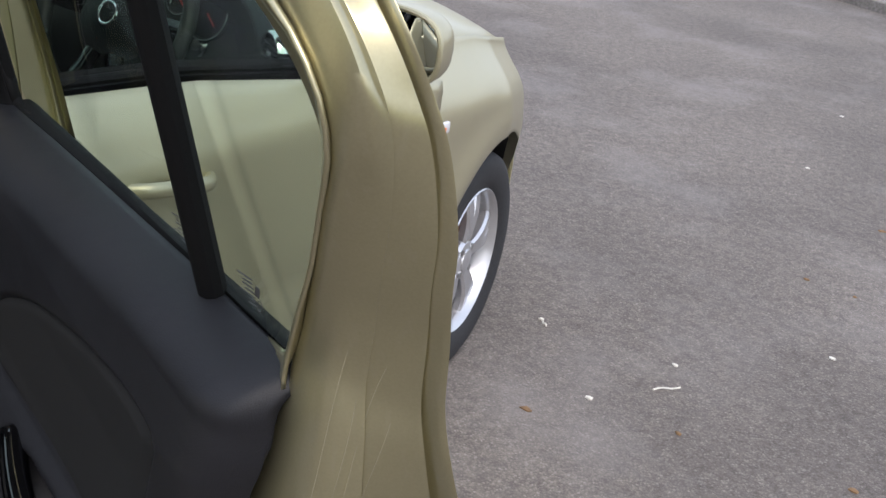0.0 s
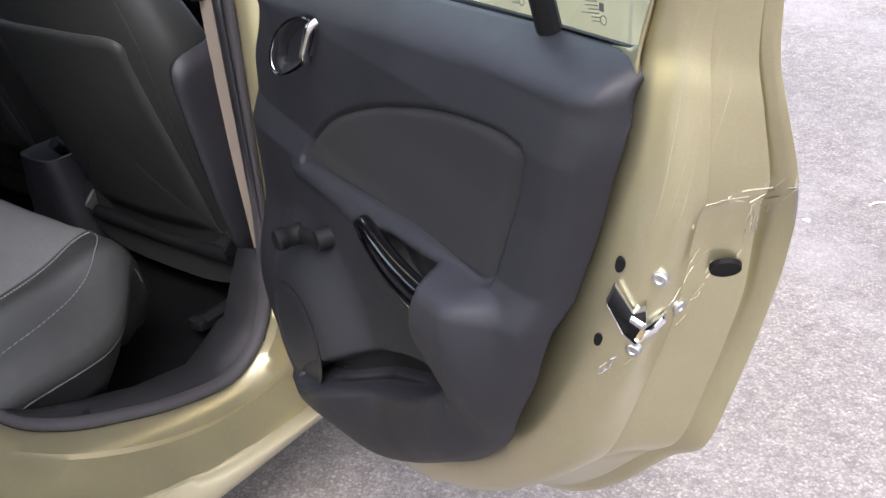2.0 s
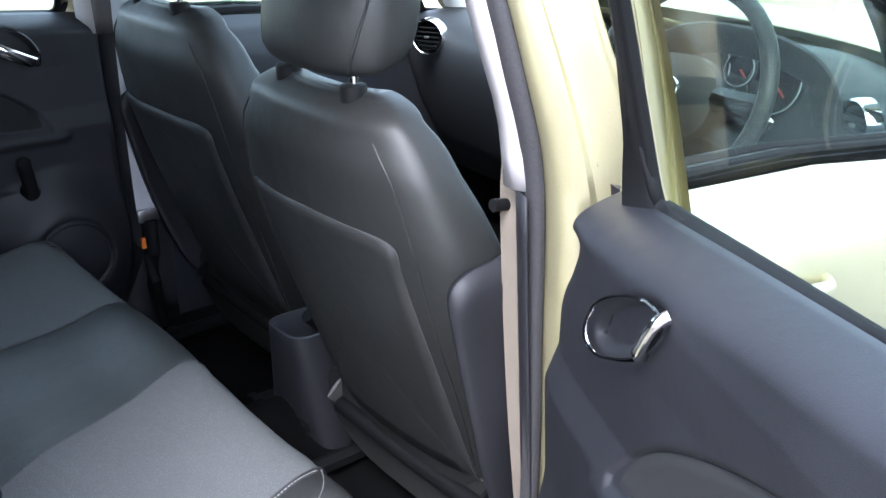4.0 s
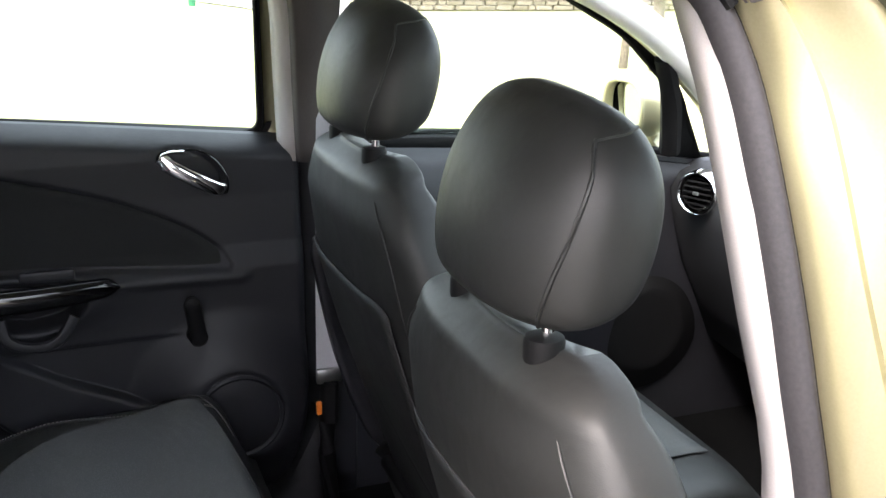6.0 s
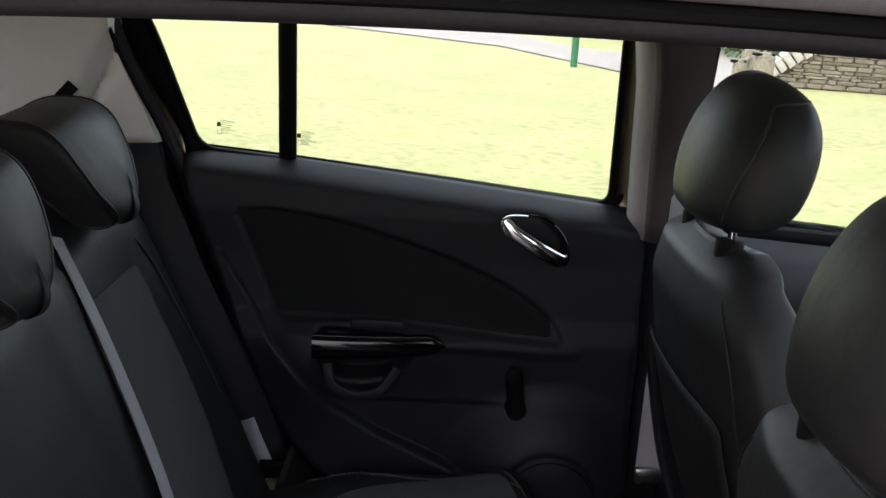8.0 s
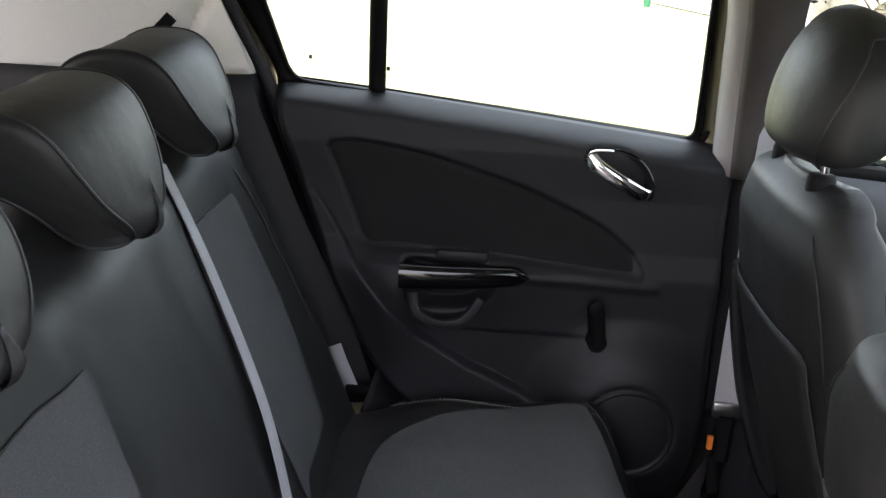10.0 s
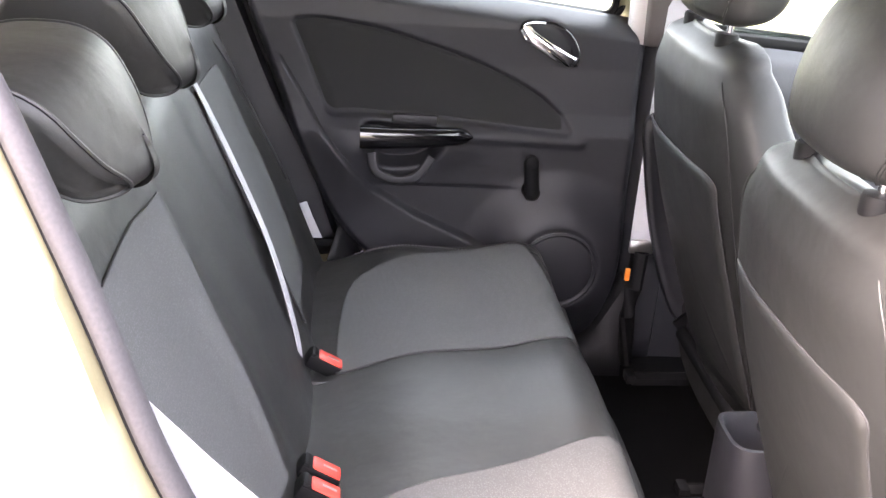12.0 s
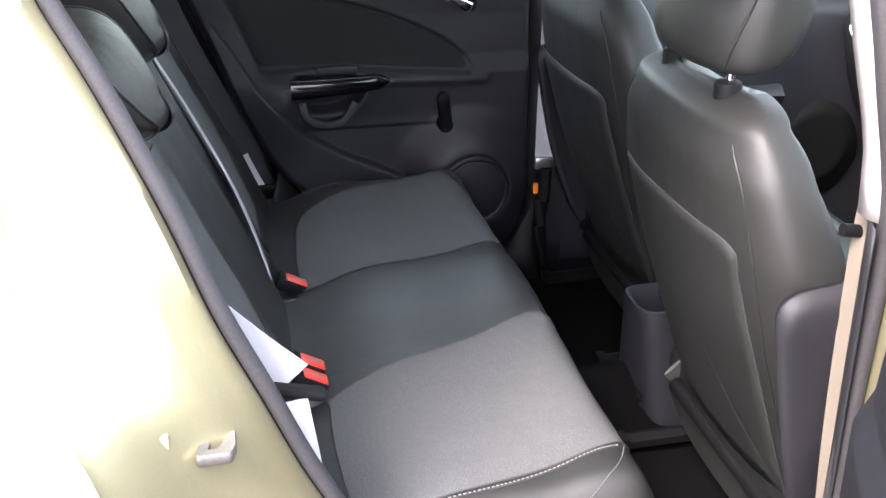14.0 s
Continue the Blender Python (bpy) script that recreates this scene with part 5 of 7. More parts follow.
for a in (0, 180, 250, 290):
    r = radians(a)
    part("wheel_spoke", tube([sw @ Vector((0.06 * math.cos(r), 0.06 * math.sin(r), -0.004)), sw @ Vector((0.12 * math.cos(r), 0.12 * math.sin(r), -0.008)), sw @ Vector((0.178 * math.cos(r), 0.178 * math.sin(r), -0.002))], 0.009, 0.022, 10, up=sw.to_3x3() @ Vector((0, 0, 1))), PIANO, wheel_rim)
part("wheel_emblem", tube([sw @ Vector((0.022 * math.cos(a), 0.022 * math.sin(a) - 0.005, 0.017)) for a in np.linspace(0, 2 * math.pi, 25)[:-1]], 0.003, None, 8, True, sw.to_3x3() @ Vector((0, 0, 1))), CHROME, wheel_rim, "round chrome emblem ring")
part("steering_column", tube([(0.375, 1.67, 0.925), (0.375, 1.86, 0.83)], 0.045, 0.055, 14), DASH, dash)
part("column_stalk", tube([(0.40, 1.72, 0.89), (0.46, 1.70, 0.905), (0.52, 1.69, 0.915)], 0.008, 0.008, 8), BLACK, dash)
part("light_switch", lathe([(0.024, -0.02), (0.024, 0.004), (0.021, 0.006), (0.017, 0.004), (0.014, 0.004), (0.012, 0.014), (0, 0.016)], 24, Matrix.Translation((0.452, 1.79, 0.886)) @ Matrix.Rotation(radians(75), 4, "X")), CHROME, dash, "chrome light switch")
# centre console with rear bin
rows = []
for f in np.linspace(0, 1, 10):
    z = 0.30 + 0.24 * f
    w = 0.104 - 0.044 * f
    rows.append([Vector((0.015 + x, 1.130 - 0.025 * f + y, z)) for x, y in superellipse(w, 0.075 - 0.012 * f, 4, 28)])
for w, d, z in ((0.059, 0.062, 0.545), (0.054, 0.057, 0.546), (0.050, 0.053, 0.538), (0.044, 0.046, 0.47)):
    rows.append([Vector((0.015 + x, 1.105 + y, z)) for x, y in superellipse(w, d, 4, 28)])
con = part("centre_console", loft(rows, True, True), TRIM, car, "dark plastic centre console end bin")
part("console_tunnel", loft([[Vector((x, y, z)) for x, z in ((-0.09, 0.32), (-0.075, 0.46), (0.0, 0.475), (0.105, 0.46), (0.12, 0.32))] for y in (1.12, 1.35, 1.62, 1.75)]), TRIM, con, "", None, 40, 0.004)
for k in range(4):
    part("console_vent_slot", rbox((0.06, 1.054 - 0.001 * k, 0.345 + 0.012 * k), (0.05, 0.004, 0.004), 0.001), BLACK, con)
part("handbrake", tube(cr([(0.02, 1.20, 0.47), (0.02, 1.14, 0.52), (0.02, 1.10, 0.56)], 8), 0.012, 0.015, 10), BLACK, con)


# ---- rear bench ----
def cushion_z(x, y):
    z = 0.592 + 0.010 * math.exp(-((x - 0.34) / 0.18) ** 2) * -1 - 0.010 * math.exp(-((x + 0.34) / 0.18) ** 2)
    z += 0.010 * math.exp(-(x / 0.13) ** 4)
    z -= 0.045 * smooth(0.62 - y, 0.02, 0.24)
    z += 0.014 * math.exp(-((y - 0.80) / 0.06) ** 2)
    z -= 0.11 * smooth(y, 0.815, 0.90) ** 2
    z -= 0.10 * smooth(abs(x), 0.535, 0.64) ** 2
    return z


bench = thing("rear_bench", (0, 0.5, 0.33), "black leatherette rear bench with grey fabric panels", "car seat")
nx, ny = 100, 54
rows = []
for y in np.linspace(0.33, 0.905, ny):
    h = 0.635 - 0.085 * smooth(y, 0.68, 0.905) ** 2 - 0.03 * smooth(y, 0.84, 0.905) ** 2
    rows.append([Vector((x * h, y, cushion_z(x * h, y))) for x in np.linspace(-1, 1, nx)])
bm = loft(rows)
bm.verts.ensure_lookup_table()
edge = [bm.verts[(ny - 1) * nx + i] for i in range(nx)]
left = [bm.verts[j * nx] for j in range(ny)]
right = [bm.verts[j * nx + nx - 1] for j in range(ny)]
rim = left + edge[1:] + right[::-1][1:]
prev = rim
for dz, pull in ((-0.012, 0.006), (-0.030, 0.007), (-0.036, 0.002), (-0.09, -0.018), (-0.15, -0.050), (-0.20, -0.09)):
    cur = []
    for v0 in rim:
        o = Vector((v0.co.x, 0.9 * (v0.co.y - 0.45), 0)).normalized()
        cur.append(bm.verts.new(Vector((v0.co.x, v0.co.y, 0)) + o * pull * (1 if v0.co.y > 0.4 else 0.3) + Vector((0, 0, max(0.36, v0.co.z + dz)))))
    for i in range(len(rim) - 1):
        bm.faces.new((prev[i], prev[i + 1], cur[i + 1], cur[i]))
    prev = cur
hem = [v0.co + Vector((v0.co.x, 0.9 * (v0.co.y - 0.45), 0)).normalized() * 0.0045 + Vector((0, 0, -0.033)) for v0 in rim]
bmesh.ops.recalc_face_normals(bm, faces=bm.faces)
cush = part("seat_cushion", bm, LEATHER, bench, "", None, 70)
for run in (hem[4:len(left) - 3], hem[3 - len(right):-4]):
    part("cushion_hem", tube(run, 0.0014, None, 6), STITCH, cush)
SEAT_PANELS = {
    -1: ((-0.092, 0.470), (-0.125, 0.62), (-0.186, 0.853), (-0.36, 0.842), (-0.49, 0.822), (-0.537, 0.795), (-0.530, 0.68), (-0.490, 0.555), (-0.425, 0.480), (-0.26, 0.460), (-0.13, 0.460)),
    1: ((0.246, 0.480), (0.19, 0.65), (0.125, 0.850), (0.155, 0.860), (0.30, 0.876), (0.455, 0.864), (0.502, 0.828), (0.541, 0.66), (0.563, 0.490), (0.53, 0.468), (0.40, 0.460), (0.28, 0.464)),
}
for s in (1, -1):
    outline = cr([(a, b, 0) for a, b in SEAT_PANELS[s]], 90, True)
    part("seat_fabric", patch([(p.x, p.y) for p in outline], lambda u, v: Vector((u, v, cushion_z(u, v) + 0.004)), 12), FABRIC, cush, "grey woven seat panel")
    part("seat_piping", tube([(p.x, p.y, cushion_z(p.x, p.y) + 0.002) for p in outline], 0.0022, None, 6, True), SEAM, cush)
    # pale stitches along the panel, and a second row round the cushion's edge
    lines = [[(0.570, 0.487), (0.549, 0.66), (0.509, 0.830)] if s > 0 else [(0.570, 0.487), (0.543, 0.66), (0.513, 0.835)], [(0.462, 0.858), (0.500, 0.842), (0.540, 0.822), (0.566, 0.798), (0.588, 0.755), (0.599, 0.668), (0.606, 0.556), (0.610, 0.490)]]
    for line, count, lift, thread in zip(lines, (120, 150), (0.0026, 0.0012), (STITCH_PALE, STITCH)):
        fine_line = cr([(s * a, b, 0) for a, b in line], count + 1)
        part("seat_edge_seam", tube([(p.x, p.y, cushion_z(p.x, p.y)) for p in fine_line], 0.0012, None, 6), SEAM, cush)
        for k in range(0, count, 2):
            part("stitch", tube([(p.x, p.y, cushion_z(p.x, p.y) + lift) for p in fine_line[k:k + 2]], 0.0009, None, 5), thread, cush)


def back_y(x, z):
    """Front of the rear backrest."""
    y = 0.385 - (z - 0.60) * 0.45
    y += 0.020 * math.exp(-(x / 0.12) ** 4)
    y += 0.016 * (math.exp(-((abs(x) - 0.56) / 0.05) ** 2) + math.exp(-((abs(x) - 0.19) / 0.05) ** 2))
    y += 0.006 * math.exp(-((z - 0.72) / 0.10) ** 2)
    y -= 0.04 * smooth(z, 0.98, 1.06) ** 2
    y -= 0.07 * smooth(abs(x), 0.57, 0.64) ** 2
    return y


rows = []
for z in np.linspace(0.50, 1.055, 46):
    h = 0.628 - 0.05 * smooth(z, 0.86, 1.055)
    rows.append([Vector((x * h, back_y(x * h, z), z)) for x in np.linspace(-1, 1, 90)])
rows.append([Vector((p.x * 0.99, p.y - 0.04, p.z + 0.008)) for p in rows[-1]])
rows.append([Vector((p.x * 0.99, p.y - 0.09, p.z - 0.01)) for p in rows[-1]])
rows.append([Vector((p.x, 0.20, 0.55)) for p in rows[-1]])
back = part("seat_backrest", loft(rows), LEATHER, bench, "", None, 60)
for s in (1, -1):
    inner = ((0.165, 0.957), (0.200, 0.82), (0.224, 0.598)) if s > 0 else ((0.245, 0.957), (0.180, 0.78), (0.195, 0.598))
    outline = [p.to_3d() for p in roundpoly([(s * a, b) for a, b in inner + ((0.430, 0.598), (0.485, 0.81), (0.512 if s > 0 else 0.490, 0.946))], 0.016)]
    part("back_fabric", patch([(p.x, p.y) for p in outline], lambda u, v: Vector((u, back_y(u, v) + 0.005, v)), 12), FABRIC, back, "grey woven backrest panel")
    part("back_piping", tube([(p.x, back_y(p.x, p.y) + 0.003, p.y) for p in outline], 0.0018, None, 6, True, (0, 1, 0)), SEAM, back)
    part("shoulder_seam", tube(cr([(s * 0.545, back_y(0.545, 0.72) + 0.002, 0.72), (s * 0.545, back_y(0.545, 0.86) + 0.002, 0.86), (s * 0.53, back_y(0.53, 0.96) + 0.002, 0.96), (s * 0.50, back_y(0.50, 1.03), 1.03)], 20), 0.0018, None, 6), SEAM, back)
# hooked head restraints resting over the backrest
for x, w in ((-0.400, 0.124), (0.0, 0.130), (0.400, 0.124)):
    # width share, depth and height round the hook: top, sloping front, narrow tip, inner side, rear
    prof = [(1.0, 0.130, 1.202), (1.0, 0.168, 1.196), (0.98, 0.196, 1.174), (0.90, 0.218, 1.136), (0.74, 0.236, 1.096), (0.48, 0.249, 1.062), (0.33, 0.246, 1.042), (0.38, 0.230, 1.032), (0.58, 0.208, 1.038), (0.73, 0.188, 1.058), (0.86, 0.162, 1.088), (0.95, 0.132, 1.108), (1.0, 0.090, 1.116), (1.0, 0.055, 1.118), (1.0, 0.040, 1.140), (1.0, 0.050, 1.174), (1.0, 0.088, 1.197)]
    ahead = 0.016 if x == 0 else 0.007 if x < 0 else 0.030
    tall = (1.108, 0.88) if x <= 0 else (1.109, 0.70)
    loop = cr([(k, 0.17 + 0.92 * (u - 0.16) + ahead, tall[0] + tall[1] * (v - 1.1125)) for k, u, v in prof], 72, True)
    c = sum(loop, Vector()) / 72
    normal = []
    for i in range(72):
        t = loop[(i + 1) % 72] - loop[i - 1]
        normal.append(Vector((0, t.z, -t.y)).normalized())
    if sum(q.dot(Vector((0, p.y - c.y, p.z - c.z))) for p, q in zip(loop, normal)) < 0:
        normal = [-q for q in normal]
    rows, welts = [], []
    steps = [(-0.0030, 0.013), (-0.0016, 0.008), (0.0008, 0.004), (0.0035, 0.0016), (0.008, 0.0005), (0.015, 0.0), (0.05, -0.0015), (0.09, -0.003)]
    for side in (-1, 1):
        for e, inset in (steps if side < 0 else steps[::-1]):
            rows.append([Vector((x + side * (w * p.x - e * min(1.0, 0.3 + p.x)), p.y - 0.014 * ((w - e) / w) ** 2, p.z)) - q * inset * (0.5 + 0.5 * p.x) for p, q in zip(loop, normal)])
            if inset == 0.0016:
                welts.append([r + q * 0.0008 for r, q in zip(rows[-1], normal)])
        if side < 0:
            rows.append([Vector((x, p.y, p.z)) + q * 0.004 for p, q in zip(loop, normal)])
    hr = part("head_restraint", loft(rows, True, True), LEATHER, bench, "black leatherette hooked head restraint", None, 50)
    for e in welts:
        part("restraint_welt", tube(e, 0.0022, None, 6, True, (1, 0, 0)), LEATHER, hr)
# buckles
def buckle(x, y, z, double, name="belt_buckle"):
    b = thing(name, (x, y, z - 0.02), "black seat-belt buckle with red release button", "seat belt")
    tilt = Matrix.Translation((x, y, z)) @ Matrix.Rotation(radians(-28), 4, "X")
    part("buckle_pocket", lathe([(0.052, -0.004), (0.044, 0.006), (0.036, 0.004), (0.030, -0.012), (0, -0.014)], 22, Matrix.Translation((x, y, z - 0.008)) @ Matrix.Diagonal((0.9 if not double else 1.25, 0.75, 1, 1))), LEATHER, b)
    for k in ((0,) if not double else (-0.022, 0.022)):
        part("buckle_case", rbox((k, 0, 0.010), (0.036, 0.058, 0.024), 0.006), BLACK, b, "", tilt)
        part("release_button", rbox((k, 0.006, 0.0165), (0.028, 0.042, 0.016), 0.004), RED, b, "red release button", tilt)
        part("buckle_lip", rbox((k, -0.022, 0.018), (0.028, 0.010, 0.014), 0.004), BLACK, b, "", tilt)
        part("button_print", rbox((k, 0.010, 0.0249), (0.004, 0.020, 0.0006), 0), STITCH_PALE, b, "", tilt)
    return b


buckle(-0.112, 0.432, 0.566, False)
buckle(0.200, 0.432, 0.566, True)


# ---- front seats ----
def seat_back_y(z):
    return interp(z, [(0.40, 1.125), (0.47, 1.10), (0.60, 1.055), (0.75, 1.005), (0.90, 0.965), (1.0, 0.948), (1.06, 0.955), (1.085, 0.985)])


def front_seat(cx, dy, dz, label):
    st = thing("front_seat", (cx, 1.15 + dy, 0.33), label, "car seat", "front seats")
    half = curve([(0.42, 0.215), (0.5, 0.235), (0.65, 0.258), (0.85, 0.265), (0.92, 0.258), (1.0, 0.228), (1.05, 0.194), (1.075, 0.160), (1.088, 0.115)])
    deep = curve([(0.42, 0.07), (0.6, 0.085), (0.85, 0.075), (1.0, 0.055), (1.06, 0.035), (1.088, 0.012)])
    zs = [0.42, 0.44, 0.50, 0.58, 0.66, 0.74, 0.82, 0.90, 0.96, 1.01, 1.05, 1.075, 1.088]

    def cover(z, ang, puff=0.0):
        """A point of the backrest's cover at height z."""
        w, d = interp(z, half), interp(z, deep)
        c, q = math.cos(ang), math.sin(ang)
        n = 2.8 if q > 0 else 3.3
        u, v = math.copysign(abs(c) ** (2 / n), c) * (w + puff), math.copysign(abs(q) ** (2 / n), q) * (d + puff)
        y = seat_back_y(z) + dy + d + v + (0.035 * (abs(u) / w) ** 3 if v > 0 else 0.020 * (abs(u) / w) ** 2.5)
        return Vector((cx + u, y, z + dz * smooth(z, 0.5, 1.0)))

    rows = [[cover(z, 2 * math.pi * k / 72) for k in range(72)] for z in np.interp(np.linspace(0, 12, 48), range(13), zs)]
    back = part("backrest", loft(rows, True, True), LEATHER, st, "", None, 65)

    def rear(u, z):
        w, d = interp(z, half), interp(z, deep)
        a = min(0.999, abs(u) / w)
        return seat_back_y(z) + dy + d - d * (1 - a ** 3.3) ** (1 / 3.3) + 0.020 * a ** 2.5

    out = 1 if cx > 0 else -1
    pocket = [(-0.178, 0.890), (-0.08, 0.893), (0.08, 0.896), (0.178, 0.890), (0.184, 0.84), (0.188, 0.70), (0.178, 0.50), (0.16, 0.485), (-0.16, 0.485), (-0.178, 0.50), (-0.188, 0.70), (-0.178, 0.84)]
    ring = cr([(a, b, 0) for a, b in pocket], 60, True)
    part("map_pocket", patch([(p.x, p.y) for p in ring], lambda u, v: Vector((cx + u, rear(u, v) - 0.0035 - 0.002 * smooth(v, 0.5, 0.88), v)), 8), LEATHER, back, "black leatherette map pocket", None, 60, 0.002, 0)
    part("pocket_hem", tube([(cx + p.x, rear(p.x, p.y) - 0.003 - 0.002 * smooth(p.y, 0.5, 0.88), p.y) for p in ring], 0.0016, None, 6, True, (0, 1, 0)), SEAM, back)
    for q in (-1, 1):
        lean = lambda z: interp(z, [(0.47, 50), (0.85, 46), (1.0, 42), (1.07, 52)])
        pts = [cover(z, radians(-lean(z) if q > 0 else lean(z) - 180), 0.0008 - 0.006 * smooth(z, 1.035, 1.066)) for z in np.linspace(0.47, 1.068, 18)]
        part("back_welt", tube(cr(pts, 60), 0.0014, None, 6), LEATHER, back)
    # outer side shield
    sy = cr([(0, 1.00 + dy, 0.855), (0, 1.06 + dy, 0.875), (0, 1.14 + dy, 0.865), (0, 1.17 + dy, 0.70), (0, 1.19 + dy, 0.50), (0, 1.16 + dy, 0.43), (0, 1.10 + dy, 0.46), (0, 1.045 + dy, 0.60), (0, 1.005 + dy, 0.78)], 44, True)
    part("side_shield", patch([(p.y, p.z) for p in sy], lambda u, v: Vector((cx + out * (interp(v, [(0.42, 0.235), (0.65, 0.268), (0.86, 0.270)]) + 0.006 + 0.008 * smooth(-float(polydist([(u, v)], [(p.y, p.z) for p in sy])[0]), 0, 0.02)), u, v)), 6), TRIM, back, "dark plastic airbag shield", None, 50, 0.012, 0)
    # cushion
    rows = []
    for y in np.linspace(1.12, 1.62, 16):
        z = interp(y, [(1.12, 0.50), (1.25, 0.515), (1.5, 0.55), (1.58, 0.545), (1.62, 0.50)])
        rows.append([Vector((cx + u, y + dy, z - 0.07 + v + 0.02 * (abs(u) / 0.25) ** 3)) for u, v in superellipse(0.25, 0.075, 3.2, 40)])
    part("cushion", loft(rows, True, True), LEATHER, st, "", None, 65)
    part("cushion_fabric", loft([[Vector((cx + u, y + dy, interp(y, [(1.14, 0.506), (1.25, 0.521), (1.5, 0.556), (1.58, 0.551)]) + 0.02 * (abs(u) / 0.25) ** 3)) for u in np.linspace(-0.15, 0.15, 12)] for y in np.linspace(1.16, 1.56, 12)]), FABRIC, st, "grey fabric seat centre", None, 60, 0.003)
    # frame parts beneath
    part("rear_bar", tube([(cx - 0.20, 1.115 + dy, 0.435), (cx, 1.118 + dy, 0.430), (cx + 0.20, 1.115 + dy, 0.435)], 0.016, 0.016, 10), BLACK, st)
    for q in (-1, 1):
        part("recliner_bracket", tube([(cx + q * 0.205, 1.105 + dy, 0.47), (cx + q * 0.212, 1.14 + dy, 0.43), (cx + q * 0.215, 1.19 + dy, 0.39)], 0.020, 0.004, 8, up=(0, 0.5, 0.8)), ZINC if q != out else BLACK, st, "grey recliner bracket")
        part("seat_rail", tube([(cx + q * 0.19, 1.02 + dy, 0.335), (cx + q * 0.19, 1.60 + dy, 0.345)], 0.014, 0.018, 6), BLACK, st)
        part("rail_stop", rbox((cx + q * 0.19, 1.015 + dy, 0.34), (0.035, 0.02, 0.02), 0.004), BLACK, st, "rail end stop")
    # head restraint: a domed pad with side panels on two posts
    z0, z1 = 1.112 + dz, 1.296 + dz

    pad_half = curve([(0, 0.112), (0.03, 0.131), (0.10, 0.141), (0.25, 0.146), (0.42, 0.146), (0.58, 0.142), (0.72, 0.131), (0.84, 0.112), (0.92, 0.090), (0.97, 0.062), (1, 0.026)])
    pad_deep = curve([(0, 0.022), (0.04, 0.040), (0.15, 0.056), (0.40, 0.062), (0.65, 0.056), (0.85, 0.040), (0.95, 0.024), (1, 0.006)])

    def pad(f):
        """Half width, half depth and centre of the pad at height f."""
        w, d = interp(f, pad_half), interp(f, pad_deep)
        yc = 0.998 + dy + 0.022 * f + 0.012 * f * f
        return w * 0.955, d * 0.955, yc

    def skin(f, ang, puff=0.0):
        """A point of the pad's cover: boxy in plan, its rear corners marked by a welt."""
        w, d, yc = pad(f)
        c, q = math.cos(ang), math.sin(ang)
        n = 3.1 if q < 0 else 2.6
        d = d if q < 0 else d + 0.016 * min(1.0, 6 * (1 - f), 0.4 + 6 * f)
        u, v = math.copysign(abs(c) ** (2 / n), c) * (w + puff), math.copysign(abs(q) ** (2 / n), q) * (d + puff)
        return Vector((cx + u, yc + v + 0.026 * (abs(u) / 0.136) ** 2.2, z0 + (z1 - z0) * f + 0.012 * (1 - f) * (v / 0.06)))

    rows = [[skin(f, 2 * math.pi * k / 72) for k in range(72)] for f in 0.5 - 0.5 * np.cos(np.linspace(0, math.pi, 36))]
    hr = part("head_restraint", loft(rows, True, True), LEATHER, st, "black leatherette head restraint", None, 70)
    for q in (-1, 1):
        bend = lambda f: interp(f, [(0, 48), (0.25, 41), (0.5, 32), (0.84, 19)])
        side = lambda deg: radians(deg if q > 0 else 180 - deg)
        pts = cr([skin(f, side(-bend(f)), 0.0008) for f in (0.015, 0.12, 0.30, 0.50, 0.70, 0.83)] + [skin(0.85, side(-10), 0.0006), skin(0.86, side(8), 0.0004), skin(0.865, side(34), 0.0002)], 56)
        part("restraint_welt", tube(pts, 0.0021, None, 6), LEATHER, hr)
        part("restraint_post", lathe([(0.006, 0), (0.006, 0.09)], 12, Matrix.Translation((cx + q * 0.083, 0.998 + dy, 1.06 + dz))), CHROME, hr, "chrome post")
        part("post_guide", lathe([(0.018, -0.036), (0.018, 0.001), (0.0165, 0.005), (0.008, 0.0065), (0.0, 0.0065)], 22, Matrix.Translation((cx + q * 0.083, 0.996 + dy, 1.091 + dz))), BLACK, hr)
    return st


front_seat(0.340, -0.025, -0.020, "black leatherette driver's seat with head restraint")
front_seat(-0.312, 0.035, 0.0, "black leatherette passenger seat with head restraint")

# ---- seat belts ----
def belt(points, across, wide, label, material=WEB, n=24):
    b = thing("seat_belt", points[-1], label, "seat belt")
    part("webbing", ribbon(cr(points, n), across, wide), material, b)
    return b


nb = belt([(-0.60, 1.075, 1.20), (-0.612, 1.07, 0.95), (-0.605, 1.065, 0.75), (-0.59, 1.06, 0.60)], (0.35, 1, 0), 0.046, "grey front seat belt hanging at the pillar")
part("belt_tongue", rbox((-0.588, 1.06, 0.590), (0.012, 0.050, 0.030), 0.005), STEEL, nb, "pale belt end fitting")
part("belt_pretensioner", tube([(-0.588, 1.06, 0.58), (-0.585, 1.055, 0.50), (-0.58, 1.05, 0.44), (-0.58, 1.06, 0.33)], 0.014, 0.020, 10), BLACK, nb)
part("orange_tag", rbox((-0.572, 1.035, 0.535), (0.008, 0.010, 0.026), 0.002), ORANGE, nb, "orange marker tag")
ob_ = belt([(0.622, 1.075, 1.25), (0.632, 1.062, 1.05), (0.640, 1.05, 0.94), (0.652, 1.05, 0.70), (0.660, 1.06, 0.50)], (1, 0.12, 0), 0.034, "beige front seat belt hanging at the pillar", WEB_BEIGE)
part("belt_stop", lathe([(0, -0.012), (0.008, -0.012), (0.008, 0.012), (0, 0.012)], 12, Matrix.Translation((0.632, 1.04, 0.955)) @ Matrix.Rotation(radians(80), 4, "X")), BLACK, ob_, "black belt stop button")
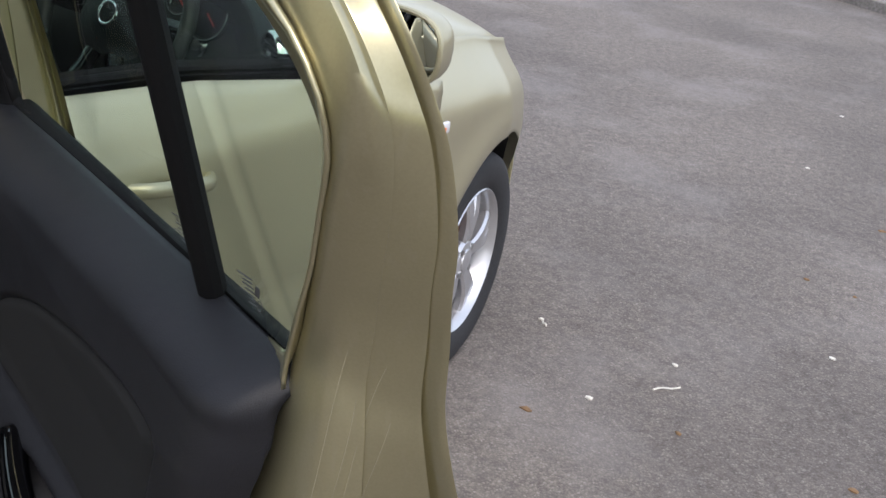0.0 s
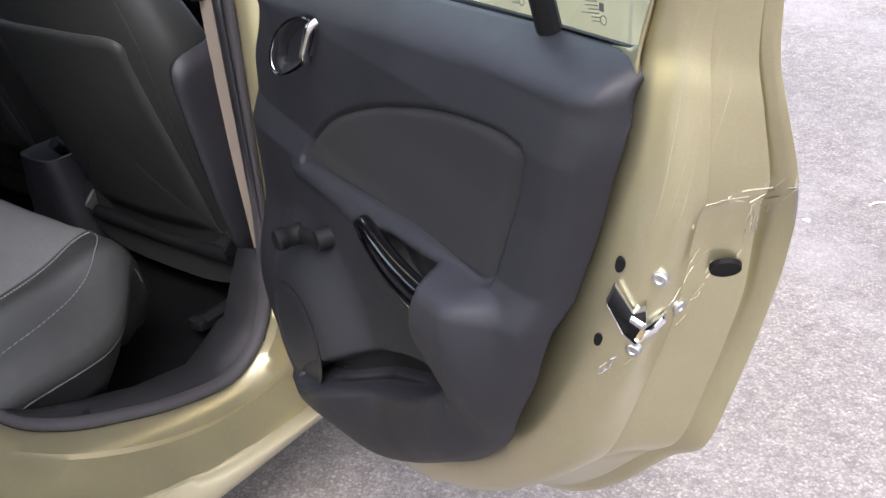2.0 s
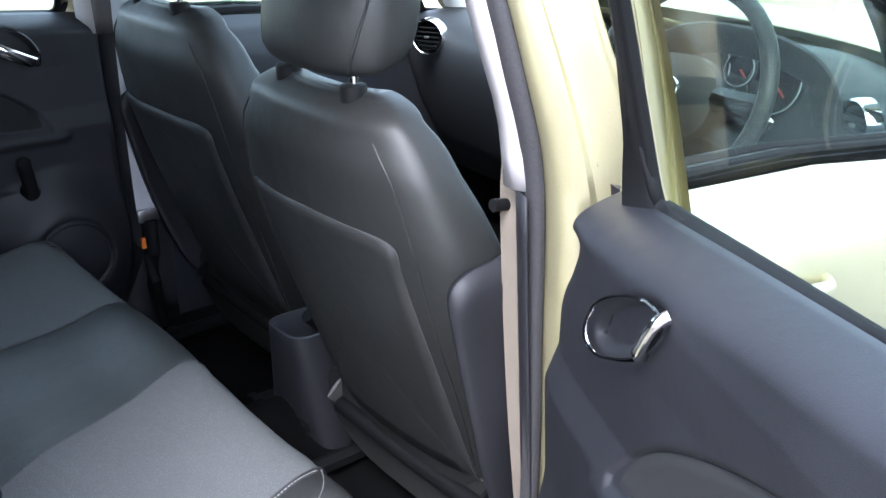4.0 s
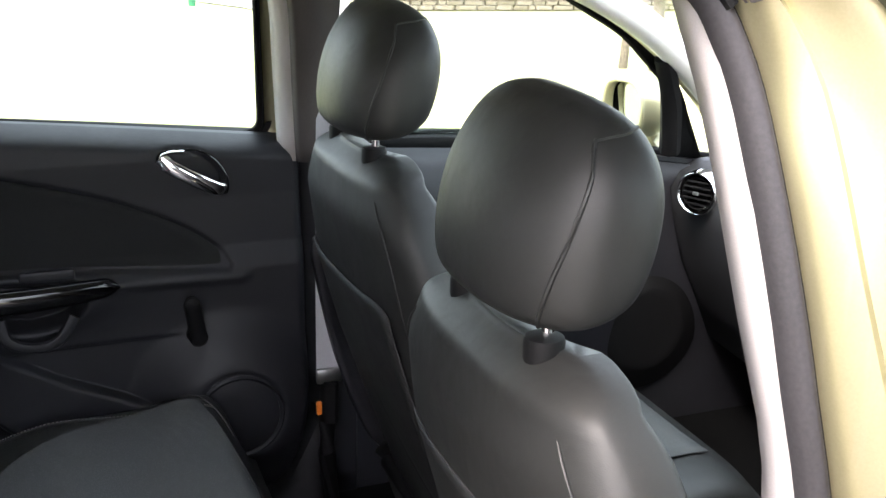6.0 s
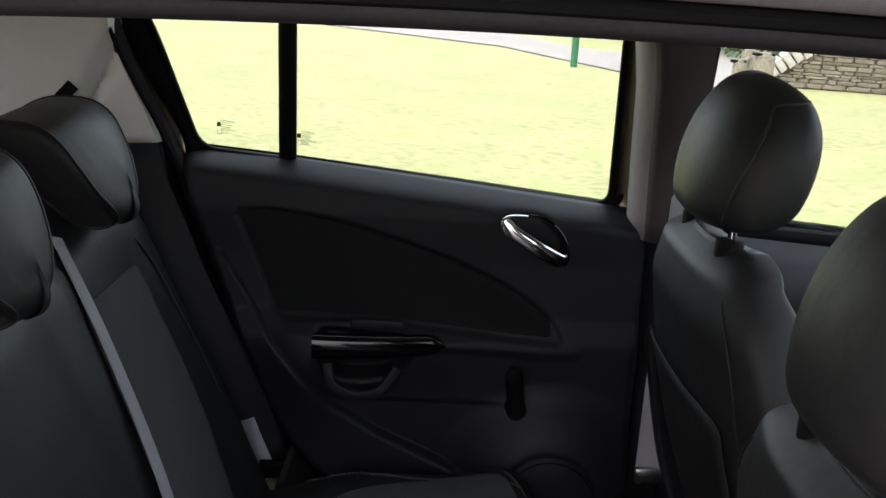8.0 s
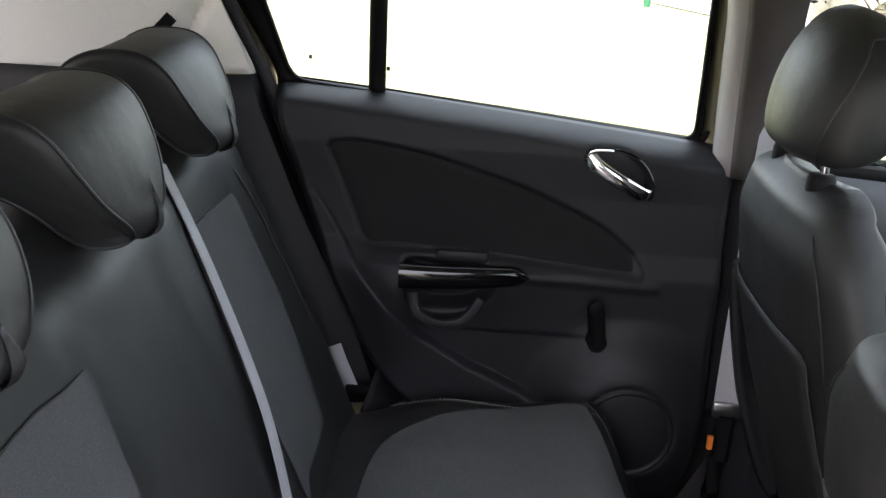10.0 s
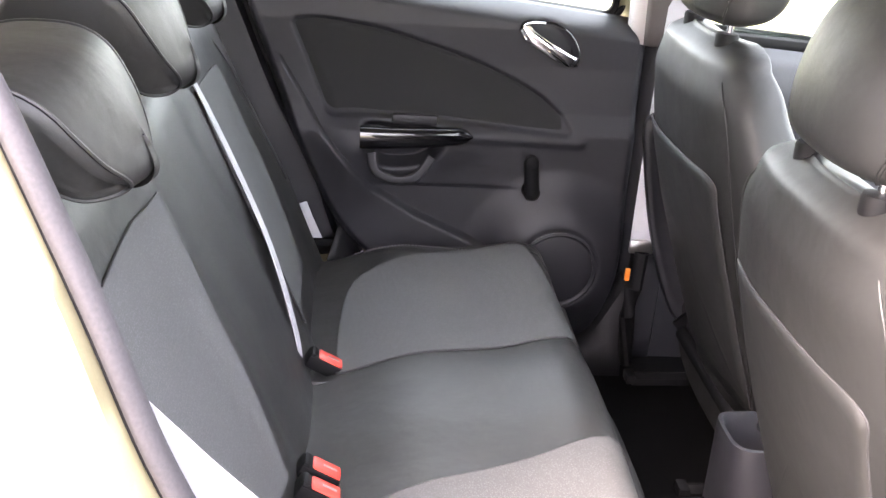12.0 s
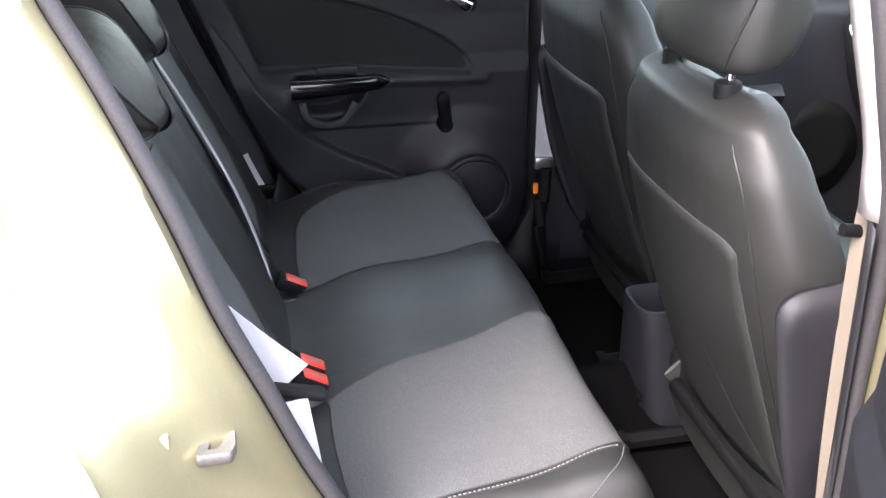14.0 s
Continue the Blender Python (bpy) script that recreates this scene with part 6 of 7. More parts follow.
# rear belts lie on the backrest
belt([(-0.285, back_y(-0.285, 1.03) + 0.012, 1.04), (-0.236, back_y(-0.236, 0.92) + 0.012, 0.92), (-0.172, back_y(-0.172, 0.76) + 0.012, 0.76), (-0.118, back_y(-0.118, 0.64) + 0.010, 0.64), (-0.095, 0.405, 0.57)], (1, -0.1, 0.35), 0.036, "grey rear belt lying on the backrest")
lb = belt([(-0.645, 0.378, 0.635), (-0.643, 0.390, 0.605), (-0.640, 0.412, 0.556)], (0, 1, 0.5), 0.024, "grey rear belt beside the door seal")
part("belt_anchor", rbox((-0.640, 0.425, 0.556), (0.012, 0.05, 0.016), 0.004), BLACK, lb)
rb = belt([(0.585, 0.130, 1.14), (0.602, 0.225, 1.00), (0.614, 0.322, 0.895), (0.618, 0.392, 0.826)], (0.1, 1, 0.45), 0.050, "pale grey rear belt beside the open door")
part("belt_loop", rbox(Matrix.Translation((0.622, 0.396, 0.812)) @ Matrix.Rotation(radians(-14), 4, "X"), (0.020, 0.066, 0.014), 0.006), BLACK, rb, "black belt guide")
part("lower_webbing", ribbon(cr([(0.630, 0.392, 0.806), (0.642, 0.400, 0.75), (0.650, 0.408, 0.69), (0.650, 0.420, 0.62)], 14), (0, 1, 0.4), 0.030), WEB, rb)
part("anchor_bolt", lathe([(0, 0), (0.010, 0), (0.010, 0.006), (0, 0.008)], 12, Matrix.Translation((0.650, 0.388, 0.770)) @ Matrix.Rotation(radians(90), 4, "Y")), BLACK, rb)
# door striker on the aperture
ring = roundpoly([(0.781, 0.289), (0.780, 0.323), (0.768, 0.328), (0.735, 0.328), (0.748, 0.292)], 0.004, 4)
hole = roundpoly([(0.768, 0.300), (0.766, 0.311), (0.745, 0.319), (0.748, 0.305)], 0.003, 4)
hole = [Vector((hole[k * len(hole) // len(ring)].x, hole[k * len(hole) // len(ring)].y)) for k in range(len(ring))]
wide = lambda loop, z, k: [Vector((0.760 + (q.x - 0.760) * k, 0.309 + (q.y - 0.309) * k, z)) for q in loop]
rows = [wide(hole, 0.842, 1), wide(hole, 0.850, 1), wide(ring, 0.852, 0.93), wide(ring, 0.849, 1), wide(ring, 0.842, 1), wide(ring, 0.839, 0.93), wide(hole, 0.842, 1)]
sk = part("door_striker", loft(rows, True), ZINC, car, "dull grey steel door striker loop", None, 35)
part("striker_root", tube([(0.722, 0.258, 0.846), (0.742, 0.300, 0.846)], 0.010, 0.005, 8), ZINC, sk)
part("striker_plate", rbox((0.752, 0.262, 0.848), (0.06, 0.012, 0.062), 0.004), PAINT_JAMB, sk)

# ---- outside ----
def asphalt_mat():
    """Worn asphalt: pale chippings in dark binder, dusty drifts and tyre-polished lanes."""
    m = bpy.data.materials.new("worn_grey_asphalt")
    m.use_nodes = True
    nt = m.node_tree
    b = nt.nodes["Principled BSDF"]
    b.inputs["Roughness"].default_value = 0.88
    b.inputs["Specular IOR Level"].default_value = 0.3
    co = nt.nodes.new("ShaderNodeTexCoord")

    def node(kind, **values):
        n = nt.nodes.new(kind)
        for k, v in values.items():
            n.inputs[k].default_value = v
        if "Vector" in n.inputs:
            nt.links.new(co.outputs["Object"], n.inputs["Vector"])
        return n

    def ramp(src, stops):
        r = nt.nodes.new("ShaderNodeValToRGB")
        while len(r.color_ramp.elements) < len(stops):
            r.color_ramp.elements.new(0.5)
        for e, (p, c) in zip(r.color_ramp.elements, stops):
            e.position, e.color = p, (*c, 1)
        nt.links.new(src, r.inputs["Fac"])
        return r.outputs["Color"]

    def mix(a, b_, fac, blend="MIX"):
        x = nt.nodes.new("ShaderNodeMix")
        x.data_type, x.blend_type = "RGBA", blend
        for sock, v in ((x.inputs["A"], a), (x.inputs["B"], b_), (x.inputs["Factor"], fac)):
            if isinstance(v, (int, float)):
                sock.default_value = v
            elif isinstance(v, tuple):
                sock.default_value = (*v, 1)
            else:
                nt.links.new(v, sock)
        return x.outputs["Result"]

    chips = node("ShaderNodeTexVoronoi", Scale=170.0)
    fine = node("ShaderNodeTexNoise", Scale=420.0, Detail=4.0)
    mid = node("ShaderNodeTexNoise", Scale=26.0, Detail=6.0)
    big = node("ShaderNodeTexNoise", Scale=1.3, Detail=7.0, Roughness=0.62)
    patchy = node("ShaderNodeTexNoise", Scale=0.55, Detail=4.0)
    sep = nt.nodes.new("ShaderNodeSeparateColor")
    nt.links.new(chips.outputs["Color"], sep.inputs["Color"])
    stone = ramp(sep.outputs["Red"], [(0.0, (0.140, 0.125, 0.112)), (0.55, (0.187, 0.166, 0.149)), (0.88, (0.214, 0.191, 0.173)), (1.0, (0.268, 0.244, 0.224))])
    gap = ramp(chips.outputs["Distance"], [(0.25, (1, 1, 1)), (0.62, (0.55, 0.54, 0.54))])
    col = mix(stone, gap, 0.5, "MULTIPLY")
    col = mix(col, ramp(fine.outputs["Fac"], [(0.3, (0.6, 0.6, 0.6)), (0.7, (1.3, 1.28, 1.26))]), 0.30, "MULTIPLY")
    col = mix(col, ramp(mid.outputs["Fac"], [(0.35, (0.80, 0.80, 0.80)), (0.65, (1.15, 1.14, 1.12))]), 0.8, "MULTIPLY")
    dust = ramp(big.outputs["Fac"], [(0.50, (0, 0, 0)), (0.74, (0.55, 0.55, 0.55))])
    col = mix(col, (0.27, 0.25, 0.24), dust)
    oil = ramp(patchy.outputs["Fac"], [(0.36, (0.74, 0.74, 0.75)), (0.55, (1, 1, 1))])
    col = mix(col, oil, 1.0, "MULTIPLY")
    nt.links.new(col, b.inputs["Base Color"])
    bp = nt.nodes.new("ShaderNodeBump")
    bp.invert = True
    bp.inputs["Strength"].default_value = 0.5
    bp.inputs["Distance"].default_value = 0.003
    nt.links.new(chips.outputs["Distance"], bp.inputs["Height"])
    nt.links.new(bp.outputs["Normal"], b.inputs["Normal"])
    return m


ASPHALT = asphalt_mat()
GRASS_SOIL = mat("dry_lawn", (0.34, 0.35, 0.155), 0.95, 0, 0.34, 13, 0.15, 0.16, 1.1, base2=(0.52, 0.49, 0.27), detail=12, streak=((1.7, 1.7, 1.7), 0.8, (0.27, 0.33, 0.12)))
CONCRETE = mat("pale_concrete", (0.33, 0.30, 0.285), 0.9, 0, 0.3, 60, 0.4, 0.2, 3)
STONE = mat("brown_rubble_stone", (0.23, 0.195, 0.155), 0.9, 0, 0.6, 14, 0.6, 0.3, 2)
COPING = mat("pale_coping_stone", (0.42, 0.39, 0.36), 0.9, 0, 0.35, 40, 0.5, 0.2, 3)
LEAF = mat("hedge_leaf", (0.06, 0.11, 0.025), 0.6, 0, 0.4, 8, 0, 0.3, 1.0)
BARK = mat("grey_bark", (0.14, 0.11, 0.085), 0.9, 0, 0.4, 40, 0.6, 0.3, 5)
POSTWOOD = mat("weathered_fence_timber", (0.25, 0.22, 0.18), 0.9, 0, 0.4, 30, 0.5, 0.2, 6)
GREEN = mat("green_painted_steel", (0.02, 0.14, 0.07), 0.4, 0, 0.1, 60, 0.05, 0.1, 4)
BARE_EARTH = mat("brown_verge_earth", (0.20, 0.15, 0.10), 0.95, 0, 0.5, 30, 0.6, 0.3, 2)


def sheet(name, x0, x1, y0, y1, z, mt, label, nx=2, ny=2, wob=0.0, cat="ground"):
    rows = [[Vector((x, y, z + wob * noise.noise((x * 0.3, y * 0.3, 0)))) for x in np.linspace(x0, x1, nx)] for y in np.linspace(y0, y1, ny)]
    ob = part(name, loft(rows), mt, None, "", None, 60)
    return tagged(ob, label, cat, "", "structure")


def flat(name, outline, z, mt, label, cat):
    bm = bmesh.new()
    bm.faces.new([bm.verts.new((x, y, z)) for x, y in outline])
    bmesh.ops.recalc_face_normals(bm, faces=bm.faces)
    ob = part(name, bm, mt, None, "", None, 60)
    return tagged(ob, label, cat, "", "structure")


sheet("ground", -600, 600, -600, 600, -0.012, GRASS_SOIL, "dry yellowish lawn and open ground", 8, 8)
KERB = [(9.0, 5.5), (4.0, 8.12), (0.56, 10.0), (-0.2, 10.4), (-3.0, 11.9), (-8.0, 14.4), (-14.0, 17.0)]
flat("road", [(-1.45, -16), (9, -16)] + KERB + [(-14, 14.5), (-8.0, 12.0), (-4.2, 9.8), (-2.4, 7.2), (-1.6, 4.5)], 0.0, ASPHALT, "worn grey asphalt road with grit and dusty patches", "road")
flat("path", [(-40, -17), (-20, -1.1), (-17.2, 2.1), (-13.5, 3.7), (-12.4, 4.6), (-13.2, 5.2), (-15.5, 6.2), (-17.5, 9), (-30, 12), (-30, 7.0), (-21, 5.4), (-17.0, 4.5), (-18.0, 3.5), (-21.5, 2.3), (-26, 0.4), (-40, -9)], 0.004, CONCRETE, "pale pinkish path beyond the lawn", "path")
flat("verge", KERB + [(-20, 40), (30, 30)], 0.07, BARE_EARTH, "brown earth verge behind the kerb", "verge")
KERB_STONE = mat("weathered_kerb_concrete", (0.20, 0.185, 0.17), 0.9, 0, 0.35, 40, 0.4, 0.3, 3)
kerb = thing("kerb", (0, 10.3, 0), "worn grey concrete kerb stones along the verge", "kerb", "", "structure")
for (ax, ay), (bx, by) in zip(KERB, KERB[1:]):
    run = math.hypot(bx - ax, by - ay)
    for k in range(int(run / 0.92) + 1):
        f0, f1 = k * 0.92 / run, min(1.0, (k * 0.92 + 0.90) / run)
        if f1 - f0 < 0.1 / run:
            continue
        c = Vector((ax + (bx - ax) * (f0 + f1) / 2, ay + (by - ay) * (f0 + f1) / 2, 0.04))
        bm = rbox(Matrix.Translation(c) @ Matrix.Rotation(math.atan2(by - ay, bx - ax), 4, "Z"), ((f1 - f0) * run, 0.13, 0.11), 0.012, 1)
        part("kerb_stone", bm, KERB_STONE, kerb)

# loose things on the asphalt
rng = random.Random(5)
bm = bmesh.new()
for k in range(350):
    x, y = rng.uniform(0.9, 4.2), rng.uniform(0.2, 8.5)
    r = rng.uniform(0.001, 0.0028) * (1 + 0.12 * y)
    v = [bm.verts.new((x + r * math.cos(a) * rng.uniform(0.6, 1.2), y + r * math.sin(a) * rng.uniform(0.6, 1.2), 0.0005)) for a in (0, 1.57, 3.14, 4.71)]
    top = bm.verts.new((x, y, r * 1.1))
    for i in range(4):
        bm.faces.new((v[i], v[(i + 1) % 4], top))
GRIT = mat("pale_grit", (0.27, 0.25, 0.23), 0.9, 0, 0.6, 30, 0, 0.5, 9.0)
tagged(part("road_grit", bm, GRIT, None), "pale grit scattered over the asphalt", "grit", "", "stuff")
PALE = mat("bleached_debris", (0.62, 0.60, 0.54), 0.8, 0, 0.2, 60)
DRY = mat("dry_leaf", (0.20, 0.12, 0.06), 0.9, 0, 0.4, 60)


def twig(x, y, ang, length, r=0.0028):
    pts = [(x + math.cos(ang) * length * (f - 0.5), y + math.sin(ang) * length * (f - 0.5) + 0.004 * math.sin(f * 7), r + 0.002 * math.sin(f * 5)) for f in np.linspace(0, 1, 7)]
    t = part("twig", tube(pts, r, None, 6), PALE, None)
    return tagged(t, "short bleached twig lying on the asphalt", "twig", "litter on the road")


def scrap(x, y, r, mt, label, cat):
    bm = bmesh.new()
    n = 7
    low = [(x + r * math.cos(6.283 * k / n) * rng.uniform(0.6, 1.2), y + r * 0.7 * math.sin(6.283 * k / n) * rng.uniform(0.6, 1.2)) for k in range(n)]
    loft([[Vector((a, b, 0.0005)) for a, b in low], [Vector((a, b, 0.004)) for a, b in low], [Vector((x + (a - x) * 0.6, y + (b - y) * 0.6, 0.006)) for a, b in low]], True, True, bm)
    return tagged(part(cat.replace(" ", "_"), bm, mt, None), label, cat, "litter on the road")


twig(1.28, 2.76, 0.9, 0.085)
twig(0.86, 2.84, 2.4, 0.03)
for x, y in ((0.84, 2.86), (1.25, 2.90), (1.14, 2.56), (1.9, 4.3), (1.05, 5.1), (0.95, 6.2), (1.6, 3.3)):
    scrap(x, y, 0.011, PALE, "small pale chip on the asphalt", "chip")
for k in range(16):
    scrap(rng.uniform(1.0, 3.2), rng.uniform(1.2, 6.0), rng.uniform(0.008, 0.016), DRY, "curled dry leaf scrap on the asphalt", "leaf scrap")

# lawn blades
BLADE = mat("dry_grass_blade", (0.40, 0.42, 0.18), 0.8, 0, 0.25, 3, 0, 0.1, 0.9, base2=(0.56, 0.53, 0.28))
bm = bmesh.new()
for k in range(16000):
    x = -1.7 - 13.0 * rng.random() ** 1.3
    y = rng.uniform(-4.5, 9.5)
    if 0.19 * (y - 5.2) - 13.0 > x or (x < -11.5 and y > 3.2):
        continue
    big = rng.random() < 0.25
    for j in range(3):
        a = rng.uniform(0, 6.283)
        h = rng.uniform(0.004, 0.009) * (1.5 if big else 1)
        w = 0.0018
        dx, dy = math.cos(a), math.sin(a)
        px, py = x + rng.uniform(-0.03, 0.03), y + rng.uniform(-0.03, 0.03)
        vs = [bm.verts.new(p) for p in ((px - dy * w, py + dx * w, -0.012), (px + dy * w, py - dx * w, -0.012), (px + dx * h * 1.4, py + dy * h * 1.4, h - 0.012))]
        bm.faces.new(vs)
tagged(part("grass", bm, BLADE, None), "short dry yellow-green grass blades", "grass", "", "stuff")


# dry-stone wall with a swept end and a coping of upright stones
def wall_top(y):
    return interp(y, [(5.25, 0.0), (5.35, 0.06), (5.6, 0.24), (5.8, 0.40), (6.05, 0.53), (6.3, 0.62), (6.8, 0.78), (7.5, 0.92), (8.5, 1.0), (12, 1.05)])


def wall_x(y):
    return -13.2 + 0.19 * (y - 5.2)


stone_wall = thing("stone_wall", (wall_x(8), 8, 0), "brown dry-stone wall with a pale swept coping", "wall")
rows = [[Vector((wall_x(y) - 0.06, y, -0.02)), Vector((wall_x(y) - 0.06, y, max(0, wall_top(y) - 0.03))), Vector((wall_x(y) - 0.42, y, max(0, wall_top(y) - 0.03))), Vector((wall_x(y) - 0.42, y, -0.02))] for y in np.linspace(5.3, 12, 40)]
part("wall_core", loft(rows), BARK, stone_wall, "dark recessed joints")
shapes = []
for k in range(6):
    bm = rbox(Vector((0, 0, 0)), (1, 1, 1), 0)
    bmesh.ops.bevel(bm, geom=list(bm.edges), offset=0.09, segments=1, affect="EDGES")
    for v in bm.verts:
        v.co += Vector((rng.uniform(-0.07, 0.07), rng.uniform(-0.06, 0.06), rng.uniform(-0.07, 0.07)))
    me = bpy.data.meshes.new("stone")
    bm.to_mesh(me)
    bm.free()
    shapes.append(me)
for k in range(6):
    shapes[k].materials.append(STONE)


def piece(name, mesh, place, size, yaw, tilt, parent):
    ob = new(name, mesh)
    ob.parent = parent
    ob.matrix_parent_inverse = parent_place(parent).inverted()
    ob.matrix_basis = Matrix.Translation(place) @ Matrix.Rotation(yaw, 4, "Z") @ Matrix.Rotation(tilt, 4, "X") @ Matrix.Diagonal((*size, 1))
    return ob


z = 0.0
rest = bmesh.new()
while z < 0.98:
    h = rng.uniform(0.036, 0.070)
    y = 5.25 + rng.uniform(0, 0.1)
    while y < 11.5:
        w = rng.uniform(0.10, 0.32)
        if wall_top(y + w / 2) > z + h * 0.7:
            place = Vector((wall_x(y + w / 2) - 0.10 + rng.uniform(-0.012, 0.014), y + w / 2, z + h / 2))
            size = (0.17, w - 0.008, h - 0.005)
            if z < 0.62 and y < 9.0:
                piece("stone", shapes[rng.randrange(6)], place, size, -0.188, 0, stone_wall)
            else:
                b2 = rbox(Matrix.Translation(place) @ Matrix.Rotation(-0.188, 4, "Z"), size, 0.012, 1)
                tmp = bpy.data.meshes.new("tmp")
                b2.to_mesh(tmp)
                b2.free()
                rest.from_mesh(tmp)
                bpy.data.meshes.remove(tmp)
        y += w
    z += h
tagged(part("far_stones", rest, STONE, stone_wall), kind="stuff")
cope = shapes[0].copy()
cope.materials.clear()
cope.materials.append(COPING)
y = 5.28
while y < 9.5:
    t0 = wall_top(y)
    slope = math.atan2(wall_top(y + 0.08) - wall_top(y - 0.04), 0.12)
    piece("coping_stone", cope, Vector((wall_x(y) - 0.22, y - 0.07 * math.sin(slope), t0 + 0.07 * math.cos(slope) - 0.01)), (0.46, 0.105, rng.uniform(0.17, 0.20)), -0.188, slope, stone_wall)
    y += 0.118 * max(0.35, math.cos(slope))


# ---- beyond the lawn: posts, gate posts, hedge, trees, a parked car ----
def leaf_cloud(bm, centre, radius, count, size):
    for k in range(count):
        u = Vector((rng.gauss(0, 1), rng.gauss(0, 1), rng.gauss(0, 1))).normalized() * rng.random() ** 0.45
        c = Vector(centre) + Vector((u.x * radius[0], u.y * radius[1], u.z * radius[2]))
        if c.z < 0.02:
            continue
        n = Vector((rng.gauss(0, 1), rng.gauss(0, 1), rng.gauss(0.5, 1))).normalized()
        t = n.orthogonal().normalized()
        w = n.cross(t)
        s = size * rng.uniform(0.6, 1.3)
        bm.faces.new([bm.verts.new(c + p) for p in (-t * s, w * s * 0.55 - n * s * 0.1, t * s, -w * s * 0.55 - n * s * 0.1)])


hedge = bmesh.new()
for f in np.linspace(0, 1, 34):
    x = -27 + 9.5 * f
    y = interp(x, [(-27, 1.6), (-21.8, 3.6), (-17.5, 5.2)]) + 0.9
    leaf_cloud(hedge, (x - 0.2 * math.sin(f * 31), y + 0.5, 0.55 + 0.2 * math.sin(f * 17)), (0.75, 0.85, 0.75 + 0.15 * math.sin(f * 23)), 190, 0.075)
tagged(part("hedge", hedge, LEAF, None), "dense green leafy hedge behind the path", "hedge")
post = part("signpost", tube([(-14.35, 2.93, -0.02), (-14.35, 2.93, 1.2), (-14.35, 2.93, 2.4)], 0.052, None, 14), GREEN, None)
tagged(post, "green painted round steel post on the lawn", "post")
part("post_cap", lathe([(0.055, 0), (0.055, 0.02), (0.03, 0.04), (0, 0.045)], 14, Matrix.Translation((-14.35, 2.93, 2.4))), GREEN, post)
stake = part("marker_stake", tube([(-13.85, 3.62, -0.02), (-13.80, 3.72, 0.5), (-13.74, 3.84, 1.1)], 0.035, 0.02, 8), CONCRETE, None)
tagged(stake, "leaning pale marker stake by the path", "stake")
for x, y, h, r in ((-10.45, 4.12, 0.52, 0.06), (-10.25, 4.32, 0.62, 0.085), (-11.4, 4.5, 0.6, 0.07)):
    gp = part("fence_post", rbox((x, y, h / 2 - 0.02), (r * 2, r * 2, h), 0.012), POSTWOOD, None)
    tagged(gp, "weathered timber fence post with dark rail bracket", "fence post", "fence posts")
    part("rail_bracket", rbox((x, y - 0.02, h - 0.01), (r * 1.2, r * 2.6, 0.03), 0.008), BLACK, gp, "dark rail end")
    part("post_top", lathe([(r * 0.9, 0), (r * 0.8, 0.03), (0, 0.04)], 10, Matrix.Translation((x, y, h - 0.02))), POSTWOOD, gp)
rail = part("fence_rail", tube([(-10.45, 4.10, 0.46), (-11.4, 4.5, 0.47), (-12.9, 5.1, 0.30)], 0.035, 0.03, 8), POSTWOOD, None)
tagged(rail, "weathered timber fence rail between posts", "fence rail")


def tree(x, y, h, r, crown, leaves, label):
    t = thing("tree", (x, y, 0), label, "tree", "trees")
    lean = rng.uniform(-0.05, 0.05)
    trunk = [Vector((x + lean * h * f + 0.02 * math.sin(f * 9) * h * 0.2, y + 0.015 * math.sin(f * 7), h * f - 0.02)) for f in np.linspace(0, 1, 9)]
    rows = [[p + Vector((r * (1.25 - 0.8 * i / 8) * math.cos(a), r * (1.25 - 0.8 * i / 8) * math.sin(a), 0)) for a in np.linspace(0, 6.283, 11)[:-1]] for i, p in enumerate(trunk)]
    part("trunk", loft(rows, True, True), BARK, t)
    bm = bmesh.new()
    for k in range(9):
        a = k * 2.4 + rng.random()
        base = trunk[4 + k % 5]
        reach = crown * rng.uniform(0.5, 0.95)
        end = base + Vector((math.cos(a) * reach, math.sin(a) * reach, crown * rng.uniform(0.3, 0.9)))
        part("limb", tube([base, base.lerp(end, 0.5) + Vector((0, 0, 0.08 * reach)), end], r * 0.35, None, 6), BARK, t)
        leaf_cloud(bm, end, (crown * 0.5, crown * 0.5, crown * 0.4), leaves // 9, 0.05 + 0.012 * crown)
    part("crown", bm, LEAF, t, "loose crown of small green leaves")


tree(-7.55, 5.82, 2.3, 0.035, 0.6, 500, "slim young tree on the dry lawn")
tree(-7.32, 6.02, 2.0, 0.050, 0.6, 500, "slim young tree on the dry lawn")
for x, y, h in ((-9, -16, 5.0), (-14, -20, 6.0), (-6, -24, 6.5), (7, -19, 6.0), (12, -14, 5.5), (11, -24, 7.0), (-20, 9.5, 5.5)):
    tree(x, y, h, 0.16, 2.0, 2200, "broad leafy roadside tree")


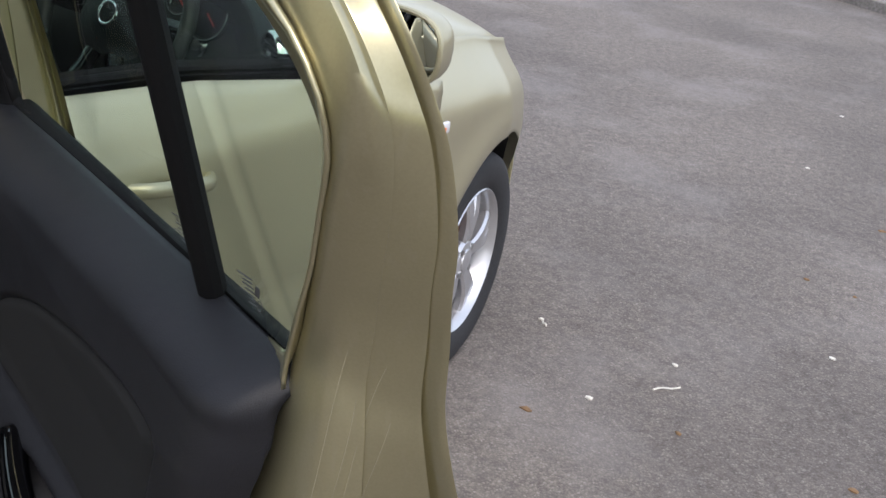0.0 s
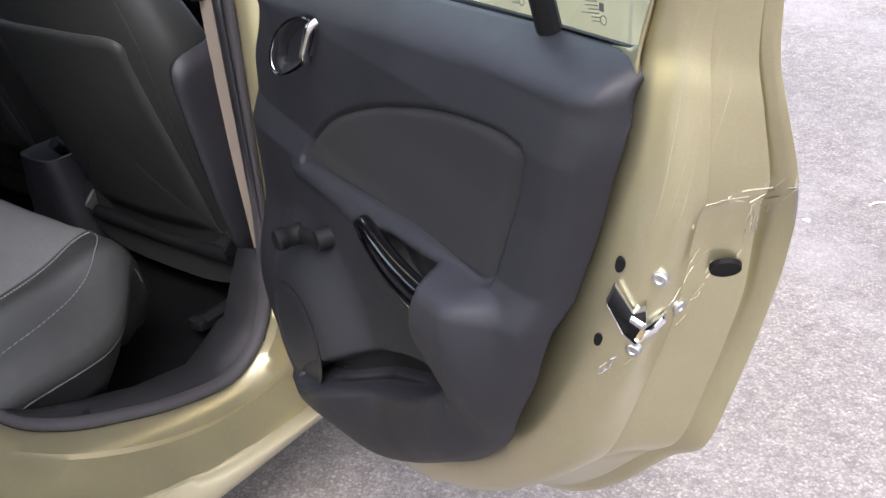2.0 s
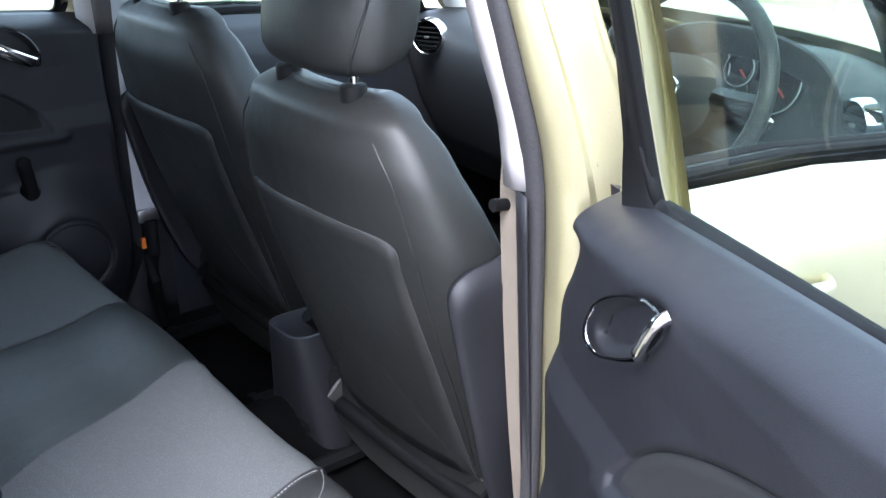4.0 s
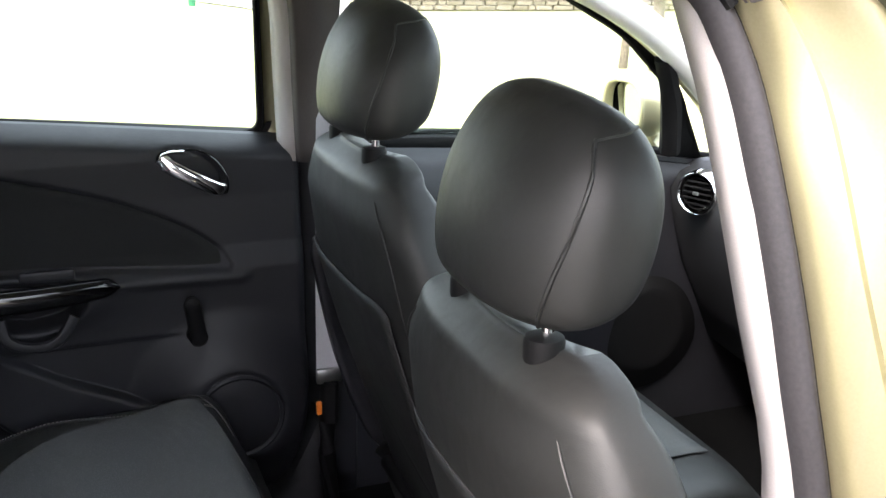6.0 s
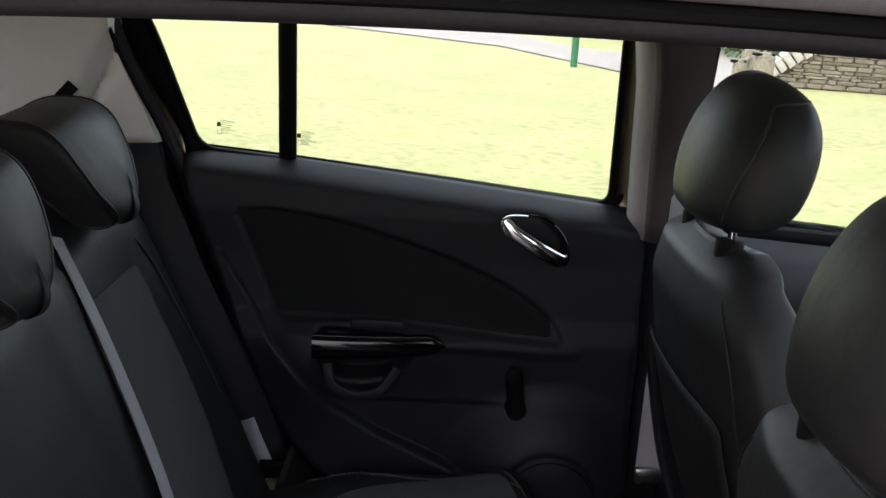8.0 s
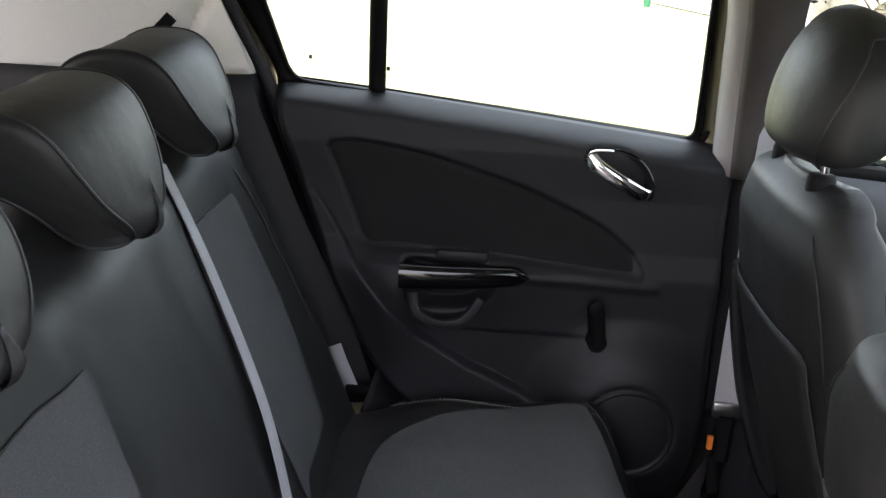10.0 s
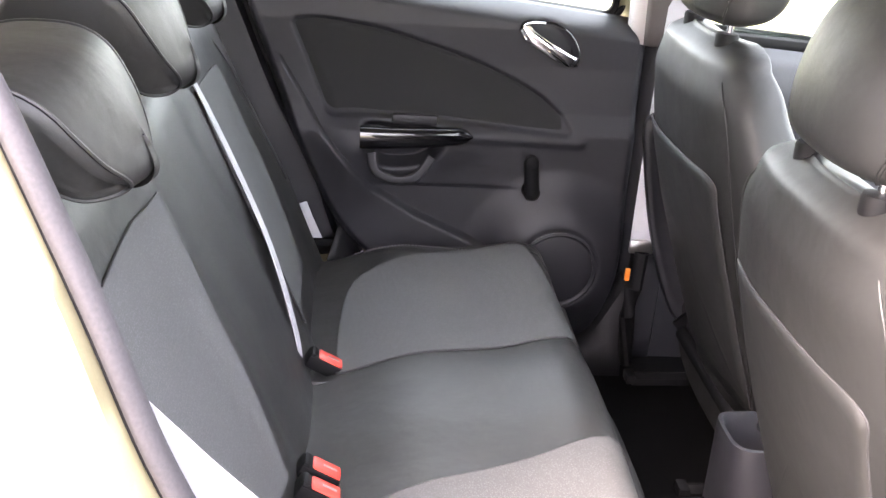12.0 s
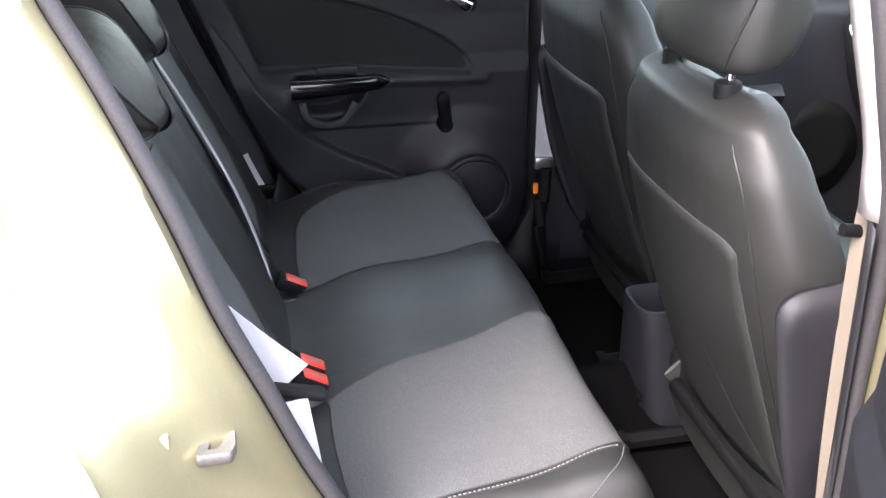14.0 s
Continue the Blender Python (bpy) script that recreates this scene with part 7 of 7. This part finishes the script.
def parked_car(x, y, yaw, paint):
    pk = thing("parked_car", (x, y, 0), "dark grey saloon car parked beyond the lawn", "car")
    m = Matrix.Translation((x, y, 0)) @ Matrix.Rotation(yaw, 4, "Z")
    rows = []
    for u in np.linspace(-2.1, 2.1, 24):
        top = interp(u, [(-2.1, 0.62), (-1.9, 0.86), (-1.3, 0.95), (0.9, 0.93), (1.7, 0.80), (2.0, 0.68), (2.1, 0.55)])
        w = 0.85 - 0.14 * smooth(abs(u), 1.5, 2.1)
        rows.append([Vector((u, v, q)) for v, q in ((-w, 0.24), (-w * 1.0, 0.55), (-w * 0.95, top - 0.06), (-w * 0.8, top), (0, top + 0.02), (w * 0.8, top), (w * 0.95, top - 0.06), (w, 0.55), (w, 0.24), (0, 0.20))])
    part("body", loft(rows, True, True), paint, pk, "", m, 50)
    rows = [[Vector((u * k, v * k2, z)) for u, v in superellipse(1, 1, 4, 24)] for z, k, k2 in ((0.92, 1.35, 0.74), (1.2, 1.05, 0.66), (1.38, 0.80, 0.60))]
    part("greenhouse", loft(rows, True, True), PIANO, pk, "dark glazed cabin", m, 50)
    rows = [[Vector((u * k, v * k2, z)) for u, v in superellipse(1, 1, 4, 24)] for z, k, k2 in ((1.38, 0.84, 0.62), (1.43, 0.70, 0.55))]
    part("roof", loft(rows, True, True), paint, pk, "", m, 50)
    for u in (-1.3, 1.35):
        for v in (-0.78, 0.78):
            tm = Matrix.Translation((u, v, 0.31)) @ Matrix.Rotation(radians(90 if v < 0 else -90), 4, "X")
            wl = part("wheel", lathe([(0.2, -0.08), (0.30, -0.08), (0.312, -0.04), (0.312, 0.06), (0.29, 0.085), (0.2, 0.08)], 24, tm), TYRE, pk, "", m)
            part("rim", lathe([(0.2, 0.07), (0.17, 0.05), (0.06, 0.06), (0, 0.065)], 20, tm), ALLOY, wl, "", m)


parked_car(-20.6, 7.6, radians(70), mat("dark_grey_car_paint", (0.05, 0.055, 0.065), 0.3, 0.3, 0.1, 500, 0, 0.1, 2, coat=0.6))
